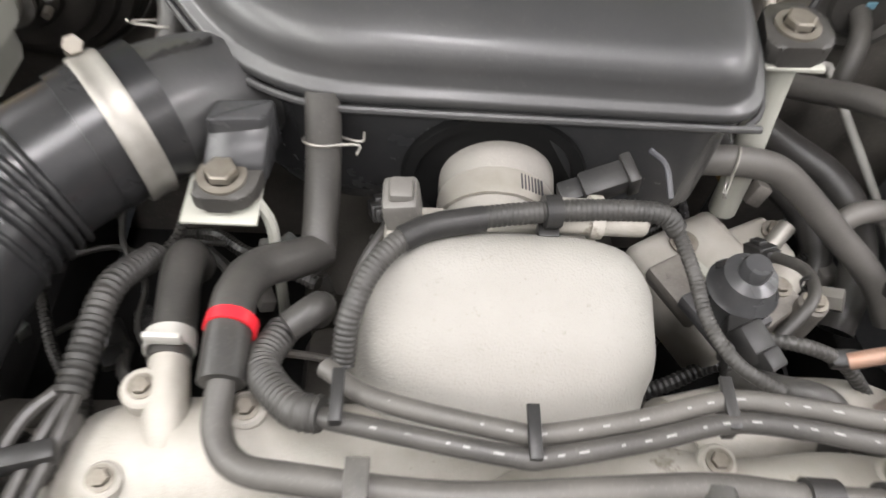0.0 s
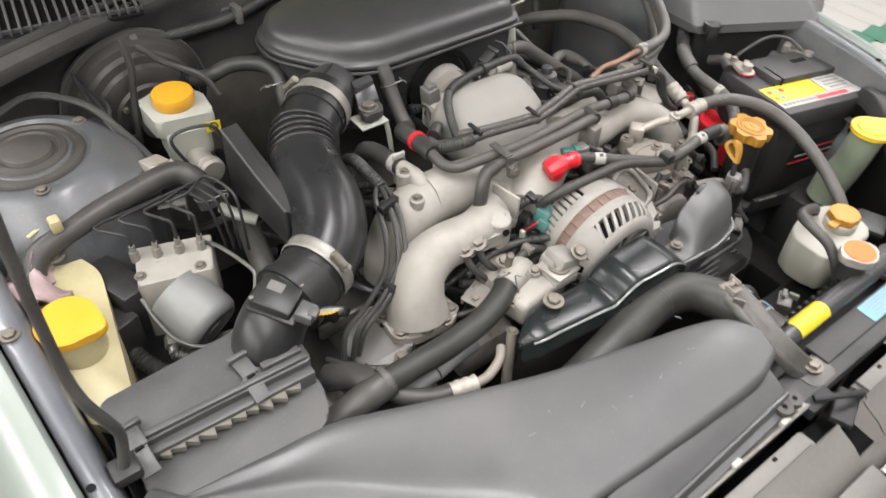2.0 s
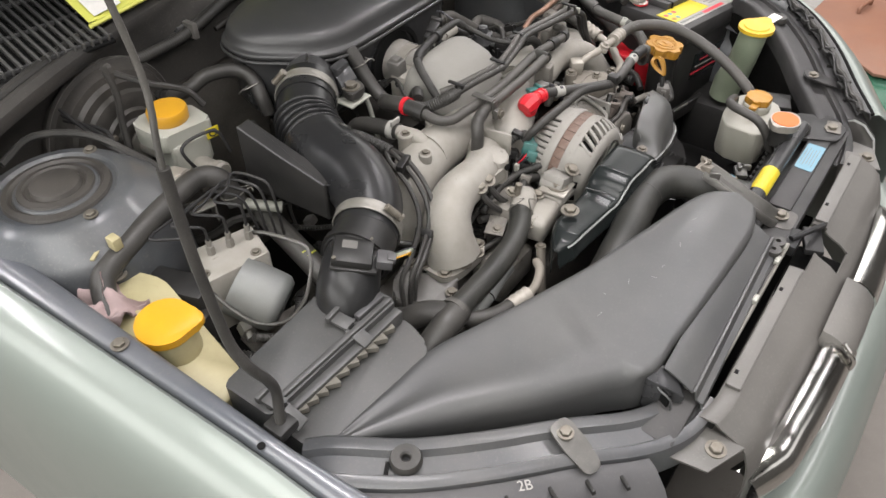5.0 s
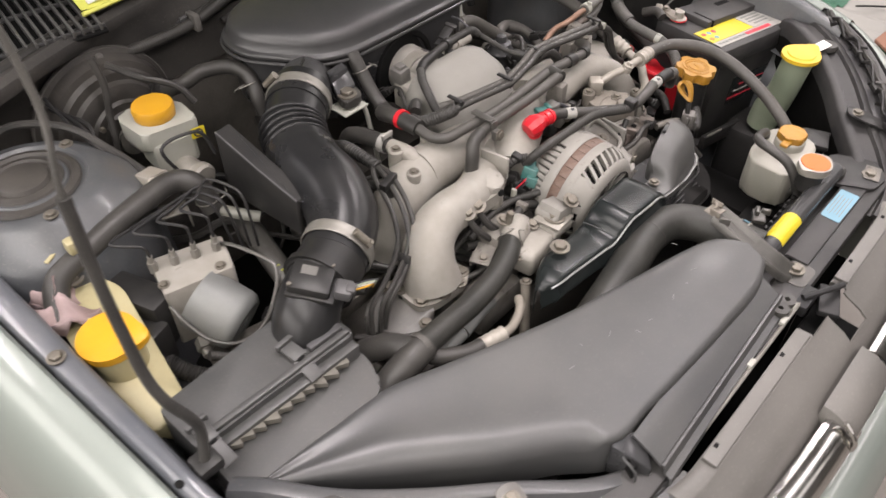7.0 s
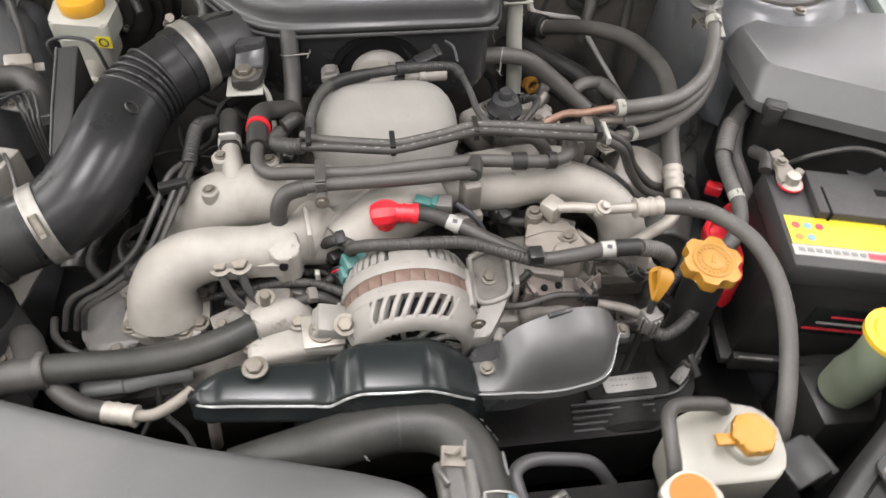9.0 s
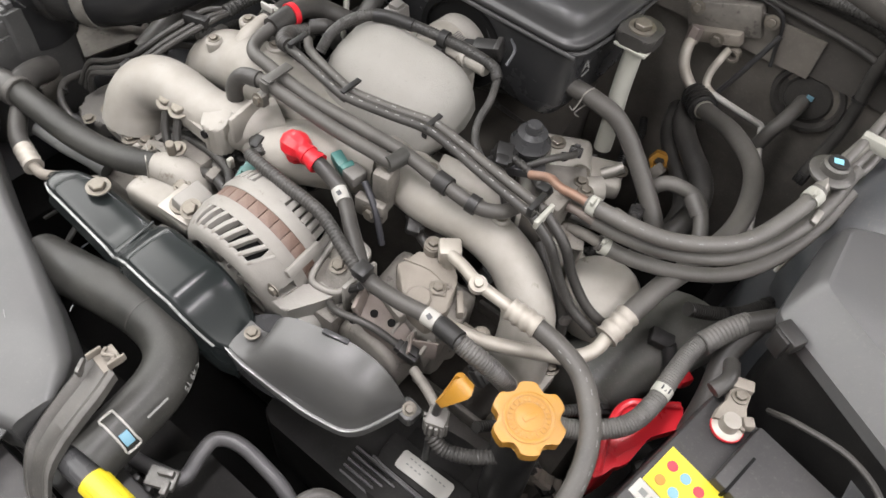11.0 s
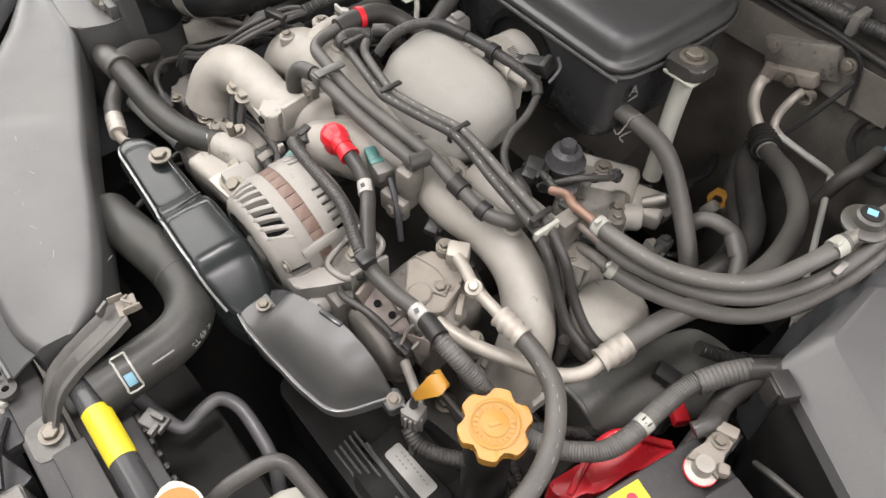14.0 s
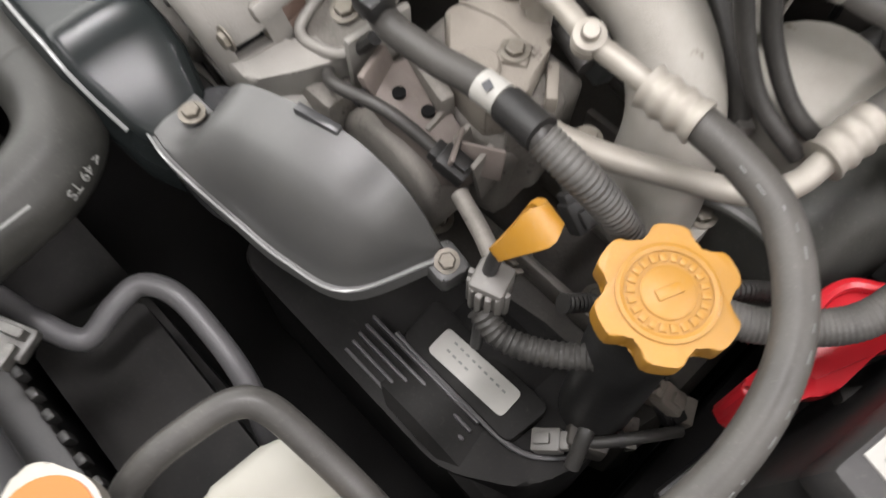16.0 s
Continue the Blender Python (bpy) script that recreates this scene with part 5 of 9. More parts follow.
    for x, y in ((-0.328, 0.070), (-0.294, 0.056), (-0.262, 0.054), (-0.243, 0.066), (-0.242, 0.11), (-0.33, 0.11)):
        bolt((x, y, 0.713), t, (0, 0, 1), 1.3)
    for x, y in ((0.295, 0.12), (0.36, 0.12), (0.36, 0.16)):
        bolt((x, y, 0.683), t, (0, 0, 1), 1.3)
    return t


manifold()


def alternator():
    t = thing("alternator", (0.02, 0.03, 0.66), "aluminium alternator with brown laminations and cooling slots", "alternator")
    c = V(0.018, 0.0, 0.734)
    y0, y1 = -0.022, 0.095

    def disc(prof, name, mat, label=""):
        return part(name, lathe(prof, 44, frame_to((c.x, y0, c.z), (c.x, y1, c.z + 0.012)) @ Matrix.Diagonal((1.07, 1.07, 1.05, 1))), mat, t, label)

    disc([(0.054, 0.002), (0.062, 0.003), (0.069, 0.009), (0.070, 0.013), (0.054, 0.013), (0.054, 0.002)], "front_housing", "alu_grey", "cast front housing ring")
    disc([(0.0, 0.0), (0.02, 0.0), (0.022, 0.004), (0.022, 0.012), (0.0, 0.012)], "hub", "alu_grey", "cast front hub")
    # shade inside the casting is painted onto near-black cores
    disc([(0.0, 0.012), (0.064, 0.012), (0.067, 0.04), (0.0, 0.04)], "inner_core", "slot", "near-black core for the shade behind the slots")
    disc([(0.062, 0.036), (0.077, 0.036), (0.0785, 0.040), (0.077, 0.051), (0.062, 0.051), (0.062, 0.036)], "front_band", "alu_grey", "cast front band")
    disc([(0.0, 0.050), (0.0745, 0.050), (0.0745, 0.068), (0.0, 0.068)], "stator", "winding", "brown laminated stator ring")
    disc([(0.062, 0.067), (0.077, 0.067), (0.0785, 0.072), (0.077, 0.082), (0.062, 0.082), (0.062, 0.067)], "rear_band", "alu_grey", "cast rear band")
    disc([(0.0, 0.08), (0.066, 0.08), (0.06, 0.112), (0.0, 0.112)], "rear_core", "slot", "near-black core for the shade behind the rear slots")
    disc([(0.0, 0.108), (0.064, 0.106), (0.062, 0.112), (0.05, 0.118), (0.0, 0.118)], "rear_housing", "alu_grey", "cast rear housing")
    lam = mesh_of(box(0, 0, 0, 0.0022, 0.0151, 0.0165, 0.0004), "lamination", "winding")
    for k in range(30):
        piece("lamination", lam, frame_to((c.x, y0, c.z), (c.x, y1, c.z + 0.012)) @ Matrix.Diagonal((1.07, 1.07, 1.05, 1)) @ Matrix.Rotation(2 * math.pi * k / 30, 4, "Z") @ pose(0.0748, 0, 0.059), t)
    ax = frame_to((c.x, y0, c.z), (c.x, y1, c.z + 0.012)) @ Matrix.Diagonal((1.07, 1.07, 1.05, 1))

    def rib_mesh(stops, tilt, half):
        rows = []
        for s, (r, h) in enumerate(stops):
            f = s / (len(stops) - 1)
            a = tilt * (f - 0.5)
            rows.append([V(rr * math.cos(a + w / rr), rr * math.sin(a + w / rr), h) for rr, w in ((r, -half * 0.8), (r + 0.001, 0), (r, half * 0.8), (r - 0.008, half), (r - 0.008, -half))])
        return mesh_of(loft(rows), "cooling_rib", "alu_grey", 45)

    front_rib = rib_mesh([(0.0685, 0.009), (0.0725, 0.016), (0.0755, 0.026), (0.0768, 0.036)], 0.2, 0.0034)
    rear_rib = rib_mesh([(0.0768, 0.082), (0.074, 0.096), (0.068, 0.106), (0.062, 0.111)], 0.0, 0.0042)
    def shell(prof, a0, a1, name, label):
        """A cast skin over part of the turn."""
        n = max(4, int(abs(a1 - a0) / 7))
        rows = [[V(r * math.cos(radians(a0 + (a1 - a0) * q / n)), r * math.sin(radians(a0 + (a1 - a0) * q / n)), h) for r, h in prof] for q in range(n + 1)]
        bm = sheet(rows, 0.003)
        bmesh.ops.transform(bm, matrix=ax, verts=bm.verts)
        return part(name, bm, "alu_grey", t, label, 45)

    for k in range(34):
        a = 360 * k / 34
        if 50 < a < 130:
            piece("cooling_rib", front_rib, ax @ Matrix.Rotation(radians(a), 4, "Z"), t)
    front_prof = [(0.0685, 0.009), (0.0725, 0.016), (0.0755, 0.026), (0.0768, 0.036)]
    shell(front_prof, 24, 54, "front_skin", "cast front skin")
    shell(front_prof, 126, 158, "front_skin", "cast front skin")
    for a0 in (158, 184, 210, 316, 342, 4):
        shell(front_prof, a0 + 8, a0 + 18, "front_skin", "cast front skin")
    fan = mesh_of(box(0, 0, 0, 0.024, 0.0022, 0.012, 0.0006), "fan_blade", "alu_grey")
    for k in range(26):
        piece("fan_blade", fan, ax @ Matrix.Rotation(2 * math.pi * k / 26, 4, "Z") @ pose(0.046, 0, 0.016, 0, 0, 32), t)
    rear_prof = [(0.0768, 0.082), (0.0755, 0.092), (0.071, 0.102), (0.064, 0.109)]
    for k in range(24):
        a = 15 * k
        if a in (0, 15, 30, 45, 60, 105, 120, 135, 330, 345):
            piece("cooling_rib", rear_rib, ax @ Matrix.Rotation(radians(a), 4, "Z"), t)
            piece("cooling_rib", rear_rib, ax @ Matrix.Rotation(radians(a + 7.5), 4, "Z"), t)
        else:
            shell(rear_prof, a - 1, a + 16, "rear_skin", "cast rear skin")
    # cast webs that join the two ends
    for a in (150, 270):
        part("web", box(0, 0, 0, 0.010, 0.012, 0.05, 0.003), "alu_grey", t, "cast web with a through bolt").matrix_basis = ax @ Matrix.Rotation(radians(a), 4, "Z") @ pose(0.077, 0, 0.058)
        bolt(ax @ V(0.081 * math.cos(radians(a)), 0.081 * math.sin(radians(a)), 0.012), t, (0, -1, 0), 1.0)
    # spokes of the open front face
    spoke = mesh_of(box(0, 0, 0, 0.036, 0.005, 0.006, 0.0015), "spoke", "alu_grey")
    for k in range(10):
        piece("spoke", spoke, ax @ Matrix.Rotation(2 * math.pi * k / 10, 4, "Z") @ pose(0.038, 0, 0.008, 0, 0, 14), t)
    part("pulley", lathe([(0, 0), (0.024, 0), (0.026, 0.004), (0.022, 0.008), (0.026, 0.012), (0.022, 0.016), (0.026, 0.02), (0.024, 0.026), (0, 0.026)], 26, frame_to((c.x, -0.014, c.z - 0.004), (c.x, -0.06, c.z - 0.006))), "steel", t, "steel belt pulley")
    # mounting ears
    part("left_ear", join(box(-0.072, 0.018, 0.755, 0.05, 0.04, 0.028, 0.004, (0, 18, 0)), rod((-0.085, 0.0, 0.752), (-0.085, 0.04, 0.752), 0.016, 18, 0.002)), "alu_grey", t, "cast mounting ear")
    part("right_arm", prism(rounded([(0.075, -0.018), (0.108, -0.016), (0.125, 0.010), (0.146, 0.048), (0.137, 0.066), (0.122, 0.058), (0.108, 0.026), (0.08, 0.012)], 0.006, 3), 0.728, lambda x, y: 0.757 + 0.1 * (y - 0.03), 0.003), "alu_grey", t, "cast mounting arm", 45)
    part("right_ear", join(box(0.098, 0.02, 0.725, 0.05, 0.05, 0.03, 0.004, (0, 25, 0)), rod((0.118, -0.01, 0.715), (0.118, 0.05, 0.715), 0.018, 18, 0.002)), "alu_grey", t, "cast mounting ear")
    bolt((0.118, -0.012, 0.715), t, (0, -1, 0.2), 2.0)
    bolt((-0.06, 0.002, 0.775), t, (0, -0.4, 1), 1.5)
    rp = part("regulator_plug", join(box(-0.046, 0.090, 0.778, 0.030, 0.024, 0.024, 0.003, (10, 10, 20)), box(-0.056, 0.080, 0.770, 0.018, 0.018, 0.018, 0.002, (10, 10, 20))), "teal", t, "green regulator plug")
    for k in range(3):
        part("wire", tube([(-0.060, 0.082 + 0.005 * k, 0.774), (-0.070, 0.084 + 0.005 * k, 0.768), (-0.076, 0.095 + 0.004 * k, 0.752)], 0.0014, 6, 4), ("ink", "red_print", "ink")[k], rp)
    loop = [(0.096, 0.083), (0.117, 0.090), (0.137, 0.088), (0.143, 0.064), (0.141, 0.040), (0.122, 0.031), (0.102, 0.032), (0.096, 0.056)]
    part("tensioner_plate", prism(rounded(loop, 0.008, 3), 0.705, lambda x, y: 0.757 + 0.42 * (y - 0.035), 0.003), "alu_dark", t, "dark recessed tensioner plate")
    part("tensioner_rim", tube([(x, y, 0.760 + 0.42 * (y - 0.035)) for x, y in loop + loop[:1]], 0.0042, 10, 5), "alu_grey", t, "raised cast rim")
    part("tensioner_fin", box(0.150, 0.060, 0.757, 0.006, 0.05, 0.05, 0.002, (0, 0, -4)), "alu_grey", t, "upright cast fin")
    bolt((0.118, 0.060, 0.769), t, (0, -0.3, 1), 1.2)
    return t


alternator()


def belt_covers():
    t = thing("belt_cover", (-0.06, -0.07, 0.70), "glossy black drive belt cover with painted edge highlights", "engine cover")
    rows = []
    for i in range(57):
        x = -0.234 + 0.33 * i / 56
        z = float(np.interp(x, (-0.234, -0.222, -0.2, -0.10, -0.078, -0.062, -0.045, 0.028, 0.045, 0.07, 0.096), (0.762, 0.772, 0.776, 0.765, 0.766, 0.784, 0.792, 0.789, 0.780, 0.757, 0.732)))
        yf = float(np.interp(x, (-0.234, -0.215, -0.1, -0.06, 0.0, 0.05, 0.08, 0.096), (-0.072, -0.086, -0.091, -0.097, -0.099, -0.099, -0.092, -0.08)))
        yb = float(np.interp(x, (-0.234, -0.21, -0.18, 0.06, 0.085, 0.096), (-0.062, -0.046, -0.036, -0.030, -0.038, -0.05)))
        rows.append([V(x, yb, z - 0.05), V(x, yb, z - 0.008), V(x, yb - 0.003, z - 0.002), V(x, yb - 0.009, z), V(x, (yb + yf) / 2, z + 0.0012), V(x, yf + 0.009, z), V(x, yf + 0.005, z - 0.0008), V(x, yf + 0.002, z - 0.003), V(x, yf, z - 0.007),
                     V(x, yf - 0.001, z - 0.024), V(x, yf - 0.004, z - 0.027), V(x, yf - 0.004, z - 0.034 - 0.02 * max(0.0, min(1.0, (x + 0.12) / 0.1)))])
    part("shell", sheet(rows, 0.0015), "gloss", t, "", 70)
    lip_rows = [(r[8].x, r[8].y - 0.0004, r[8].z + 0.0015) for r in rows[2:54:3]]
    # the front edge's highlight is painted as a pale strip
    part("front_lip", tube(lip_rows, 0.0017, 8, 2), "edge_glint", t, "front lip with its highlight painted pale")
    part("step_line", tube([(-0.082, -0.036, 0.769), (-0.078, -0.065, 0.7695), (-0.074, -0.09, 0.7665)], 0.0014, 6, 4), "gloss", t)
    bolt((-0.16, -0.049, 0.780), t, (0, 0, 1), 1.6, "washer head cover bolt")
    t2 = thing("compressor_belt_cover", (0.18, -0.05, 0.66), "satin black domed belt cover in front of the pump", "engine cover")
    back = smooth_path([(0.084, -0.045, 0.743), (0.112, -0.043, 0.745), (0.119, -0.033, 0.770), (0.142, -0.025, 0.784), (0.20, -0.012, 0.790), (0.246, -0.006, 0.775), (0.272, -0.002, 0.730)], 6)
    lip_line = [(0.082, -0.080, 0.739), (0.108, -0.083, 0.740), (0.135, -0.081, 0.735), (0.163, -0.076, 0.722), (0.205, -0.070, 0.716), (0.246, -0.056, 0.717), (0.272, -0.006, 0.726)]
    lip = smooth_path(lip_line, 6)
    rows = []
    for b_, l_ in zip(back, lip):
        row = [b_ - V(0, -0.004, 0.03), b_ - V(0, -0.002, 0.004)]
        for k in range(15):
            s = k / 14
            s = s + 0.12 * math.sin(math.pi * s)
            p = b_.lerp(l_, s)
            p.z = b_.z - (b_.z - l_.z) * (0.20 * s + 0.80 * s ** 5)
            row.append(p)
        out = (l_ - V(0.18, -0.02, l_.z)).normalized()
        row += [l_ + V(0, 0, -0.002) + out * 0.001, l_ + V(0, 0, -0.0025) + out * 0.005, l_ + V(0, 0, -0.012) + out * 0.006]
        rows.append(row)
    part("dome", sheet(rows, 0.002), "dome", t2, "", 40)
    part("flange", prism(rounded([(0.072, -0.083), (0.13, -0.085), (0.232, -0.062), (0.262, -0.03), (0.268, 0.0), (0.12, 0.0), (0.078, -0.03)], 0.015, 4), 0.695, lambda x, y: 0.738 - 0.2 * max(0, x - 0.09) - 0.25 * max(0, -y - 0.06), 0.004), "satin", t2)
    # the lip's bright line is put into its pale colour
    part("lip", tube([V(*p) + V(0.002 * (p[0] > 0.24), -0.004, -0.001) for p in [(0.072, -0.080, 0.739)] + lip_line], 0.0012, 8, 6), "edge_glint", t2, "raised lip with a painted highlight")
    part("ridge", tube([b_.lerp(l_, 0.10) + V(0, 0, -0.0005) for b_, l_ in list(zip(back, lip))[8:33:3]], 0.0016, 8, 3), "dome", t2, "raised ridge along the back")
    part("bolt_ear", prism(rounded([(0.262, -0.014), (0.288, -0.016), (0.292, 0.006), (0.266, 0.010)], 0.006, 3), 0.705, 0.7215, 0.003), "dome", t2)
    part("ridge_notch", box(0.188, -0.017, 0.790, 0.03, 0.006, 0.006, 0.001, (0, 5, 15)), "satin", t2)
    bolt((0.099, -0.056, 0.747), t2, (0, 0, 1), 1.0)
    bolt((0.279, -0.004, 0.724), t2, (0.3, -0.2, 1), 0.9)
    t3 = thing("timing_cover", (0.3, -0.02, 0.5), "ribbed black plastic timing belt cover with a printed label", "engine cover")
    part("front_cover", prism(rounded([(0.10, -0.075), (0.345, -0.075), (0.40, -0.04), (0.42, 0.02), (0.40, 0.06), (0.10, 0.06)], 0.02, 4), 0.44, lambda x, y: 0.588 + 0.25 * min(0.0, y + 0.026), 0.004), "deep_black", t3)
    part("label_pad", prism(rounded([(0.255, -0.03), (0.368, -0.03), (0.372, 0.012), (0.25, 0.012)], 0.008, 3), 0.57, 0.596, 0.003), "deep_black", t3)
    part("cover_edge", tube([(0.25, -0.030, 0.592), (0.33, -0.031, 0.592), (0.378, -0.026, 0.59), (0.405, 0.0, 0.587), (0.41, 0.03, 0.585)], 0.0022, 8, 5), "plastic", t3, "paler edge strip of the cover")
    part("round_case", rod((0.31, -0.065, 0.505), (0.31, 0.05, 0.515), 0.085, 36, 0.008), "deep_black", t3, "round black pulley case")
    for k in range(6):
        part("rib", box(0.285, -0.034 - 0.0075 * k, 0.592 - 0.004 * k, 0.115, 0.003, 0.006, 0.001), "plastic", t3)
    lab = part("label", prism(rounded([(-0.037, -0.012), (0.037, -0.012), (0.037, 0.012), (-0.037, 0.012)], 0.005, 4), 0, 0.001, 0, pose(0.314, -0.010, 0.5975, 4, 2, 3)), "label_white", t3, "white label with dark print bars")
    for row, (y, n) in enumerate(((-0.0085, 9), (-0.0165, 4))):
        for k in range(n):
            part("text_bar", box(0.290 + 0.0062 * k, y + 0.0035, 0.5987 + 0.05 * (0.314 - 0.29 - 0.0062 * k) * 0.7, 0.0032, 0.0017, 0.0006, 0, (4, 2, 3)), "motor", lab)
    return t


belt_covers()


# ---- radiator and its hose ----
def radiator():
    t = thing("radiator", (0.0, -0.27, 0.3), "black radiator with a yellow warning label on its tank", "radiator")
    part("core", box(0.0, -0.268, 0.50, 0.70, 0.03, 0.40, 0.003), "black", t)
    part("tank", tube([(-0.34, -0.2625, 0.733), (0.0, -0.2625, 0.7365), (0.34, -0.2625, 0.7385)], 0.0152, 24, 5), "satin", t, "black plastic header tank")
    part("crimp", box(0, -0.262, 0.70, 0.70, 0.056, 0.012, 0.003), "black", t)
    part("shroud", prism(rounded([(-0.30, -0.242), (0.36, -0.242), (0.36, -0.18), (0.30, -0.15), (0.10, -0.15), (-0.26, -0.16)], 0.02, 4), 0.36, 0.57, 0.006), "deep_black", t, "black fan shroud")
    part("shroud_ridge", tube([(0.075, -0.222, 0.68), (0.105, -0.212, 0.668), (0.128, -0.198, 0.655), (0.124, -0.17, 0.66), (0.124, -0.148, 0.662), (0.145, -0.135, 0.66), (0.18, -0.133, 0.652), (0.222, -0.137, 0.64), (0.25, -0.15, 0.60)], 0.0085, 12, 6), "plastic", t, "rounded shroud ridge")
    part("shroud_top", prism(rounded([(0.07, -0.236), (0.34, -0.236), (0.33, -0.16), (0.09, -0.155)], 0.02, 4), 0.56, lambda x, y: 0.615 + 0.05 * (x - 0.1), 0.006), "deep_black", t)
    for k in range(40):
        part("crimp_tooth", box(-0.34 + 0.0175 * k, -0.232, 0.703, 0.008, 0.006, 0.012, 0.0015), "black", t)
    part("filler_neck", rod((0.272, -0.243, 0.735), (0.272, -0.243, 0.775), 0.02, 24, 0.002), "black", t)
    lab = lathe([(0.0154, 0), (0.0158, 0), (0.0158, 0.07), (0.0154, 0.07)], 48, frame_to((0.101, -0.2625, 0.7372), (0.17, -0.2625, 0.7377)))
    bmesh.ops.delete(lab, geom=[v for v in lab.verts if v.co.z < 0.7405], context="VERTS")
    part("warning_label", lab, "label_yellow", t, "bright yellow warning label")
    for k in range(5):
        a = radians(-38 + 17 * k)
        part("text_bar", box(0.136, -0.2625 + 0.0160 * math.sin(a), 0.7375 + 0.0160 * math.cos(a), 0.054, 0.0012, 0.0004, 0, (-math.degrees(a), 0, 0)), "yellow", t)
    return t


radiator()


def radiator_cap():
    t = thing("pressure_cap", (0.272, -0.243, 0.772), "bright metal radiator cap with an orange sticker", "cap")
    out = []
    for i in range(48):
        a = 2 * math.pi * i / 48
        r = 0.026 + 0.006 * max(0, math.cos(2 * a + 0.6)) ** 3
        out.append((0.272 + r * math.cos(a), -0.243 + r * math.sin(a)))
    part("disc", prism(out, 0.772, 0.785, 0.0025), "bright", t)
    part("sticker", lathe([(0, 0.0), (0.0232, 0.0), (0.0228, 0.0015), (0, 0.002)], 30, pose(0.272, -0.243, 0.7846)), "orange", t, "round orange sticker")
    return t


radiator_cap()


def upper_hose():
    t = thing("radiator_hose", (0.03, -0.14, 0.68), "thick dusty black radiator hose with a spring clamp", "hose")
    part("hose", tube([(-0.19, -0.132, 0.70), (-0.108, -0.126, 0.727), (-0.05, -0.117, 0.734), (-0.008, -0.113, 0.736), (0.028, -0.117, 0.736), (0.053, -0.131, 0.736), (0.068, -0.156, 0.736), (0.0745, -0.19, 0.736), (0.078, -0.225, 0.736), (0.081, -0.252, 0.735)], 0.0285, 28, 6), "hose_grey", t)
    part("seam_ring", ring((-0.009, -0.113, 0.736), (-0.0072, -0.113, 0.736), 0.0283, 0.0007, 32), "rubber", t)
    part("paint_stripe", box(0.0985, -0.178, 0.7585, 0.0018, 0.026, 0.0012, 0, (0, 42, 4)), "print", t)
    loop = [V(0.078 + 0.0297 * math.sin(radians(a)), y, 0.736 + 0.0297 * math.cos(radians(a))) for y, turn in ((-0.2095, range(-14, 77, 15)), (-0.2245, range(76, -15, -15))) for a in turn]
    hc = part("hose_clamp", tube(loop + [loop[0]], 0.0013, 6, 2), "label_white", t, "pale flat spring hose clamp")
    part("clamp_tab", box(0.100, -0.217, 0.756, 0.014, 0.010, 0.002, 0.0006, (0, 46, 0)), "label_blue", hc, "blue paint dab")
    curve = bpy.data.curves.new("print", "FONT")
    curve.body, curve.size, curve.extrude, curve.align_x = "< 49 TS", 0.0105, 0.0002, "CENTER"
    curve.materials.append(M["print"])
    mark = under(new("printed_text", curve), t)
    mark.matrix_basis = pose(0.0885, -0.1315, 0.747, -68, 0, -62)
    return t


upper_hose()
# ---- reservoirs, battery, boxes ----
def lobed_cap(name, at, r, h, lobes, depth, mat, label, axis=(0, 0, 1), text=True):
    t = thing(name, at, label, "cap")
    m = frame_to(at, Vector(at) + Vector(axis))
    out = []
    n = 8 * lobes * 2
    for i in range(n):
        a = 2 * math.pi * i / n
        s = max(-1, min(1, 2.2 * math.cos(lobes * a + 2.6) + 0.9))
        out.append(((r + depth * 0.5 * s) * math.cos(a), (r + depth * 0.5 * s) * math.sin(a)))
    part("grip", prism(out, 0, h, 0.001, m), mat, t)
    part("raised_ring", lathe([(r * 0.78, h - 0.001), (r * 0.78, h + 0.0015), (r * 0.72, h + 0.0022), (r * 0.66, h + 0.0012), (r * 0.66, h - 0.001)], 40, m), mat, t)
    part("centre", lathe([(r * 0.42, h - 0.001), (r * 0.42, h + 0.0012), (r * 0.38, h + 0.002), (0, h + 0.002)], 32, m), mat, t)
    if text:
        for k in range(22):
            a = 360 * k / 22
            part("raised_mark", box(0, 0, 0, 0.0035, 0.0045, 0.0012, 0.0003), mat, t).matrix_basis = m @ pose(0, 0, 0, 0, 0, a) @ pose(0, r * 0.55, h + 0.0006)
        part("raised_mark", box(0, 0, 0, 0.014, 0.006, 0.0014, 0.0006), mat, t).matrix_basis = m @ pose(0, 0, h + 0.0026, 0, 0, 35)
    return t


lobed_cap("oil_filler_cap", (0.391, 0.040, 0.778), 0.0335, 0.017, 6, 0.0075, "amber", "amber plastic lobed oil filler cap with raised marks", (0.05, -0.08, 1))


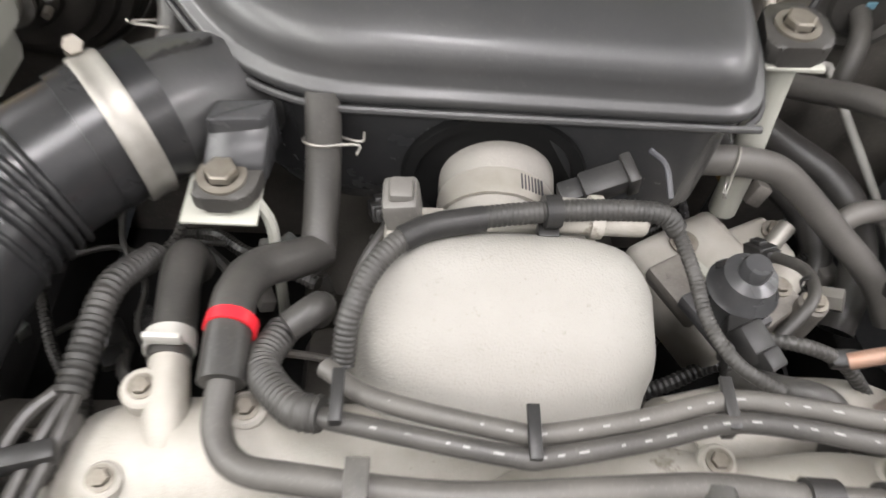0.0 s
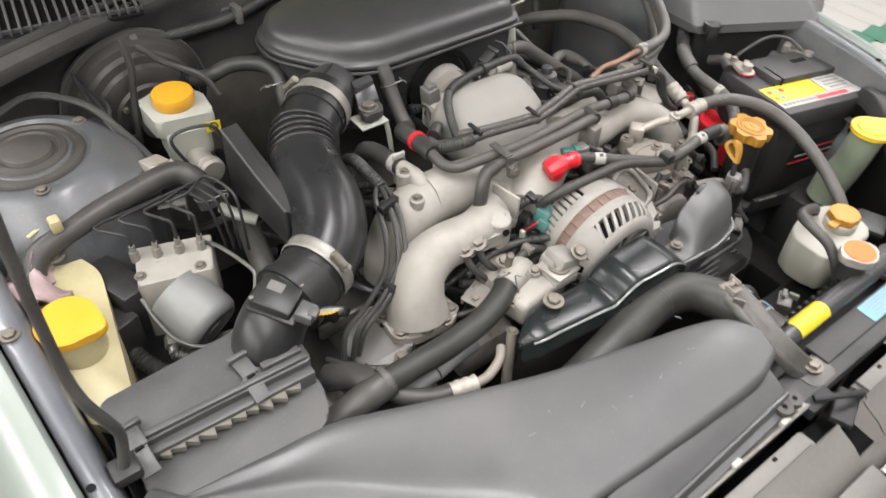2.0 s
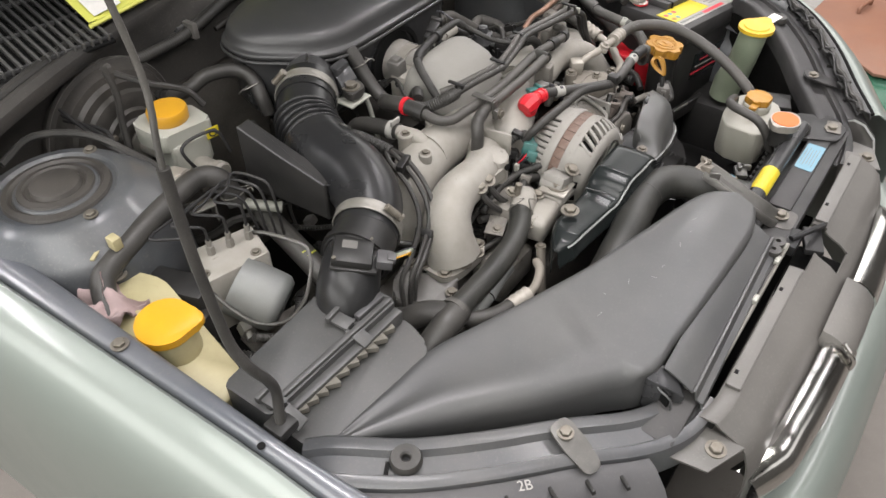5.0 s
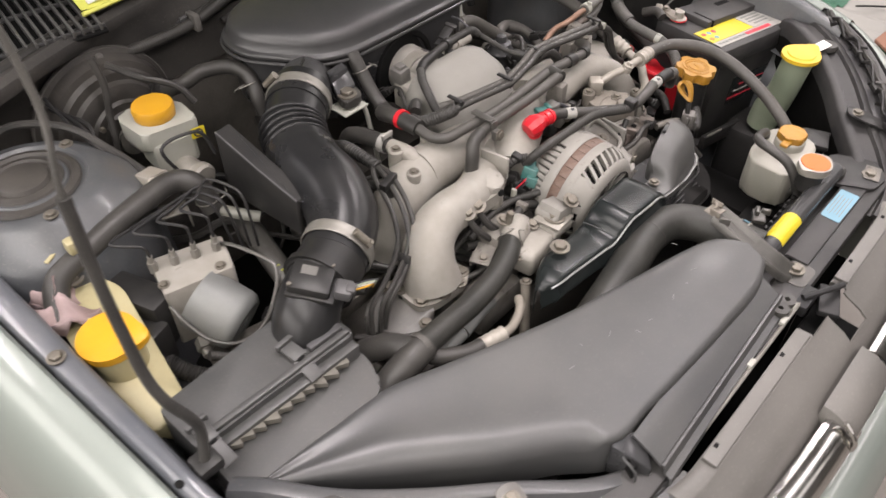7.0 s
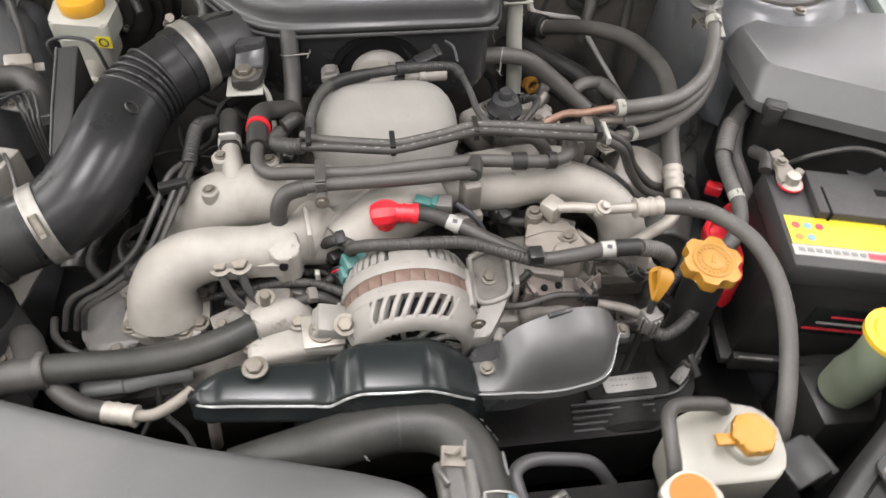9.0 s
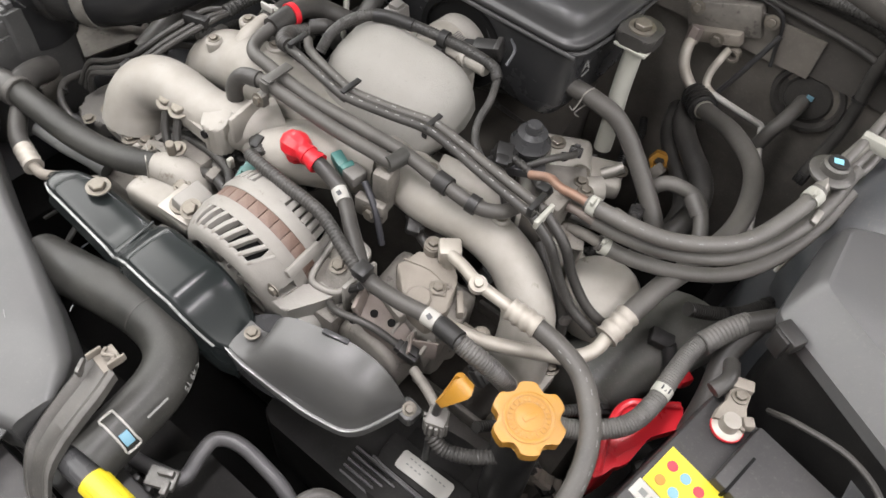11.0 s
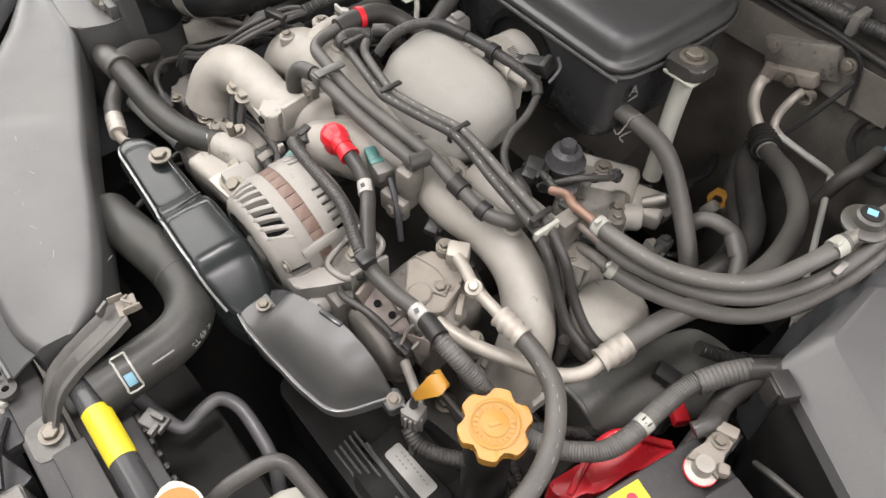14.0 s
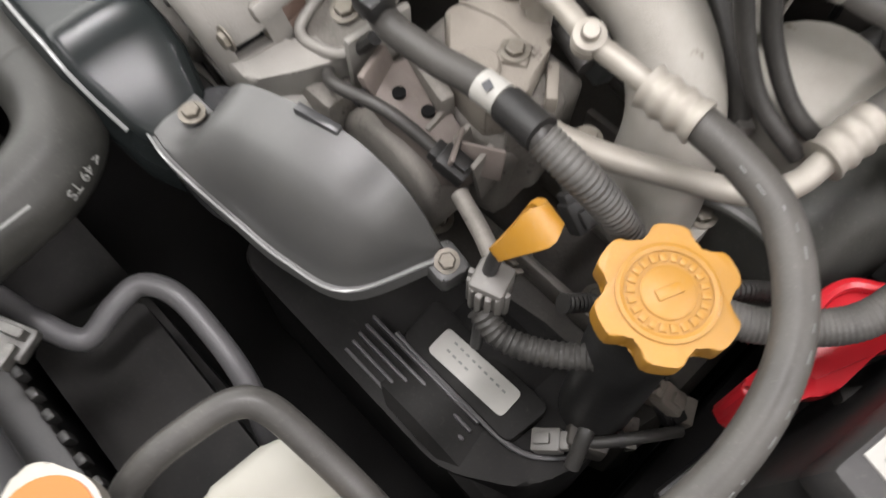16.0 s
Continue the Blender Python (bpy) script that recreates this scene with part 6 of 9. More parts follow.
def brake_reservoir():
    t = thing("brake_reservoir", (-0.42, 0.54, 0.80), "grey brake fluid reservoir with an amber cap on its master cylinder", "reservoir")
    part("tank", join(prism(rounded([(-0.466, 0.508), (-0.380, 0.490), (-0.372, 0.558), (-0.40, 0.588), (-0.455, 0.592), (-0.468, 0.575)], 0.012, 4), 0.835, 0.868, 0.005),
                      prism(rounded([(-0.458, 0.50), (-0.39, 0.49), (-0.385, 0.56), (-0.45, 0.57)], 0.012, 4), 0.795, 0.845, 0.006)), "grey_tank", t)
    part("cap", lathe([(0.029, 0.866), (0.0315, 0.869), (0.0325, 0.884), (0.0305, 0.8885), (0.026, 0.8895), (0.0, 0.890)], 14 * 3, pose(-0.421, 0.545, 0)), "gold", t, "round amber screw cap")
    part("sticker", box(-0.388, 0.4865, 0.846, 0.022, 0.0012, 0.018, 0, (0, 0, -11)), "label_yellow", t, "small yellow warning sticker")
    part("sticker_mark", lathe([(0.005, 0), (0.0075, 0), (0.0075, 0.0004), (0.005, 0.0004)], 18, frame_to((-0.388, 0.4856, 0.846), (-0.39, 0.476, 0.846))), "ink", t)
    part("master_cylinder", join(rod((-0.428, 0.62, 0.797), (-0.418, 0.465, 0.793), 0.019, 22, 0.002), rod((-0.418, 0.465, 0.793), (-0.416, 0.446, 0.793), 0.0225, 22, 0.004), box(-0.44, 0.47, 0.79, 0.03, 0.03, 0.026, 0.004)), "bright", t, "bare metal master cylinder")
    part("brake_pipe", tube([(-0.44, 0.46, 0.80), (-0.46, 0.47, 0.85), (-0.45, 0.475, 0.863), (-0.42, 0.468, 0.868), (-0.395, 0.462, 0.86), (-0.385, 0.455, 0.82)], 0.0028, 8, 5), "black_metal", t, "bent dark brake pipe")
    part("flange", lathe([(0, 0), (0.03, 0), (0.03, 0.006), (0, 0.006)], 24, frame_to((-0.43, 0.618, 0.795), (-0.431, 0.63, 0.795))), "steel", t)
    return t


brake_reservoir()
boo = thing("brake_booster", (-0.44, 0.67, 0.75), "dusty dark round brake booster on the firewall", "brake part")
part("drum", lathe([(0.0, 0), (0.036, 0.0), (0.040, 0.004), (0.052, 0.005), (0.056, 0.011), (0.070, 0.012), (0.080, 0.016), (0.084, 0.024), (0.096, 0.026), (0.101, 0.034), (0.111, 0.037), (0.115, 0.046), (0.118, 0.055), (0.125, 0.058), (0.125, 0.064), (0.118, 0.067), (0.118, 0.09), (0, 0.09)], 48, frame_to((-0.435, 0.632, 0.80), (-0.44, 0.74, 0.802))), "booster", boo)
part("rim_band", ring((-0.4378, 0.689, 0.801), (-0.4382, 0.697, 0.8011), 0.1255, 0.0015, 44), "cover", boo, "dull folded rim band")
part("vacuum_port", join(rod((-0.362, 0.662, 0.838), (-0.352, 0.632, 0.842), 0.011, 14, 0.002), ring((-0.358, 0.65, 0.84), (-0.3565, 0.6455, 0.8405), 0.011, 0.004, 16)), "black", boo, "black plastic vacuum port")
for a in (35, 145, 215, 325):
    part("stud", rod((-0.4365 + 0.046 * math.cos(radians(a)), 0.640, 0.80 + 0.046 * math.sin(radians(a))), (-0.4362 + 0.046 * math.cos(radians(a)), 0.628, 0.80 + 0.046 * math.sin(radians(a))), 0.005, 6, 0.0008), "bolt", boo)


def abs_unit():
    t = thing("brake_control_unit", (-0.545, 0.29, 0.66), "aluminium brake control block with a grey motor and bent pipes", "brake part")
    part("block", prism(rounded([(-0.602, 0.272), (-0.508, 0.247), (-0.482, 0.312), (-0.58, 0.345)], 0.004, 3), 0.70, 0.803, 0.003), "alu", t, "machined aluminium block")
    ax = (V(0.04, -0.10, -0.045)).normalized()
    a = V(-0.562, 0.266, 0.770)
    part("motor", lathe([(0, 0), (0.0435, 0), (0.044, 0.002), (0.044, 0.058), (0.0425, 0.066), (0.036, 0.073), (0.033, 0.0735), (0.031, 0.072), (0.012, 0.072), (0.010, 0.0745), (0, 0.075)], 40, frame_to(a, a + ax)), "motor", t, "grey cylindrical pump motor")
    part("controller", box(-0.618, 0.318, 0.752, 0.045, 0.095, 0.085, 0.006, (0, 0, 18)), "black", t, "black control module")
    part("plug", box(-0.64, 0.275, 0.735, 0.04, 0.05, 0.07, 0.005, (0, 0, 18)), "black", t, "black wiring plug")
    part("loom", tube([(-0.64, 0.26, 0.715), (-0.625, 0.225, 0.70), (-0.60, 0.19, 0.69), (-0.57, 0.16, 0.66)], 0.011, 12, 5, rib=0.006, depth=0.002), "loom", t, "ribbed wiring sleeve")
    for k in range(4):
        x, y = -0.585 + 0.027 * k, 0.322 - 0.010 * k
        part("union_nut", join(rod((x, y, 0.80), (x, y, 0.818), 0.0065, 6), rod((x, y, 0.818), (x, y, 0.828), 0.004, 10)), "steel", t, "steel pipe union")
        h = 0.846 + 0.006 * k
        dx, dy = -0.030 + 0.004 * k, 0.024
        bend = [V(x, y, 0.818), V(x, y, h - 0.008), V(x + dx * 0.1, y + dy * 0.1, h - 0.001), V(x + dx * 0.3, y + dy * 0.3, h + 0.002), V(x + dx, y + dy + 0.006, h + 0.004), V(x + dx + 0.006, y + dy + 0.014, h + 0.004),
                V(x + dx + 0.03, y + dy + 0.018, h + 0.003), V(-0.50 + 0.014 * k, 0.372 - 0.004 * k, h - 0.002), V(-0.478 + 0.012 * k, 0.352 - 0.008 * k, h - 0.006), V(-0.468 + 0.010 * k, 0.335 - 0.01 * k, h - 0.02), V(-0.462 + 0.008 * k, 0.32 - 0.008 * k, 0.76)]
        part("brake_pipe", tube(bend, 0.0022, 8, 4), "black_metal", t, "bent dull brake pipe")
    part("loop_pipe", tube([(-0.604, 0.262, 0.79), (-0.600, 0.236, 0.772), (-0.588, 0.205, 0.752), (-0.56, 0.180, 0.744), (-0.52, 0.178, 0.752), (-0.482, 0.196, 0.775), (-0.468, 0.21, 0.79), (-0.466, 0.225, 0.797), (-0.484, 0.275, 0.806), (-0.498, 0.30, 0.806)], 0.0029, 8, 5), "steel_grey", t, "thin pipe looped round the motor")
    part("corner_nut", join(rod((-0.586, 0.238, 0.725), (-0.592, 0.222, 0.722), 0.012, 6), rod((-0.592, 0.222, 0.722), (-0.596, 0.212, 0.72), 0.007, 12)), "steel", t)
    for p in ((-0.592, 0.288, 0.803), (-0.52, 0.262, 0.803)):
        bolt(p, t, (0, 0, 1), 0.9)
    part("bracket", box(-0.54, 0.205, 0.66, 0.10, 0.12, 0.004, 0.001, (0, 0, -12)), "alu_dark", t, "dusty mounting bracket")
    return t


abs_unit()


def washer_tank():
    t = thing("washer_tank", (-0.69, 0.25, 0.70), "aged cream plastic tank with a large yellow cap", "reservoir")
    part("tank", prism(rounded([(-0.722, 0.12), (-0.668, 0.135), (-0.655, 0.20), (-0.63, 0.33), (-0.655, 0.385), (-0.70, 0.39), (-0.725, 0.30)], 0.018, 4), 0.64, lambda x, y: 0.772 + 0.16 * max(0, y - 0.14), 0.0035), "cream", t, "", 60)
    part("neck", rod((-0.692, 0.232, 0.77), (-0.694, 0.232, 0.822), 0.032, 24, 0.003), "cream", t)
    out = []
    for i in range(48):
        a = 2 * math.pi * i / 48
        r = 0.0365 + 0.012 * max(0, math.cos(a + 0.75)) ** 14
        out.append((r * math.cos(a), r * math.sin(a)))
    part("cap", prism(out, 0, 0.012, 0.003, pose(-0.695, 0.235, 0.824, 4, -3, 0)), "gold", t, "large yellow flip cap with a tab")
    bolt((-0.672, 0.365, 0.822), t, (0, 0, 1), 1.5)
    return t


washer_tank()


def rag():
    t = bmesh.new()
    random.seed(8)
    n = 14
    grid = []
    for i in range(n):
        row = []
        for j in range(n):
            u, v = i / (n - 1) - 0.5, j / (n - 1) - 0.5
            z = 0.034 * math.exp(-5 * (u * u + v * v)) + 0.010 * math.sin(9 * u + 5 * v) + 0.008 * math.sin(13 * v - 6 * u) + random.uniform(-0.003, 0.003)
            row.append(V(-0.705 + 0.05 * u + 0.01 * math.sin(8 * v), 0.345 + 0.085 * v + 0.008 * math.sin(7 * u), 0.802 + z))
        grid.append(row)
    return solo("cloth_rag", sheet(grid, 0.002), "cloth", "crumpled pink cloth rag on the cream tank", "cloth", sharp=80)


rag()


def filler_right():
    t = thing("washer_filler", (0.575, -0.09, 0.5), "milky green washer filler neck with a yellow cap", "reservoir")
    part("neck", tube([(0.60, -0.05, 0.60), (0.60, -0.056, 0.64), (0.585, -0.073, 0.70), (0.566, -0.088, 0.79)], [0.03, 0.033, 0.029, 0.028], 24, 5), "green_tank", t)
    out = []
    for i in range(48):
        a = 2 * math.pi * i / 48
        r = 0.036 + 0.020 * max(0, math.cos(a)) ** 20
        out.append((r * math.cos(a), r * math.sin(a)))
    part("cap", prism(out, 0, 0.007, 0.002, pose(0.564, -0.089, 0.790, 0, 0, -8)), "yellow", t, "bright yellow flip cap")
    part("tank", box(0.62, -0.04, 0.48, 0.12, 0.12, 0.22, 0.02), "black", t, "dark tank body below")
    part("cap_centre", lathe([(0.027, 0.0), (0.025, 0.003), (0.0, 0.0035)], 30, pose(0.564, -0.089, 0.7965)), "yellow", t)
    part("strap", box(0.62, -0.10, 0.791, 0.05, 0.022, 0.002, 0.0008, (0, -8, -20)), "white", t, "pale fixing strap")
    return t


filler_right()


def steering_reservoir():
    t = thing("steering_reservoir", (0.365, -0.168, 0.62), "white power steering reservoir with amber cap and bent return hose", "reservoir")
    part("tank", join(prism(rounded([(0.288, -0.196), (0.302, -0.212), (0.40, -0.214), (0.414, -0.19), (0.418, -0.145), (0.388, -0.120), (0.315, -0.124), (0.290, -0.142)], 0.012, 3), 0.655, lambda x, y: 0.727 + 0.04 * (x - 0.35), 0.004), rod((0.375, -0.17, 0.722), (0.375, -0.17, 0.742), 0.026, 26, 0.002)), "white_tank", t, "", 60)
    out = []
    for i in range(60):
        a = 2 * math.pi * i / 60
        out.append(((0.0235 + 0.002 * math.cos(6 * a)) * math.cos(a), (0.0235 + 0.002 * math.cos(6 * a)) * math.sin(a)))
    part("cap", prism(out, 0, 0.014, 0.003, pose(0.375, -0.17, 0.741)), "amber", t, "amber screw cap")
    part("cap_tab", box(0.345, -0.172, 0.747, 0.026, 0.014, 0.006, 0.002, (0, 8, 0)), "amber", t)
    part("level_mark", box(0.31, -0.2135, 0.69, 0.012, 0.001, 0.002, 0), "motor", t)
    part("return_hose", tube([(0.285, -0.235, 0.70), (0.272, -0.222, 0.742), (0.272, -0.20, 0.765), (0.275, -0.172, 0.772), (0.280, -0.150, 0.774), (0.292, -0.139, 0.772), (0.32, -0.134, 0.762), (0.352, -0.131, 0.748), (0.362, -0.130, 0.735)], 0.0082, 14, 6), "rubber", t, "bent black rubber return hose")
    part("bracket", join(box(0.428, -0.196, 0.722, 0.05, 0.05, 0.012, 0.004, (0, 0, 20)), box(0.455, -0.19, 0.70, 0.012, 0.05, 0.05, 0.004, (0, 0, 20))), "black", t)
    return t


steering_reservoir()


def battery():
    t = thing("battery", (0.62, 0.09, 0.57), "black car battery with yellow and white labels and corroded terminals", "battery")
    m = pose(0.623, 0.095, 0.777) @ pose(0, 0, 0, 0, 5, -9) @ pose(0, 0, -0.777)

    def bb(*a, **k):
        b = box(*a, **k)
        bmesh.ops.transform(b, matrix=m, verts=b.verts)
        return b

    part("case", bb(0, 0, 0.655, 0.226, 0.166, 0.17, 0.005), "black", t, "black battery case")
    part("lid", bb(0, 0, 0.756, 0.230, 0.172, 0.04, 0.006), "trim", t, "black battery lid")
    part("raised_top", bb(0.02, 0.038, 0.781, 0.17, 0.08, 0.018, 0.003), "trim", t)
    part("vent_mark", bb(0.045, 0.045, 0.7905, 0.04, 0.012, 0.001, 0), "slot", t)
    part("handle_slot", bb(-0.05, 0.02, 0.783, 0.003, 0.05, 0.016, 0), "slot", t)
    part("yellow_label", bb(-0.040, -0.026, 0.7768, 0.138, 0.048, 0.0012, 0), "label_yellow", t, "yellow warning label")
    part("white_label", join(bb(0.071, -0.026, 0.7768, 0.080, 0.048, 0.0012, 0), bb(0, -0.060, 0.7766, 0.222, 0.018, 0.0012, 0)), "label_white", t, "white maker's label")
    part("red_bar", bb(0.03, -0.061, 0.7778, 0.085, 0.009, 0.0006, 0), "red_print", t)
    for k in range(5):
        part("pictogram", lathe([(0, 0), (0.0055, 0), (0.0055, 0.0006), (0, 0.0006)], 16, m @ pose(-0.097 + 0.016 * (k % 3), -0.018 - 0.02 * (k // 3), 0.7775)), ("red_print", "label_blue", "red_print", "amber", "label_blue")[k], t)
    for k in range(4):
        part("text_bar", bb(0.072, -0.010 - 0.010 * k, 0.7777, 0.06 - 0.012 * (k % 2), 0.004, 0.0005, 0), "motor", t)
    for k in range(9):
        part("text_bar", bb(-0.10 + 0.0115 * k, -0.060, 0.7776, 0.008, 0.006, 0.0005, 0), "motor", t)
    front = part("front_label", bb(0.03, -0.0838, 0.665, 0.15, 0.001, 0.06, 0), "gloss", t, "black front label with red stripes")
    for k in range(3):
        part("stripe", bb(0.02 + 0.004 * k, -0.0848, 0.648 + 0.014 * k, 0.13 - 0.02 * k, 0.0008, 0.0035 - 0.0005 * k, 0), "red_print" if k != 1 else "label_white", front)
    for x, ring_mat in ((-0.086, "red"), (0.088, "steel")):
        p = m @ V(x, 0.055, 0.779)
        term = part("terminal", join(lathe([(0, 0), (0.016, 0), (0.016, 0.004), (0.010, 0.006), (0.009, 0.018), (0.0, 0.018)], 24, Matrix.Translation(p))), "bright", t, "lead terminal post")
        out = m.to_3x3() @ V(-0.35, 1.0, 0)
        out.normalize()
        far = p + out * 0.045 + V(0, 0, 0.012)
        strip = []
        for f, w, dz in ((0.0, 0.017, 0.008), (0.25, 0.016, 0.009), (0.5, 0.011, 0.012), (0.8, 0.0115, 0.013), (1.1, 0.010, 0.006)):
            q = p + out * 0.045 * f
            side = V(out.y, -out.x, 0)
            strip.append([V((q + side * w * u).x, (q + side * w * u).y, p.z + dz + bulge) for u, bulge in ((-1, -0.005), (-0.9, 0.001), (-0.3, 0.003), (0.3, 0.0025), (0.9, 0.001), (1, -0.005))])
        part("terminal_clamp", sheet(strip, 0.003), "casting", term, "corroded terminal clamp", 45)
        part("clamp_lug", join(box(far.x, far.y, p.z + 0.010, 0.022, 0.014, 0.018, 0.003, (0, 0, 20)), box(p.x + 0.014, p.y + 0.012, p.z + 0.008, 0.012, 0.012, 0.014, 0.003, (0, 0, 35))), "casting", term)
        part("terminal_washer", lathe([(0.011, 0), (0.0168, 0), (0.0168, 0.003), (0.011, 0.003), (0.011, 0)], 24, Matrix.Translation(p + V(0, 0, 0.0008))), ring_mat, term)
        bolt(p + out * 0.03 + V(0, 0, 0.0155), term, (0, 0, 1), 1.0)
    part("tray", join(bb(0, 0, 0.562, 0.26, 0.19, 0.016, 0.004), bb(-0.02, -0.10, 0.575, 0.2, 0.012, 0.03, 0.002)), "black", t, "black battery tray")
    part("tray_edge", bb(-0.09, -0.106, 0.592, 0.05, 0.003, 0.006, 0.001), "steel", t)
    return t


battery()


def fuse_box():
    t = thing("fuse_box", (0.63, 0.31, 0.62), "dark grey plastic fuse box with a sloped lid", "fuse box")
    low = [(0.548, 0.282), (0.73, 0.20), (0.79, 0.25), (0.78, 0.43), (0.60, 0.455), (0.555, 0.40)]
    part("base", prism(rounded(low, 0.02, 4), 0.62, 0.826, 0.006), "black", t)
    lidb = [(0.528, 0.284), (0.76, 0.160), (0.845, 0.20), (0.835, 0.44), (0.595, 0.465), (0.530, 0.42)]
    bm = prism(rounded(lidb, 0.012, 3), 0.818, 0.836, 0.003)
    topo = [(0.542, 0.312), (0.755, 0.192), (0.825, 0.22), (0.815, 0.425), (0.61, 0.448), (0.536, 0.41)]
    rows = [[V(x, y, z) for x, y in rounded(o, 0.012, 4)] for o, z in ((lidb, 0.835), ([((a[0] * 0.25 + b[0] * 0.75), (a[1] * 0.25 + b[1] * 0.75)) for a, b in zip(lidb, topo)], 0.860), (topo, 0.868), ([(0.68 + (x - 0.68) * 0.95, 0.33 + (y - 0.33) * 0.93) for x, y in topo], 0.875))]
    part("lid", join(bm, loft(rows)), "fuse_lid", t, "", 40)
    part("latch", join(box(0.548, 0.262, 0.838, 0.03, 0.02, 0.018, 0.003, (0, 0, -28)), box(0.543, 0.253, 0.83, 0.02, 0.006, 0.03, 0.002, (0, 0, -28))), "black", t, "moulded lid latch")
    return t


fuse_box()
# ---- hoses, pipes and wiring ----
def hose(name, pts, r, mat, label, category="hose", seg=12, n=6, **k):
    t = thing(name, pts[len(pts) // 2], label, category)
    part("tube", tube(pts, r, seg, n, **k), mat, t)
    return t


def dashes(pts, r, parent, every=0.03, length=0.009, side=(0, -0.35, 1), mat="print", width=0.0018):
    """Printed marks along a hose."""
    path = smooth_path(pts, 8)
    acc, k = 0.0, 0
    for a, b in zip(path, path[1:]):
        acc += (b - a).length
        if acc > every * (0.6 + 0.35 * (k % 3)):
            acc = 0.0
            d = (b - a).normalized()
            o = Vector(side)
            o = (o - d * o.dot(d)).normalized()
            m = Matrix((d, o.cross(d), o)).transposed().to_4x4()
            m.translation = a + o * r
            k += 1
            w = part("printed_mark", box(0, 0, 0, length * (0.6 + 0.5 * (k % 3)), width, 0.0006, 0), mat, parent)
            w.matrix_basis = m


def throttle():
    t = thing("throttle_body", (0.005, 0.36, 0.80), "dusty cast throttle body with its hose and clamp", "engine part")
    part("intake_cuff", lathe([(0.034, 0), (0.038, 0), (0.040, 0.01), (0.040, 0.045), (0.043, 0.05), (0.043, 0.07), (0.036, 0.07), (0.034, 0)], 32, frame_to((0.004, 0.358, 0.812), (0.010, 0.45, 0.811))), "cuff", t, "dusty rubber cuff")
    c = part("hose_clamp", ring((0.0053, 0.376, 0.812), (0.0068, 0.398, 0.812), 0.0405, 0.0026, 34), "bright", t, "slotted steel hose clamp")
    for k in range(7):
        part("clamp_slot", box(0.020 + 0.0025 * k, 0.388, 0.8528 - 0.0012 * k, 0.001, 0.013, 0.001, 0, (0, 22, 0)), "ink", c)
    part("body", join(rod((0.002, 0.325, 0.814), (0.005, 0.364, 0.812), 0.038, 30, 0.003), box(-0.05, 0.352, 0.815, 0.045, 0.045, 0.05, 0.006), box(0.05, 0.352, 0.815, 0.045, 0.03, 0.04, 0.005)), "alu", t, "cast aluminium body")
    part("position_sensor", join(box(-0.060, 0.365, 0.842, 0.024, 0.028, 0.045, 0.004, (0, -8, 0)), box(-0.062, 0.365, 0.864, 0.016, 0.018, 0.012, 0.003)), "cover", t, "brown plastic position sensor")
    part("idle_valve", join(rod((0.035, 0.352, 0.862), (0.098, 0.352, 0.862), 0.012, 18, 0.002), ring((0.06, 0.352, 0.862), (0.068, 0.352, 0.862), 0.012, 0.0025)), "alu", t, "idle valve with a brass band")
    pl = part("sensor_plug", join(box(0.074, 0.382, 0.862, 0.034, 0.019, 0.019, 0.003, (10, -14, 15)), box(0.090, 0.386, 0.867, 0.008, 0.023, 0.023, 0.002, (10, -14, 15)), box(0.052, 0.377, 0.855, 0.016, 0.016, 0.014, 0.002, (10, -14, 15))), "black", t, "grey wired plug")
    part("wire", tube([(0.1, 0.392, 0.885), (0.112, 0.385, 0.878), (0.115, 0.365, 0.868)], 0.002, 6, 4), "ink", pl)
    for x, z in ((-0.03, 0.835), (0.036, 0.837)):
        bolt((x, 0.324, z), t, (0, -1, 0.3), 1.0)
    return t


throttle()

# corrugated loom over the chamber
loom_pts = [(-0.092, 0.252, 0.84), (-0.088, 0.275, 0.862), (-0.072, 0.305, 0.875), (-0.042, 0.328, 0.877), (0.03, 0.344, 0.876), (0.10, 0.35, 0.872), (0.118, 0.344, 0.862)]
lt = hose("wiring_loom", loom_pts, 0.0068, "loom", "black corrugated wiring loom over the manifold", "wiring", rib=0.0034, depth=0.0006)
part("tape", tube([(-0.06, 0.318, 0.8765), (-0.042, 0.328, 0.877), (-0.01, 0.336, 0.877)], 0.0083, 12, 5), "black", lt, "black tape wrap")
part("tape", tube([(0.028, 0.3437, 0.876), (0.038, 0.3449, 0.8757)], 0.0108, 12, 2), "black", lt, "black tape wrap")
part("branch", tube([(0.118, 0.344, 0.862), (0.128, 0.318, 0.85), (0.134, 0.288, 0.842), (0.15, 0.262, 0.836), (0.176, 0.246, 0.832)], 0.0044, 10, 5, rib=0.003, depth=0.0006), "loom", lt)
part("loom_clip", box(0.032, 0.337, 0.862, 0.014, 0.012, 0.012, 0.002), "black", lt)

# breather hose with the red ring
br = thing("breather_hose", (-0.14, 0.3, 0.78), "black breather hose with a bright red ring", "hose")
part("upper_hose", tube([(-0.116, 0.424, 0.893), (-0.116, 0.412, 0.876), (-0.116, 0.394, 0.850), (-0.117, 0.367, 0.824), (-0.118, 0.345, 0.812)], 0.0125, 14, 5), "rubber", br)
part("elbow", tube([(-0.116, 0.352, 0.812), (-0.13, 0.336, 0.824), (-0.15, 0.318, 0.838), (-0.158, 0.292, 0.850), (-0.158, 0.262, 0.853), (-0.157, 0.232, 0.852)], 0.0135, 14, 5), "rubber", br)
part("red_ring", ring((-0.157, 0.272, 0.852), (-0.1575, 0.264, 0.853), 0.0136, 0.002, 24), "red", br, "bright red ring")
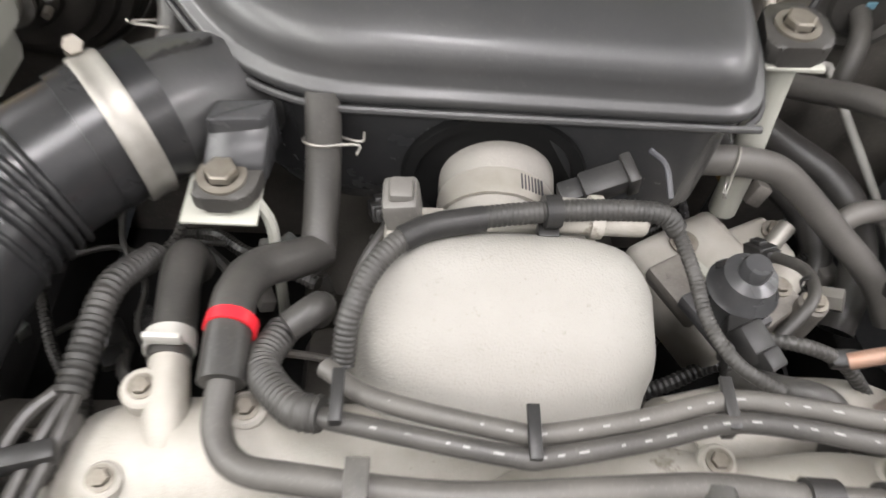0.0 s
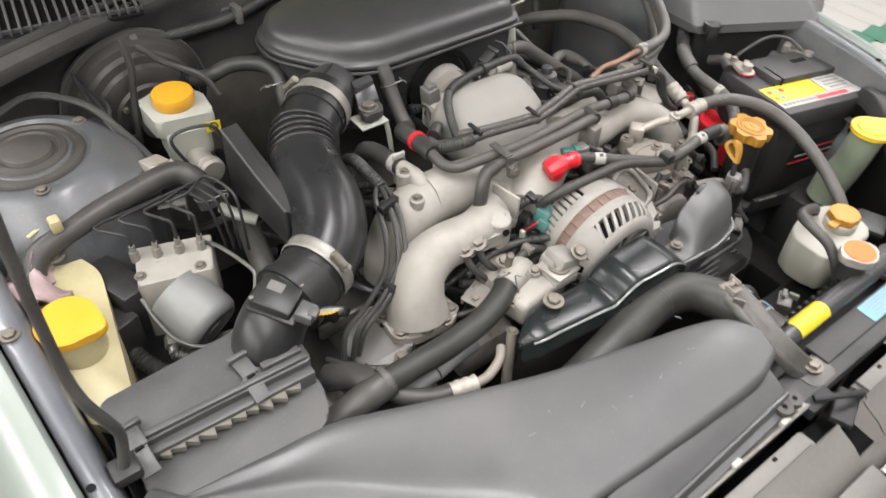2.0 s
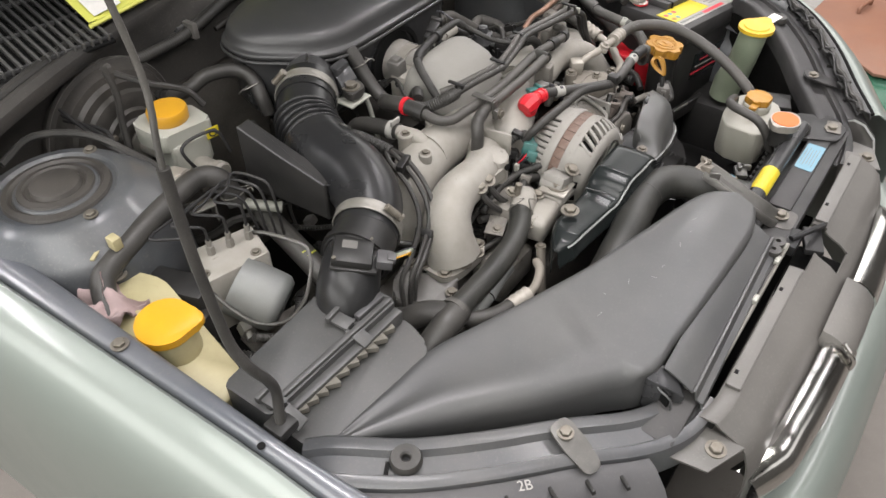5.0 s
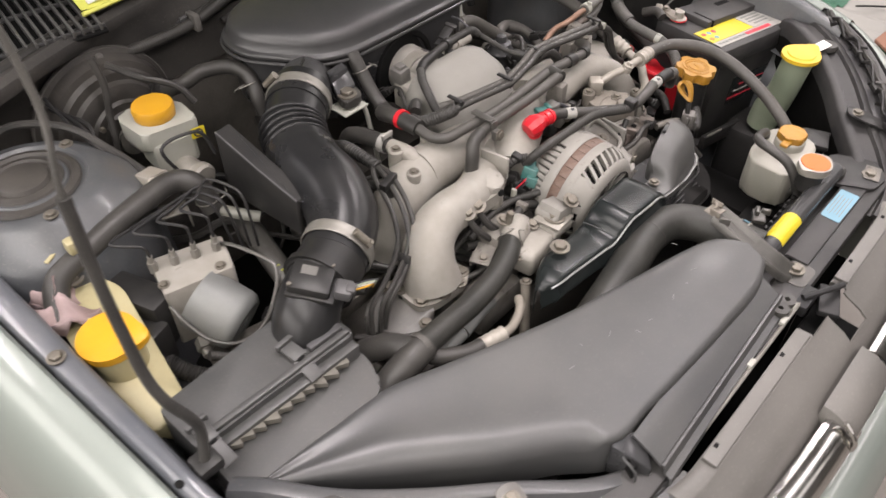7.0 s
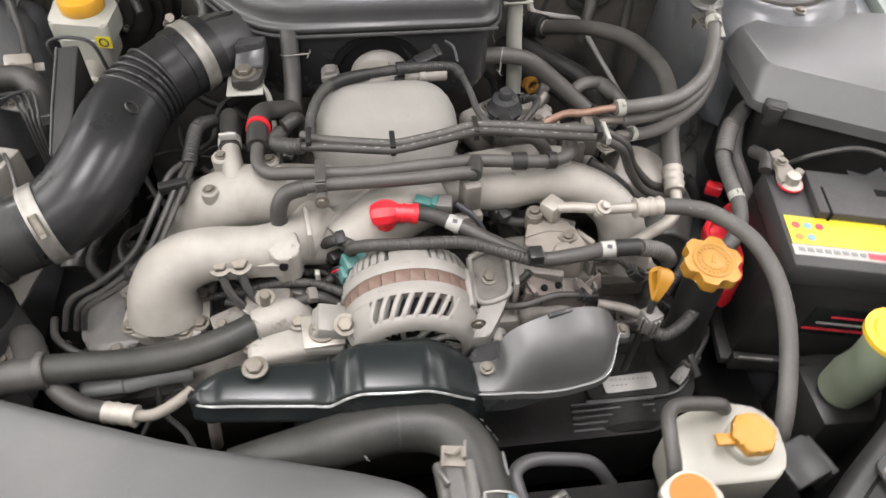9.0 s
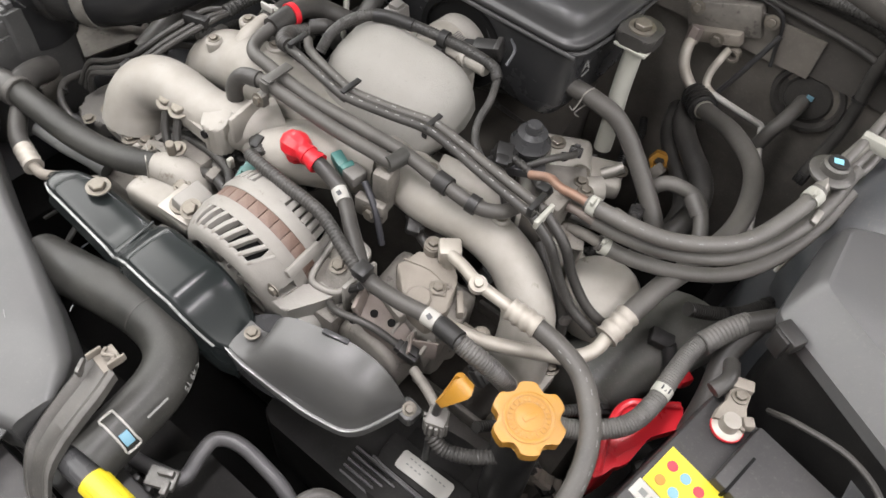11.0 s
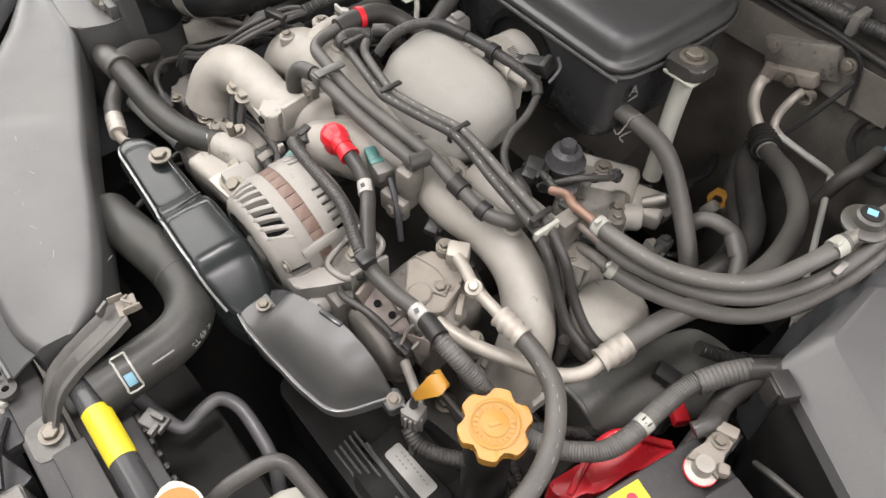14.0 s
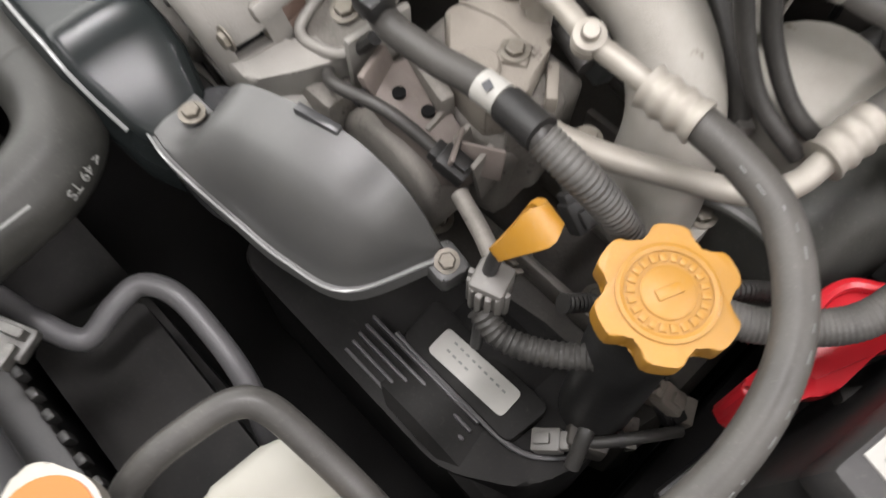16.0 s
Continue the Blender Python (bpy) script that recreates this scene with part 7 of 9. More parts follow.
wire_clip((-0.116, 0.405, 0.866), (0, 0.55, 1), 0.0135, br, (1, 0, 0.3))
part("pipe", tube([(-0.157, 0.236, 0.852), (-0.156, 0.206, 0.848), (-0.142, 0.187, 0.848), (-0.11, 0.18, 0.851), (-0.03, 0.172, 0.853), (0.05, 0.176, 0.854), (0.112, 0.18, 0.853), (0.16, 0.176, 0.852), (0.212, 0.176, 0.848), (0.238, 0.19, 0.846), (0.246, 0.212, 0.842)],
                  0.0084, 14, 5), "hose_mid", br, "dusty painted breather pipe")
p2 = [(-0.134, 0.142, 0.798), (-0.132, 0.143, 0.83), (-0.122, 0.150, 0.846), (-0.09, 0.156, 0.851), (0.02, 0.152, 0.856), (0.088, 0.156, 0.856), (0.108, 0.158, 0.855), (0.112, 0.168, 0.854)]
part("lower_pipe", tube(p2, 0.0084, 14, 5), "hose_mid", br, "dusty lower pipe")
part("hose_end", tube([(-0.134, 0.142, 0.795), (-0.132, 0.1425, 0.828), (-0.121, 0.150, 0.8462), (-0.098, 0.155, 0.8506)], 0.0105, 14, 5), "rubber", br)
part("pipe_joint", tube([(0.108, 0.152, 0.8555), (0.111, 0.162, 0.855), (0.113, 0.178, 0.8545)], 0.0098, 14, 3), "hose_grey", br)
part("pipe_clip", join(box(-0.078, 0.168, 0.8645, 0.013, 0.04, 0.003, 0.001), box(-0.078, 0.1455, 0.854, 0.013, 0.003, 0.022, 0.001), box(-0.078, 0.141, 0.842, 0.012, 0.010, 0.018, 0.002)), "steel_grey", br, "folded pipe clip")
bolt((-0.078, 0.134, 0.845), br, (0, -1, 0.2), 1.0)
part("tape", tube([(0.16, 0.1758, 0.852), (0.178, 0.1755, 0.851)], 0.0115, 14, 2), "black", br)
part("tape", tube([(0.205, 0.1757, 0.849), (0.216, 0.177, 0.8478)], 0.0112, 14, 2), "black", br)

# stub and hose on the left collector
st = thing("vacuum_hose", (-0.2, 0.28, 0.78), "black vacuum hose with a white clip on a cast stub", "hose")
part("cast_stub", tube([(-0.188, 0.195, 0.80), (-0.191, 0.22, 0.825), (-0.196, 0.258, 0.828)], [0.016, 0.014, 0.012], 16, 4), "alu", st, "cast aluminium stub")
part("hose", tube([(-0.196, 0.256, 0.828), (-0.199, 0.29, 0.826), (-0.203, 0.32, 0.822), (-0.206, 0.343, 0.81), (-0.208, 0.356, 0.78)], 0.0135, 14, 5), "rubber", st)
part("white_clip", ring((-0.197, 0.262, 0.8285), (-0.1985, 0.274, 0.828), 0.0138, 0.0016, 22), "label_white", st, "white spring clip")
part("clip_ears", box(-0.197, 0.262, 0.846, 0.022, 0.004, 0.01, 0.001), "label_white", st)

# ignition leads at the left
ig = thing("ignition_leads", (-0.27, 0.2, 0.74), "black ignition leads in a ribbed sleeve", "wiring")
part("sleeve", tube([(-0.232, 0.35, 0.80), (-0.243, 0.31, 0.826), (-0.246, 0.268, 0.830), (-0.247, 0.232, 0.829)], 0.0085, 12, 5, rib=0.005, depth=0.0016), "loom", ig, "ribbed sleeve")
for k, (dx, dy) in enumerate(((0.0, 0.0), (-0.014, 0.008), (0.009, -0.004))):
    part("lead", tube([(-0.247 + dx * 0.5, 0.236, 0.829), (-0.257 + dx, 0.205 + dy, 0.828), (-0.275 + dx, 0.155 + dy, 0.812), (-0.300 + dx, 0.118 + dy, 0.785), (-0.345 + dx, 0.100 + dy, 0.757), (-0.384 + dx, 0.090 + dy, 0.738), (-0.40 + dx, 0.082, 0.70)], 0.0040, 8, 5), "rubber", ig, "black ignition lead")
part("lead_clip", box(-0.262, 0.195, 0.829, 0.036, 0.012, 0.014, 0.002, (0, 0, 15)), "black", ig)
part("lead_clip", box(-0.322, 0.112, 0.772, 0.008, 0.028, 0.012, 0.002, (0, 30, 15)), "black", ig)

# two fuel hoses with white print over the manifold
fh = thing("fuel_hoses", (0.05, 0.2, 0.84), "pair of dusty fuel hoses with white printing", "hose")
h1 = [(-0.13, 0.275, 0.838), (-0.135, 0.245, 0.848), (-0.112, 0.213, 0.866), (-0.07, 0.200, 0.873), (0.0, 0.187, 0.874), (0.02, 0.187, 0.874), (0.07, 0.196, 0.876), (0.118, 0.207, 0.877), (0.16, 0.205, 0.875), (0.2, 0.199, 0.873), (0.276, 0.191, 0.868)]
h2 = [(-0.10, 0.24, 0.86), (-0.07, 0.218, 0.869), (0.0, 0.201, 0.872), (0.02, 0.200, 0.872), (0.07, 0.208, 0.875), (0.118, 0.220, 0.876), (0.16, 0.218, 0.874), (0.21, 0.212, 0.872), (0.28, 0.206, 0.868)]
part("front_hose", tube(h1, 0.0058, 12, 6), "rubber", fh)
part("rear_hose", tube(h2, 0.0058, 12, 6), "hose_mid", fh)
dashes(h1[3:], 0.0058, fh, 0.013, 0.0034, (0, -0.3, 1), "print", 0.0011)
dashes(h2[1:], 0.0058, fh, 0.016, 0.0034, (0, -0.3, 1), "print", 0.0011)
part("ribbed_sleeve", tube([(-0.13, 0.275, 0.836), (-0.137, 0.245, 0.847), (-0.115, 0.214, 0.865), (-0.098, 0.208, 0.87)], 0.0095, 12, 5, rib=0.004, depth=0.0012), "loom", fh, "ribbed sleeve end")
part("back_hose", tube([(-0.113, 0.302, 0.81), (-0.108, 0.285, 0.85), (-0.125, 0.27, 0.85)], 0.0095, 12, 5), "rubber", fh)
for x, y in ((0.012, 0.195), (0.118, 0.214), (0.272, 0.198), (-0.09, 0.212)):
    part("hose_clip", join(box(x, y + 0.003, 0.8805, 0.007, 0.03, 0.0035, 0.001), box(x, y - 0.0105, 0.873, 0.007, 0.003, 0.014, 0.001), box(x, y + 0.003, 0.873, 0.006, 0.003, 0.012, 0.001)), "black", fh, "black hose clip")
part("lower_lead", tube([(0.276, 0.191, 0.868), (0.305, 0.185, 0.85), (0.325, 0.185, 0.81), (0.35, 0.185, 0.775), (0.385, 0.19, 0.75)], 0.006, 10, 5), "rubber", fh)
part("lower_lead", tube([(0.28, 0.206, 0.868), (0.315, 0.20, 0.845), (0.335, 0.20, 0.805), (0.365, 0.2, 0.77), (0.40, 0.21, 0.745)], 0.006, 10, 5), "rubber", fh)
part("end_clip", box(0.284, 0.199, 0.868, 0.006, 0.034, 0.012, 0.002), "grey_tank", fh)

# battery cable with the red boot
bc = thing("alternator_cable", (0.12, 0.08, 0.80), "thick black alternator cable with a red rubber boot", "wiring")
cab = [(0.0, 0.12, 0.828), (0.03, 0.118, 0.832), (0.075, 0.112, 0.818), (0.125, 0.078, 0.812), (0.17, 0.049, 0.811), (0.215, 0.046, 0.815), (0.256, 0.051, 0.817), (0.30, 0.048, 0.816), (0.325, 0.054, 0.80), (0.345, 0.063, 0.775)]
part("cable", tube(cab, 0.0092, 14, 6), "rubber", bc)
part("corrugated_end", tube([(0.296, 0.047, 0.819), (0.318, 0.05, 0.81), (0.338, 0.058, 0.79), (0.352, 0.066, 0.765)], 0.0098, 14, 6, rib=0.0034, depth=0.0008), "loom_dusty", bc)
boot = join(tube([(-0.019, 0.1245, 0.824), (-0.0165, 0.1242, 0.825), (-0.010, 0.123, 0.828), (0.0, 0.1215, 0.8305), (0.008, 0.1205, 0.832), (0.013, 0.12, 0.8325)], [0.009, 0.0145, 0.0172, 0.0175, 0.0145, 0.0105], 10, 2),
            tube([(0.006, 0.12, 0.832), (0.020, 0.119, 0.8315), (0.034, 0.118, 0.8298)], [0.0118, 0.0112, 0.0118], 18, 4), tube([(-0.004, 0.122, 0.828), (-0.004, 0.121, 0.818), (-0.004, 0.1205, 0.811)], [0.015, 0.0145, 0.012], 10, 2),
            ring((0.017, 0.1192, 0.8317), (0.0195, 0.119, 0.8315), 0.0112, 0.0016, 18), ring((0.029, 0.1184, 0.8305), (0.035, 0.118, 0.8297), 0.0116, 0.0012, 18))
part("boot", boot, "red", bc, "bright red rubber terminal boot", 30)
for a, b in (((0.072, 0.1125, 0.8185), (0.087, 0.104, 0.8165)), ((0.249, 0.0505, 0.8168), (0.265, 0.0508, 0.8175))):
    band = part("paper_band", tube([a, b], 0.0098, 16, 2), "label_white", bc, "white marker band")
    mid = (Vector(a) + Vector(b)) / 2
    part("text_bar", box(mid.x, mid.y - 0.004, mid.z + 0.0094, 0.006, 0.005, 0.0006, 0, (20, 0, -20)), "ink", band)
part("tape", tube([(0.268, 0.0505, 0.8178), (0.295, 0.0476, 0.8205)], 0.0108, 14, 2), "black", bc)
part("cable_clip", box(0.168, 0.046, 0.822, 0.018, 0.02, 0.014, 0.003), "black", bc)
ah = thing("alternator_loom", (0.03, 0.08, 0.79), "thin black loom across the alternator", "wiring")
part("loom", tube([(-0.05, 0.10, 0.79), (-0.045, 0.086, 0.812), (-0.025, 0.078, 0.824), (0.018, 0.074, 0.826), (0.085, 0.07, 0.826), (0.13, 0.056, 0.82), (0.165, 0.046, 0.812)], 0.0072, 12, 6, rib=0.0045, depth=0.0008), "loom", ah)
part("blue_plug", join(box(0.044, 0.143, 0.822, 0.022, 0.014, 0.013, 0.002, (0, 8, -20)), box(0.058, 0.14, 0.822, 0.008, 0.017, 0.016, 0.002, (0, 8, -20))), "teal", ah, "blue green wire plug")
part("brown_plug", box(0.07, 0.140, 0.820, 0.022, 0.022, 0.016, 0.003, (0, 0, -10)), "cover", ah)
part("wire", tube([(0.085, 0.14, 0.82), (0.11, 0.13, 0.80), (0.13, 0.12, 0.76)], 0.004, 8, 4), "ink", ah)
part("left_cable", tube([(-0.06, 0.06, 0.76), (-0.10, 0.085, 0.752), (-0.15, 0.09, 0.75), (-0.2, 0.085, 0.74)], 0.0055, 10, 5, rib=0.004, depth=0.0008), "loom", ah)
part("small_clip", box(-0.092, 0.088, 0.762, 0.006, 0.008, 0.016, 0.001), "grey_tank", ah)

# cast bracket with two bolts on the front runner, sensor lead
rb = thing("runner_sensor", (-0.16, 0.1, 0.76), "brass bolted sensor on the front runner", "sensor")
part("bracket", prism(rounded([(-0.235, 0.092), (-0.125, 0.086), (-0.12, 0.118), (-0.235, 0.125)], 0.01, 4), 0.768, 0.789, 0.003), "alu", rb, "flat cast bracket")
part("boss", join(prism(rounded([(-0.150, 0.118), (-0.146, 0.092), (-0.128, 0.084), (-0.108, 0.095), (-0.112, 0.125)], 0.008, 3), 0.755, lambda x, y: 0.803 + 0.3 * (y - 0.1), 0.004), box(-0.098, 0.125, 0.805, 0.006, 0.05, 0.04, 0.002, (0, 0, 8))), "alu", rb)
part("boss_hole", rod((-0.130, 0.0865, 0.788), (-0.1302, 0.083, 0.7885), 0.0055, 14), "slot", rb)
for x in (-0.205, -0.182):
    bolt((x, 0.092, 0.792), rb, (0, -0.3, 1), 1.7)
    part("lead", tube([(x, 0.086, 0.782), (x + 0.008, 0.072, 0.76), (x + 0.03, 0.06, 0.735), (x + 0.05, 0.065, 0.72)], 0.0055, 8, 4), "rubber", rb)

# coolant hose at the front left, pump fitting
ch = thing("coolant_hose", (-0.32, 0.0, 0.7), "thick black coolant hose with spring clips", "hose")
part("hose", tube([(-0.165, 0.036, 0.745), (-0.195, 0.018, 0.745), (-0.24, 0.004, 0.743), (-0.30, -0.003, 0.742), (-0.36, -0.004, 0.743), (-0.405, -0.005, 0.745)], 0.0175, 18, 6), "hose_grey", ch)
part("tee", join(tube([(-0.40, -0.006, 0.745), (-0.435, -0.008, 0.742), (-0.48, -0.004, 0.72)], 0.0205, 18, 4), tube([(-0.415, -0.004, 0.745), (-0.43, 0.03, 0.74), (-0.45, 0.06, 0.72)], 0.018, 16, 4)), "rubber", ch)
part("clip_ring", ring((-0.402, -0.005, 0.745), (-0.41, -0.005, 0.745), 0.0205, 0.001, 22), "hose_mid", ch)
wire_clip((-0.172, 0.031, 0.745), (1, 0.55, 0), 0.0195, ch, (0, -0.3, 1))
part("drain_pipe", tube([(-0.405, 0.0, 0.735), (-0.392, -0.022, 0.725), (-0.36, -0.045, 0.722), (-0.332, -0.054, 0.722)], 0.012, 14, 5), "rubber", ch, "curved lower hose")
part("crimp_sleeve", tube([(-0.336, -0.053, 0.722), (-0.30, -0.062, 0.722)], 0.0118, 16, 2, rib=0.012, depth=0.0012), "pipe", ch, "dull crimped sleeve")
part("metal_pipe", tube([(-0.302, -0.062, 0.722), (-0.28, -0.063, 0.724), (-0.255, -0.055, 0.732), (-0.24, -0.04, 0.73)], 0.0068, 12, 4), "casting", ch, "bent dull metal pipe")
part("sensor_plug", join(rod((-0.375, -0.012, 0.705), (-0.325, -0.008, 0.705), 0.011, 12, 0.002), tube([(-0.325, -0.008, 0.705), (-0.28, 0.0, 0.705), (-0.25, 0.004, 0.70)], 0.012, 12, 4)), "motor", ch)

wp = thing("water_pump_fitting", (-0.12, 0.02, 0.68), "dusty cast water outlet with bolts", "engine part")
part("casting", join(tube([(-0.17, 0.032, 0.745), (-0.145, 0.042, 0.745), (-0.125, 0.05, 0.73), (-0.115, 0.05, 0.68)], [0.018, 0.021, 0.024, 0.028], 18, 5), box(-0.13, 0.015, 0.722, 0.10, 0.05, 0.04, 0.008, (0, 0, 8)), box(-0.088, 0.012, 0.738, 0.046, 0.044, 0.014, 0.003, (0, 6, 0))), "alu", wp, "", 50)
for p, s in (((-0.155, 0.058, 0.765), 1.3), ((-0.118, 0.03, 0.748), 1.2), ((-0.084, 0.012, 0.747), 1.7), ((-0.175, 0.012, 0.735), 1.3)):
    bolt(p, wp, (0, -0.2, 1), s)
part("side_case", join(box(-0.155, 0.06, 0.70, 0.06, 0.06, 0.10, 0.01), box(-0.22, 0.03, 0.66, 0.10, 0.06, 0.06, 0.01)), "alu_dark", wp)
part("dip_tube", tube([(-0.232, -0.055, 0.62), (-0.226, -0.045, 0.68), (-0.212, -0.031, 0.734)], 0.0075, 12, 4), "casting", wp)
bolt((-0.212, -0.031, 0.735), wp, (0.2, 0.2, 1), 1.0)

# coil bracket beside the left runner
kb = thing("coil_bracket", (-0.36, 0.08, 0.62), "folded grey steel bracket beside the runner", "bracket")
part("plate", prism(rounded([(-0.402, 0.118), (-0.395, 0.070), (-0.372, 0.040), (-0.325, 0.046), (-0.306, 0.064), (-0.318, 0.100), (-0.338, 0.134), (-0.365, 0.140)], 0.016, 4), 0.63, lambda x, y: 0.708 - 0.9 * max(0.0, -0.36 - x) ** 1.2 - 0.6 * max(0.0, 0.06 - y), 0.007), "cover", kb, "", 55)
part("hole", rod((-0.337, 0.102, 0.7065), (-0.337, 0.102, 0.7085), 0.0042, 12), "slot", kb)
bolt((-0.338, 0.128, 0.71), kb, (0, 0, 1), 1.3)
bolt((-0.345, 0.045, 0.70), kb, (0, 0, 1), 1.1)

# dipstick and its tube, cam sensor plugs
ds = thing("oil_dipstick", (0.315, 0.02, 0.70), "amber plastic loop handled oil dipstick", "dipstick")
up = V(0.014, 0.031, 0.027).normalized()
side = V(0.92, 0.10, -0.36).normalized()
side = (side - up * side.dot(up)).normalized()
front = side.cross(up).normalized()
strap = []
for k in range(25):
    a = 2 * math.pi * k / 24
    f = 0.5 - 0.5 * math.cos(a)
    mid = V(0.311, 0.0, 0.773) + up * 0.042 * f + front * 0.0145 * math.sin(a) * (0.35 + 0.65 * f)
    half = (0.0045 + 0.0072 * min(1.0, f * 1.25) ** 1.5) * (1 - 0.4 * max(0.0, (f - 0.75) / 0.25) ** 2)
    strap.append([mid - side * half, mid - side * half * 0.4, mid + side * half * 0.4, mid + side * half])
part("handle", sheet(strap, 0.0055), "amber", ds, "amber bent strap handle", 50)
part("stick", tube([(0.311, 0.004, 0.772), (0.309, 0.0, 0.74), (0.305, 0.0, 0.62)], 0.0045, 10, 4), "black_metal", ds)
plug = part("plug", box(0.313, -0.001, 0.736, 0.022, 0.022, 0.03, 0.003, (0, 0, 20)), "cover", ds, "grey brown ribbed plug")
for a in range(200, 360, 26):
    part("plug_rib", box(0.313 + 0.0125 * math.cos(radians(a)), -0.001 + 0.0125 * math.sin(radians(a)), 0.734, 0.004, 0.004, 0.026, 0.001, (0, 0, a)), "cover", plug)
cp = thing("cam_sensor_loom", (0.35, 0.0, 0.66), "short ribbed loom and plugs beside the timing cover", "wiring")
part("loom", tube([(0.315, -0.012, 0.725), (0.335, -0.012, 0.715), (0.36, 0.0, 0.715), (0.385, 0.02, 0.72)], 0.0075, 12, 5, rib=0.0045, depth=0.0013), "loom", cp)
part("sensor_plug", join(box(0.421, 0.078, 0.585, 0.034, 0.018, 0.02, 0.003, (0, 10, 25)), box(0.440, 0.086, 0.577, 0.014, 0.022, 0.014, 0.002, (0, 10, 25)), rod((0.40, 0.066, 0.572), (0.385, 0.055, 0.568), 0.009, 10, 0.002)), "casting", cp, "pale wired sensor plug")
part("sensor_lead", tube([(0.405, 0.07, 0.575), (0.395, 0.045, 0.60), (0.40, 0.015, 0.62), (0.41, -0.01, 0.60)], 0.006, 10, 5), "rubber", cp)
part("sensor_block", join(box(0.40, 0.02, 0.60, 0.03, 0.04, 0.03, 0.004, (0, 0, 30)), box(0.385, 0.06, 0.61, 0.028, 0.02, 0.05, 0.004, (10, 0, 15))), "engine", cp)
part("neck", rod((0.392, 0.034, 0.60), (0.389, 0.036, 0.78), 0.026, 22, 0.002), "black", cp, "oil filler neck")

# ---- air conditioning lines at the right ----
ac = thing("compressor", (0.2, 0.1, 0.66), "dusty cast compressor with hose fittings", "engine part")
part("body", join(box(0.20, 0.105, 0.70, 0.11, 0.09, 0.09, 0.012, (0, 4, 6)), rod((0.19, 0.02, 0.69), (0.19, 0.06, 0.69), 0.05, 28, 0.005)), "alu_dark", ac, "", 50)
part("head", prism(rounded([(0.168, 0.100), (0.180, 0.134), (0.197, 0.150), (0.218, 0.142), (0.236, 0.128), (0.252, 0.088), (0.238, 0.068), (0.206, 0.070)], 0.005, 2), 0.70, lambda x, y: 0.779 + 0.05 * (y - 0.1), 0.004), "casting", ac, "dusty cast head", 40)
part("side_block", prism(rounded([(0.238, 0.120), (0.262, 0.118), (0.268, 0.088), (0.254, 0.070), (0.246, 0.078)], 0.004, 2), 0.69, lambda x, y: 0.763 - 0.3 * (x - 0.25), 0.003), "alu_dark", ac)
part("fin", box(0.252, 0.112, 0.752, 0.03, 0.008, 0.04, 0.002, (0, 0, -50)), "casting", ac)
part("round_pad", rod((0.217, 0.082, 0.765), (0.217, 0.0815, 0.7825), 0.0145, 22, 0.002), "casting", ac)
part("bolt_pad", box(0.226, 0.104, 0.776, 0.02, 0.018, 0.012, 0.002, (0, 0, 30)), "casting", ac)
part("bolt_boss", rod((0.189, 0.141, 0.765), (0.189, 0.141, 0.793), 0.011, 18, 0.002), "casting", ac)
part("bolt_boss", join(rod((0.292, 0.10, 0.73), (0.292, 0.10, 0.762), 0.0105, 16, 0.003), box(0.276, 0.10, 0.74, 0.03, 0.02, 0.014, 0.003)), "casting", ac)
part("step_line", tube([(0.172, 0.110, 0.7805), (0.205, 0.118, 0.7805), (0.236, 0.112, 0.7795)], 0.0016, 6, 3), "casting", ac)
part("side_wall", box(0.19, 0.066, 0.735, 0.05, 0.012, 0.06, 0.004, (0, 0, -14)), "alu_dark", ac)
for k in range(6):
    part("rib", box(0.152 + 0.02 * k, 0.056, 0.728, 0.004, 0.02, 0.05, 0.001, (12, 0, 6)), "alu_dark", ac)
part("wire_plug", join(box(0.14, 0.06, 0.752, 0.02, 0.024, 0.02, 0.003, (0, 10, 20)), tube([(0.14, 0.055, 0.755), (0.15, 0.045, 0.77), (0.165, 0.046, 0.79)], 0.005, 8, 4)), "black", ac, "black wire plug")
for p, size in (((0.189, 0.141, 0.793), 1.1), ((0.226, 0.104, 0.782), 1.05), ((0.292, 0.10, 0.762), 1.05)):
    bolt(p, ac, (0, 0, 1), size)
part("ear_bracket", join(prism(rounded([(0.158, 0.036), (0.188, 0.028), (0.240, 0.036), (0.252, 0.056), (0.214, 0.062), (0.172, 0.072)], 0.006, 3), 0.715, lambda x, y: 0.764 - 0.28 * (x - 0.16), 0.003), box(0.168, 0.042, 0.765, 0.006, 0.03, 0.02, 0.002, (0, -20, 20)), box(0.236, 0.042, 0.748, 0.003, 0.026, 0.022, 0.001, (0, 20, 30)), box(0.252, 0.052, 0.745, 0.028, 0.003, 0.024, 0.001, (-15, 0, 30))), "brown_steel", ac, "brown stained steel bracket", 40)
for x, y, z in ((0.186, 0.044, 0.757), (0.206, 0.05, 0.7515)):
    part("bracket_hole", rod((x, y, z), (x, y, z + 0.003), 0.0045, 12), "slot", ac)
part("port", join(box(0.211, 0.142, 0.798, 0.026, 0.024, 0.022, 0.004, (0, 0, 40)), rod((0.214, 0.139, 0.77), (0.214, 0.139, 0.80), 0.009, 14, 0.002)), "pipe", ac, "cream hose port")
part("small_tube", tube([(0.255, 0.03, 0.735), (0.285, 0.02, 0.735), (0.305, 0.012, 0.73)], 0.006, 10, 4), "alu_dark", ac)
part("bracket", box(0.13, 0.04, 0.70, 0.045, 0.06, 0.08, 0.008), "alu_dark", ac)
al = thing("air_conditioning_hose", (0.4, 0.05, 0.75), "dusty grey air conditioning hose with crimped metal ends", "hose")
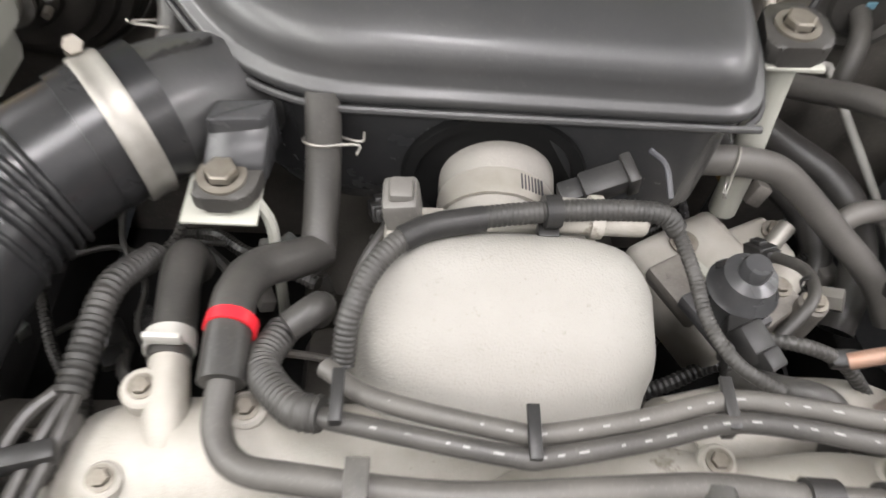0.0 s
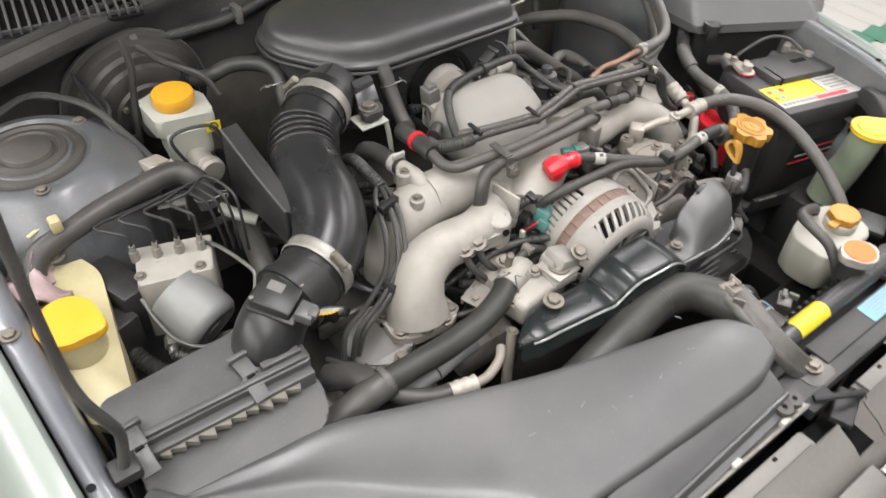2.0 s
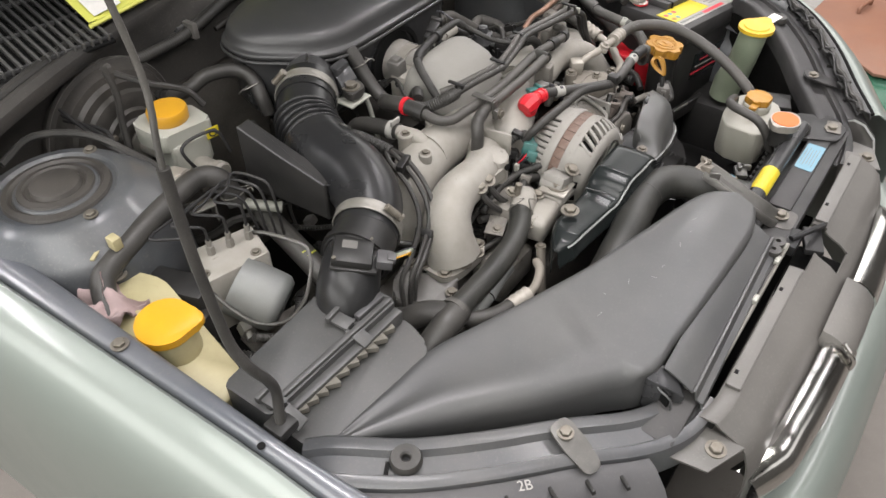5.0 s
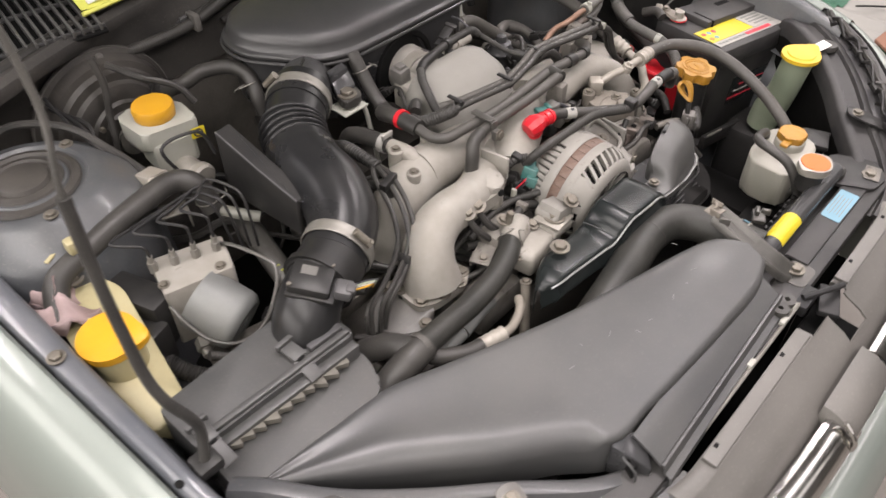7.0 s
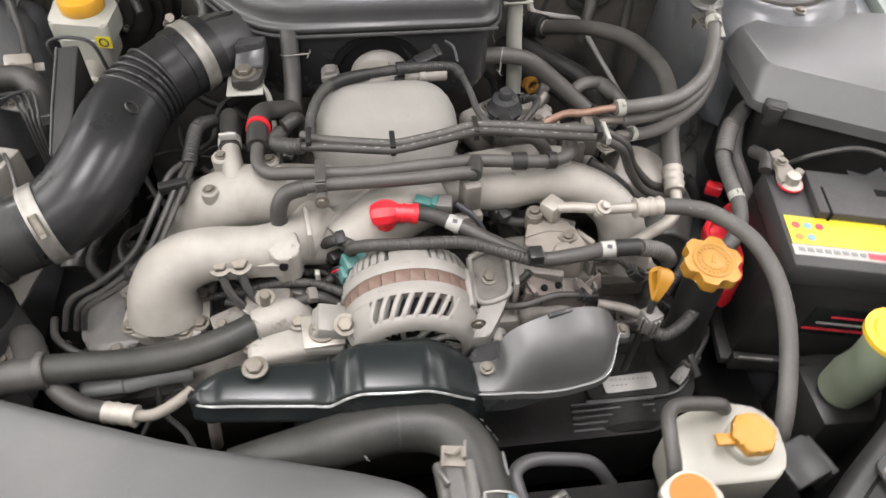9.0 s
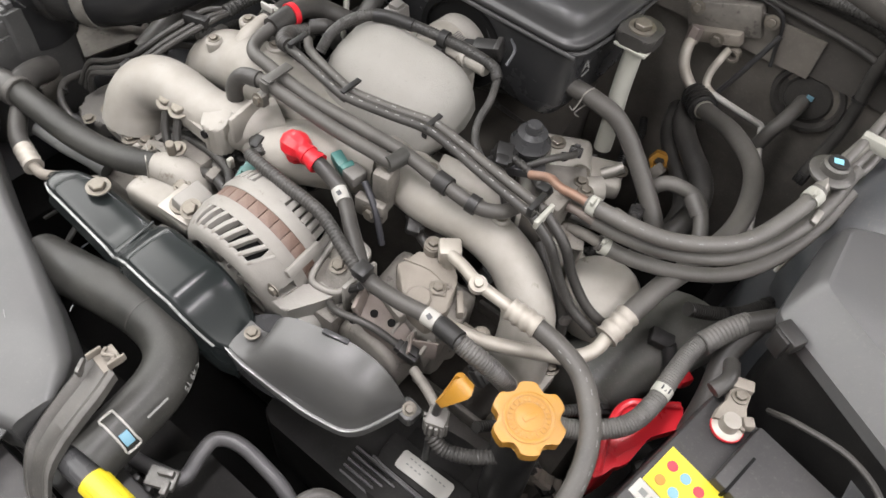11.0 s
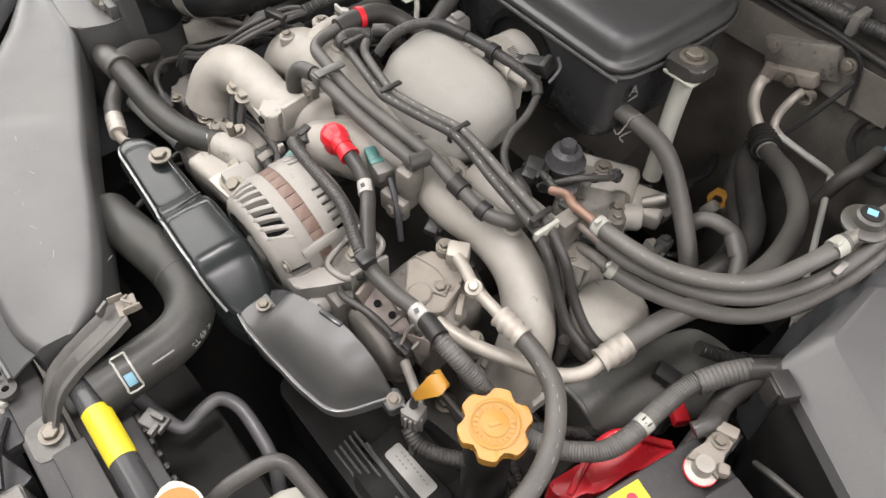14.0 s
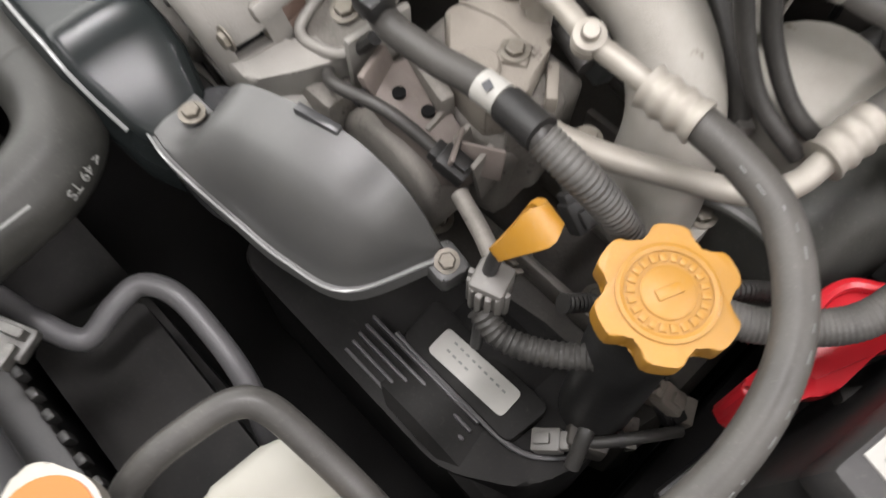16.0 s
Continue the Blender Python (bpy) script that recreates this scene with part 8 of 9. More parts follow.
part("metal_end", tube([(0.218, 0.136, 0.803), (0.24, 0.128, 0.81), (0.267, 0.1185, 0.814), (0.30, 0.117, 0.814), (0.315, 0.116, 0.814)], 0.007, 14, 5), "pipe", al, "dull cream metal pipe end")
part("service_port", lathe([(0.0, 0.010), (0.0045, 0.010), (0.0055, 0.008), (0.0055, 0.005), (0.0095, 0.004), (0.0095, 0.001), (0.0078, 0.0), (0.0098, -0.002), (0.0098, -0.009), (0, -0.009)], 20, pose(0.268, 0.115, 0.819, 16, 12, 0)), "pipe", al, "stepped round service port")
part("crimp", tube([(0.31, 0.116, 0.814), (0.345, 0.117, 0.813)], 0.0116, 18, 2, rib=0.011, depth=0.0018), "pipe", al, "crimped metal sleeve")
rp = [(0.343, 0.117, 0.813), (0.375, 0.113, 0.812), (0.41, 0.10, 0.81), (0.445, 0.062, 0.804), (0.462, 0.015, 0.79), (0.462, -0.04, 0.77), (0.448, -0.10, 0.745), (0.432, -0.15, 0.71), (0.425, -0.175, 0.64)]
part("rubber_hose", tube(rp, 0.0107, 16, 6), "hose_mid", al)
dashes(rp[1:-2], 0.0107, al, 0.011, 0.004, (0.7, -0.6, 0.4), "motor", 0.0009)
lo = thing("low_pressure_pipe", (0.38, 0.16, 0.72), "dull aluminium low pressure pipe with a crimped sleeve", "pipe")
part("pipe", tube([(0.255, 0.075, 0.775), (0.30, 0.088, 0.772), (0.345, 0.118, 0.762), (0.378, 0.14, 0.757), (0.396, 0.165, 0.758), (0.40, 0.19, 0.765)], 0.0082, 14, 5), "pipe", lo)
part("crimp", tube([(0.3985, 0.186, 0.764), (0.404, 0.222, 0.774)], 0.0130, 18, 2, rib=0.012, depth=0.0018), "pipe", lo, "crimped metal sleeve")
part("hose", tube([(0.404, 0.22, 0.774), (0.414, 0.27, 0.784), (0.432, 0.33, 0.795), (0.442, 0.395, 0.80), (0.434, 0.455, 0.799), (0.412, 0.51, 0.794), (0.366, 0.565, 0.778), (0.33, 0.597, 0.76), (0.305, 0.620, 0.746), (0.294, 0.632, 0.743)], 0.0125, 16, 6), "hose_mid", lo, "long dusty black rubber hose")
collar = part("collar", rod((0.3055, 0.6195, 0.7463), (0.280, 0.6475, 0.740), 0.0185, 24, 0.002), "black", lo, "black ribbed rubber collar")
for k in range(6):
    part("collar_rib", ring((0.3055 - 0.0042 * k, 0.6195 + 0.0046 * k, 0.7463 - 0.001 * k), (0.3035 - 0.0042 * k, 0.6217 + 0.0046 * k, 0.7458 - 0.001 * k), 0.0185, 0.0028, 24), "black", collar)
part("collar_ring", ring((0.3095, 0.6152, 0.7478), (0.3075, 0.6174, 0.7472), 0.0125, 0.0016, 24), "bright", lo, "thin bright clamp ring")

# ---- rounded case behind the oil filler ----
rk = thing("resonance_case", (0.40, 0.25, 0.5), "dull green grey rounded plastic case behind the oil filler", "engine cover")
part("shell", loft([[V(0.385 + 0.075 * f + 0.058 * math.cos(a), 0.165 + 0.185 * f, 0.655 + 0.052 * math.sin(a)) for a in [2 * math.pi * k / 20 for k in range(20)]] for f in (0.0, 0.04, 0.5, 0.96, 1.0)]), "case", rk, "", 50)
part("end_rib", tube([(0.335, 0.163, 0.67), (0.36, 0.162, 0.700), (0.40, 0.164, 0.703), (0.435, 0.166, 0.68)], 0.004, 8, 5), "case", rk)
part("clip", join(box(0.445, 0.262, 0.712, 0.03, 0.022, 0.012, 0.002, (0, 15, 20)), tube([(0.455, 0.262, 0.712), (0.47, 0.25, 0.69), (0.472, 0.235, 0.65)], 0.009, 10, 4)), "black", rk, "black wire plug on the case")

# ---- fuel lines to the damper at the strut tower ----
fl = thing("fuel_lines", (0.4, 0.28, 0.8), "three dusty fuel hoses on copper pipes", "hose")
part("copper_pipe", tube([(0.225, 0.27, 0.83), (0.25, 0.268, 0.845), (0.27, 0.255, 0.856), (0.295, 0.248, 0.866), (0.318, 0.245, 0.870)], 0.0055, 12, 5), "copper", fl, "tarnished copper pipe")
part("copper_pipe", tube([(0.255, 0.25, 0.80), (0.268, 0.252, 0.83), (0.29, 0.248, 0.845), (0.328, 0.245, 0.849)], 0.0055, 12, 5), "brown_steel", fl, "brown steel pipe")
part("copper_pipe", tube([(0.275, 0.25, 0.79), (0.29, 0.248, 0.81), (0.312, 0.246, 0.82), (0.342, 0.247, 0.821)], 0.0065, 12, 5), "alu_dark", fl, "brown steel pipe")
for pts, r in (([(0.308, 0.246, 0.8685), (0.345, 0.248, 0.869), (0.395, 0.262, 0.865), (0.44, 0.295, 0.862), (0.468, 0.33, 0.866), (0.487, 0.375, 0.884), (0.494, 0.41, 0.893)], 0.0092),
               ([(0.322, 0.245, 0.8485), (0.36, 0.252, 0.845), (0.41, 0.275, 0.838), (0.455, 0.31, 0.836), (0.485, 0.35, 0.845), (0.507, 0.40, 0.868), (0.515, 0.47, 0.892)], 0.0078),
               ([(0.334, 0.2465, 0.821), (0.372, 0.262, 0.808), (0.423, 0.292, 0.798), (0.468, 0.325, 0.803), (0.498, 0.365, 0.822), (0.515, 0.41, 0.848), (0.522, 0.46, 0.87)], 0.0088)):
    part("hose", tube(pts, r, 16, 6), "hose_dusty", fl, "dusty grey rubber fuel hose")
dashes([(0.345, 0.248, 0.869), (0.395, 0.262, 0.865), (0.44, 0.295, 0.862), (0.468, 0.33, 0.866)], 0.0092, fl, 0.016, 0.003, (0.3, -0.5, 0.8), "motor", 0.001)
for a, b, r in (((0.311, 0.246, 0.8687), (0.321, 0.2463, 0.869), 0.0094), ((0.338, 0.2475, 0.8198), (0.346, 0.251, 0.8175), 0.0090), ((0.491, 0.392, 0.889), (0.4935, 0.404, 0.892), 0.0094)):
    c = part("white_clip", ring(a, b, r, 0.0016, 20), "grey_tank", fl, "dusty white spring clip")
    part("clip_ear", box((a[0] + b[0]) / 2, (a[1] + b[1]) / 2 - 0.006, a[2] + 0.0125, 0.004, 0.010, 0.006, 0.001), "grey_tank", c)
part("pipe_bracket", join(box(0.278, 0.24, 0.83, 0.02, 0.03, 0.05, 0.003), box(0.26, 0.235, 0.80, 0.03, 0.02, 0.06, 0.004)), "alu_dark", fl, "rusty pipe bracket")
for k, (x0, z0) in enumerate(((0.505, 0.898), (0.515, 0.889), (0.523, 0.868))):
    part("rear_pipe", tube([(x0 - 0.008, 0.44 + 0.02 * k, z0), (x0, 0.50, z0 + 0.012), (x0 + 0.008, 0.58, z0 + 0.024), (x0 + 0.02, 0.66, z0 + 0.03), (x0 + 0.02, 0.72, z0 + 0.02)], 0.0055, 10, 4), "cover", fl, "dusty olive fuel pipe")
for y in (0.50, 0.57, 0.63):
    part("pipe_clip", box(0.517, y, 0.91 + 0.25 * (y - 0.5), 0.036, 0.012, 0.016, 0.002), "grey_tank", fl)
dm = thing("fuel_damper", (0.494, 0.441, 0.88), "round metal fuel damper with a pale blue cap", "fuel part")
part("flange", lathe([(0, -0.012), (0.012, -0.012), (0.014, -0.004), (0.024, -0.003), (0.025, 0.001), (0.023, 0.003), (0.015, 0.004), (0.0145, 0.012), (0.012, 0.0145), (0, 0.0145)], 30, pose(0.494, 0.441, 0.897)), "steel_grey", dm)
part("cap", lathe([(0, 0.014), (0.0115, 0.014), (0.011, 0.016), (0, 0.0165)], 24, pose(0.494, 0.441, 0.897)), "black_metal", dm, "dark damper cap")
part("paint_mark", box(0.4935, 0.4405, 0.9138, 0.010, 0.008, 0.0006, 0, (0, 0, 20)), "blue", dm, "pale blue paint mark")
part("stem", tube([(0.494, 0.41, 0.892), (0.494, 0.425, 0.893), (0.494, 0.435, 0.89)], 0.008, 12, 3), "steel", dm)
part("stem", tube([(0.496, 0.455, 0.896), (0.502, 0.48, 0.902), (0.506, 0.50, 0.905)], 0.008, 12, 3), "steel", dm)
part("lever", join(box(0.507, 0.395, 0.866, 0.008, 0.018, 0.026, 0.002, (20, 0, 0)), tube([(0.503, 0.40, 0.86), (0.51, 0.385, 0.83), (0.505, 0.365, 0.80)], 0.003, 8, 3)), "steel", dm, "small metal bracket")

# ---- valve and hoses behind the manifold ----
eg = thing("exhaust_valve", (0.183, 0.34, 0.76), "grey round exhaust recirculation valve with a plug", "engine part")
part("dome", lathe([(0, 0), (0.020, 0), (0.020, 0.022), (0.0255, 0.026), (0.026, 0.031), (0.022, 0.035), (0.019, 0.047), (0.0105, 0.05), (0.0105, 0.058), (0.009, 0.061), (0, 0.062)], 32, pose(0.183, 0.34, 0.772)), "satin", eg)
part("base", box(0.183, 0.34, 0.768, 0.05, 0.05, 0.014, 0.003, (0, 0, 30)), "plastic", eg)
part("plug", join(box(0.172, 0.298, 0.80, 0.024, 0.028, 0.022, 0.003, (0, 0, -15)), box(0.168, 0.282, 0.798, 0.018, 0.02, 0.016, 0.002, (0, 0, -15))), "black", eg, "black wired plug")
part("plug_hose", tube([(0.166, 0.274, 0.797), (0.178, 0.258, 0.815), (0.205, 0.245, 0.825), (0.225, 0.235, 0.80), (0.228, 0.23, 0.76)], 0.009, 12, 5), "rubber", eg)
gb = thing("gearbox_fittings", (0.22, 0.42, 0.66), "dusty cast fittings on the bell housing", "engine part")
part("casting", join(box(0.20, 0.40, 0.70, 0.10, 0.12, 0.06, 0.012, (0, 0, 30)), box(0.25, 0.44, 0.705, 0.06, 0.05, 0.03, 0.006, (0, 0, 25)), rod((0.24, 0.38, 0.72), (0.27, 0.41, 0.72), 0.018, 16, 0.003), rod((0.36, 0.245, 0.70), (0.36, 0.245, 0.765), 0.045, 24, 0.006)), "alu", gb, "", 50)
part("cover_plate", join(box(0.225, 0.37, 0.735, 0.07, 0.05, 0.012, 0.004, (0, 0, 35)), box(0.175, 0.385, 0.725, 0.04, 0.06, 0.02, 0.005, (0, 0, 30)), rod((0.265, 0.36, 0.70), (0.265, 0.36, 0.755), 0.012, 12, 0.003)), "alu_dark", gb, "dusty cover plate")
for p in ((0.205, 0.355, 0.741), (0.248, 0.382, 0.741), (0.265, 0.36, 0.755)):
    bolt(p, gb, (0, 0, 1), 1.1)
part("white_label", box(0.20, 0.388, 0.7315, 0.05, 0.012, 0.001, 0, (0, 0, -52)), "grey_tank", gb, "worn white label")
for p in ((0.235, 0.405, 0.732), (0.27, 0.452, 0.722), (0.18, 0.43, 0.731)):
    bolt(p, gb, (0, 0, 1), 1.4)
part("sensor", join(rod((0.255, 0.43, 0.722), (0.275, 0.45, 0.735), 0.008, 10), rod((0.30, 0.40, 0.70), (0.32, 0.39, 0.71), 0.011, 6)), "steel", gb)
gd = thing("gearbox_dipstick", (0.284, 0.585, 0.6), "small amber ring of the gearbox dipstick", "dipstick")
part("ring_handle", join(lathe([(0.009, 0), (0.016, 0), (0.016, 0.014), (0.009, 0.014), (0.009, 0)], 6, frame_to((0.284, 0.590, 0.648), (0.289, 0.575, 0.654)))), "amber", gd)
part("stick", tube([(0.284, 0.585, 0.635), (0.283, 0.586, 0.60), (0.28, 0.59, 0.5)], 0.005, 8, 3), "black_metal", gd)
tb = thing("chamber_stay", (0.222, 0.49, 0.75), "white painted tubular stay below the air chamber", "bracket")
part("stay", tube([(0.219, 0.498, 0.886), (0.220, 0.495, 0.865), (0.222, 0.488, 0.82), (0.226, 0.482, 0.77), (0.228, 0.478, 0.72)], 0.0125, 16, 4), "grey_tank", tb)
part("top_plate", box(0.220, 0.498, 0.886, 0.045, 0.045, 0.004, 0.001), "grey_tank", tb)
s3 = thing("front_stay", (-0.16, 0.36, 0.8), "thin white painted stay beneath the front ear", "bracket")
part("stay", join(box(-0.18, 0.368, 0.844, 0.05, 0.042, 0.003, 0.001), tube([(-0.158, 0.368, 0.843), (-0.150, 0.362, 0.825), (-0.148, 0.352, 0.78), (-0.148, 0.34, 0.72)], 0.0042, 8, 4)), "grey_tank", s3)
dh = thing("drain_hose", (0.28, 0.41, 0.76), "dusty black hose with a spring wire clip", "hose")
dp = [(0.166, 0.450, 0.815), (0.186, 0.451, 0.814), (0.208, 0.454, 0.810), (0.24, 0.458, 0.798), (0.27, 0.454, 0.776), (0.31, 0.437, 0.744), (0.352, 0.411, 0.712), (0.375, 0.39, 0.68)]
part("hose", tube(dp, 0.0125, 14, 6), "hose_mid", dh)
wire_clip((0.197, 0.45, 0.812), (1, -0.3, 0), 0.0138, dh, (-0.2, -0.7, -0.5))
hh = thing("heater_hoses", (0.38, 0.5, 0.68), "pair of thick black heater hoses to the firewall", "hose")
part("hose", tube([(0.27, 0.70, 0.70), (0.287, 0.625, 0.703), (0.325, 0.578, 0.70), (0.36, 0.545, 0.695), (0.378, 0.505, 0.685), (0.372, 0.45, 0.67), (0.35, 0.40, 0.64)], 0.0165, 18, 6), "rubber", hh)
part("hose", tube([(0.255, 0.70, 0.66), (0.275, 0.635, 0.66), (0.318, 0.585, 0.655), (0.352, 0.545, 0.645), (0.362, 0.50, 0.635), (0.35, 0.45, 0.61)], 0.0165, 18, 6), "rubber", hh)
part("thin_hose", tube([(0.318, 0.452, 0.72), (0.328, 0.458, 0.735), (0.346, 0.464, 0.741), (0.379, 0.468, 0.733), (0.405, 0.44, 0.715), (0.415, 0.41, 0.69)], 0.0105, 14, 6), "hose_dusty", hh, "dusty brown grey hose")
part("hose_end", tube([(0.37, 0.469, 0.735), (0.392, 0.456, 0.724)], 0.0122, 14, 2), "cover", hh, "pale hose end")
ab = thing("expansion_valve_block", (0.255, 0.705, 0.8), "aluminium pipe block on the firewall with bent pipes", "air conditioning part")
part("plate", box(0.262, 0.712, 0.832, 0.11, 0.02, 0.05, 0.005, (0, -22, 0)), "alu_dark", ab)
part("block", join(box(0.262, 0.697, 0.808, 0.08, 0.018, 0.02, 0.004, (0, -20, 0)), ring((0.297, 0.70, 0.795), (0.297, 0.688, 0.795), 0.007, 0.004, 16)), "casting", ab, "cast pipe block")
part("fitting", rod((0.236, 0.688, 0.815), (0.236, 0.68, 0.792), 0.0105, 6, 0.001), "brown_steel", ab, "brown hexagonal pipe fitting")
bolt((0.268, 0.686, 0.81), ab, (0, -1, 0), 1.3)
bolt((0.225, 0.69, 0.84), ab, (0, -1, 0.3), 1.2)
bolt((0.325, 0.70, 0.862), ab, (0, -1, 0.2), 1.2)
part("pipe", tube([(0.236, 0.69, 0.80), (0.238, 0.668, 0.79), (0.246, 0.656, 0.77), (0.262, 0.652, 0.752), (0.28, 0.645, 0.744), (0.294, 0.632, 0.743)], 0.0085, 12, 5), "pipe", ab, "thick bent metal pipe")
part("pipe", tube([(0.289, 0.69, 0.80), (0.288, 0.672, 0.795), (0.285, 0.66, 0.775), (0.29, 0.65, 0.76), (0.306, 0.642, 0.757)], 0.006, 12, 5), "pipe", ab, "thin bent metal pipe")
part("liquid_line", tube([(0.302, 0.643, 0.758), (0.312, 0.643, 0.757), (0.345, 0.657, 0.742), (0.374, 0.670, 0.729), (0.383, 0.672, 0.7245), (0.389, 0.664, 0.716), (0.42, 0.62, 0.675), (0.455, 0.57, 0.628), (0.48, 0.53, 0.59)], 0.0048, 10, 5), "label_white", ab, "pale thin liquid line")
part("stay", tube([(0.305, 0.65, 0.75), (0.325, 0.665, 0.80), (0.345, 0.69, 0.855)], 0.004, 8, 3), "black_metal", ab)
gr = thing("firewall_grommet", (0.42, 0.71, 0.77), "round black firewall grommet with a cable", "grommet")
part("ring", lathe([(0.0, 0.012), (0.022, 0.012), (0.032, 0.010), (0.036, 0.004), (0.042, 0.004), (0.046, 0.012), (0.052, 0.012), (0.054, 0.006), (0.054, 0.0), (0.0, 0.0)], 36, frame_to((0.415, 0.730, 0.765), (0.415, 0.66, 0.769))), "rubber", gr)
part("cable", tube([(0.412, 0.722, 0.762), (0.408, 0.69, 0.752), (0.398, 0.665, 0.728), (0.39, 0.655, 0.69)], 0.011, 12, 4), "hose_mid", gr)
part("blue_tag", box(0.418, 0.7165, 0.772, 0.010, 0.002, 0.008, 0.0005), "label_blue", gr)
fwl = thing("firewall_loom", (0.0, 0.7, 0.92), "ribbed wiring loom along the firewall top", "wiring")
part("loom", tube([(-0.42, 0.695, 0.902), (-0.33, 0.70, 0.893), (-0.235, 0.70, 0.897), (-0.1, 0.702, 0.928), (0.05, 0.705, 0.925), (0.2, 0.702, 0.915), (0.30, 0.70, 0.92), (0.40, 0.698, 0.928), (0.5, 0.69, 0.93)], 0.0095, 12, 6, rib=0.0042, depth=0.0009), "loom", fwl)
part("earth_strap", tube([(0.15, 0.71, 0.885), (0.235, 0.708, 0.882), (0.30, 0.708, 0.882), (0.335, 0.706, 0.87), (0.345, 0.706, 0.82), (0.35, 0.70, 0.80)], 0.0028, 8, 5), "black_metal", fwl)
for x, y, z in ((-0.42, 0.695, 0.905), (-0.235, 0.70, 0.90), (-0.1, 0.702, 0.932), (0.31, 0.70, 0.922)):
    part("loom_clip", box(x, y - 0.002, z, 0.012, 0.03, 0.03, 0.003), "cover", fwl, "plastic loom clip")
# left side lines
bv = thing("booster_hose", (-0.3, 0.58, 0.82), "black vacuum hose to the brake booster", "hose")
part("hose", tube([(-0.352, 0.632, 0.842), (-0.335, 0.598, 0.862), (-0.30, 0.592, 0.872), (-0.262, 0.57, 0.872), (-0.245, 0.545, 0.86), (-0.25, 0.52, 0.83), (-0.25, 0.51, 0.80)], 0.0125, 14, 6), "rubber", bv)
wire_clip((-0.252, 0.535, 0.85), (0, -0.5, -1), 0.0135, bv, (-1, 0, 0.2))
bh = thing("left_coolant_hose", (-0.55, 0.39, 0.8), "long black hose beside the strut tower", "hose")
part("hose", tube([(-0.715, 0.33, 0.80), (-0.69, 0.365, 0.832), (-0.63, 0.378, 0.846), (-0.56, 0.392, 0.852), (-0.49, 0.405, 0.852), (-0.462, 0.388, 0.84), (-0.455, 0.37, 0.80)], 0.0165, 16, 6), "rubber", bh)
wire_clip((-0.457, 0.376, 0.815), (0, 0.2, 1), 0.0175, bh, (1, -0.4, 0))
part("clip", box(-0.655, 0.372, 0.866, 0.014, 0.018, 0.02, 0.003), "cream", bh, "yellowed plastic clip")
part("tag", box(-0.675, 0.385, 0.858, 0.035, 0.006, 0.003, 0.001, (0, 0, 30)), "cream", bh)
rh = thing("ribbed_duct", (-0.42, 0.3, 0.66), "grey brown hose with yellow paint marks", "hose")
part("hose", tube([(-0.405, 0.385, 0.74), (-0.415, 0.33, 0.73), (-0.425, 0.27, 0.715), (-0.43, 0.2, 0.68)], 0.0185, 16, 5), "cover", rh)
for k in range(2):
    part("paint_mark", box(-0.425 + 0.0, 0.255 + 0.012 * k, 0.7315, 0.02, 0.003, 0.001, 0, (0, 15, 10)), "paper", rh)
part("white_elbow", tube([(-0.44, 0.375, 0.785), (-0.42, 0.345, 0.78), (-0.405, 0.33, 0.775)], 0.009, 12, 4), "grey_tank", rh, "pale plastic elbow")
pb = thing("brake_pipe_bundle", (-0.47, 0.42, 0.78), "valve with bent pipes beside the strut tower", "brake part")
part("valve", join(box(-0.500, 0.447, 0.838, 0.036, 0.028, 0.03, 0.004, (0, 12, 20)), rod((-0.503, 0.437, 0.845), (-0.505, 0.424, 0.849), 0.0095, 12, 0.001), rod((-0.482, 0.452, 0.832), (-0.47, 0.455, 0.83), 0.007, 6)), "pipe", pb, "bare aluminium valve")
part("valve_bracket", join(box(-0.512, 0.452, 0.816, 0.05, 0.04, 0.003, 0.001, (0, 8, 20)), box(-0.53, 0.45, 0.79, 0.003, 0.04, 0.06, 0.001, (0, 0, 20))), "casting", pb, "folded valve bracket")
for k in range(3):
    part("pipe", tube([(-0.51 + 0.01 * k, 0.47, 0.82), (-0.52, 0.52 + 0.01 * k, 0.86), (-0.53 + 0.01 * k, 0.58, 0.88), (-0.53, 0.66, 0.90 - 0.01 * k)], 0.003, 8, 4), "black_metal", pb, "dark bent brake pipe")
part("tower_cable", tube([(-0.66, 0.61, 0.895), (-0.60, 0.62, 0.905), (-0.54, 0.58, 0.89), (-0.51, 0.52, 0.86), (-0.495, 0.47, 0.84)], 0.006, 8, 5), "loom", pb)
part("cable_drop", tube([(-0.452, 0.635, 0.945), (-0.45, 0.625, 0.90), (-0.46, 0.62, 0.85), (-0.475, 0.60, 0.78)], 0.006, 8, 5), "rubber", pb)
part("cable_drop", tube([(-0.425, 0.655, 0.915), (-0.40, 0.61, 0.90), (-0.36, 0.575, 0.88), (-0.345, 0.555, 0.85)], 0.0055, 8, 5), "rubber", pb)

# ---- battery cables at the right ----
bl = thing("battery_loom", (0.48, 0.2, 0.70), "thick ribbed battery loom with a white marker band", "wiring")
bp = [(0.405, 0.07, 0.745), (0.435, 0.088, 0.742), (0.468, 0.118, 0.752), (0.478, 0.15, 0.765), (0.478, 0.19, 0.772), (0.482, 0.235, 0.778), (0.505, 0.28, 0.788), (0.535, 0.31, 0.798), (0.56, 0.33, 0.80)]
part("loom", tube(bp, 0.0102, 14, 8, rib=0.0030, depth=0.0007), "loom_dusty", bl)
marker = part("marker", tube([(0.4785, 0.160, 0.768), (0.4785, 0.171, 0.7695)], 0.0110, 16, 2), "grey_tank", bl, "white marker band")
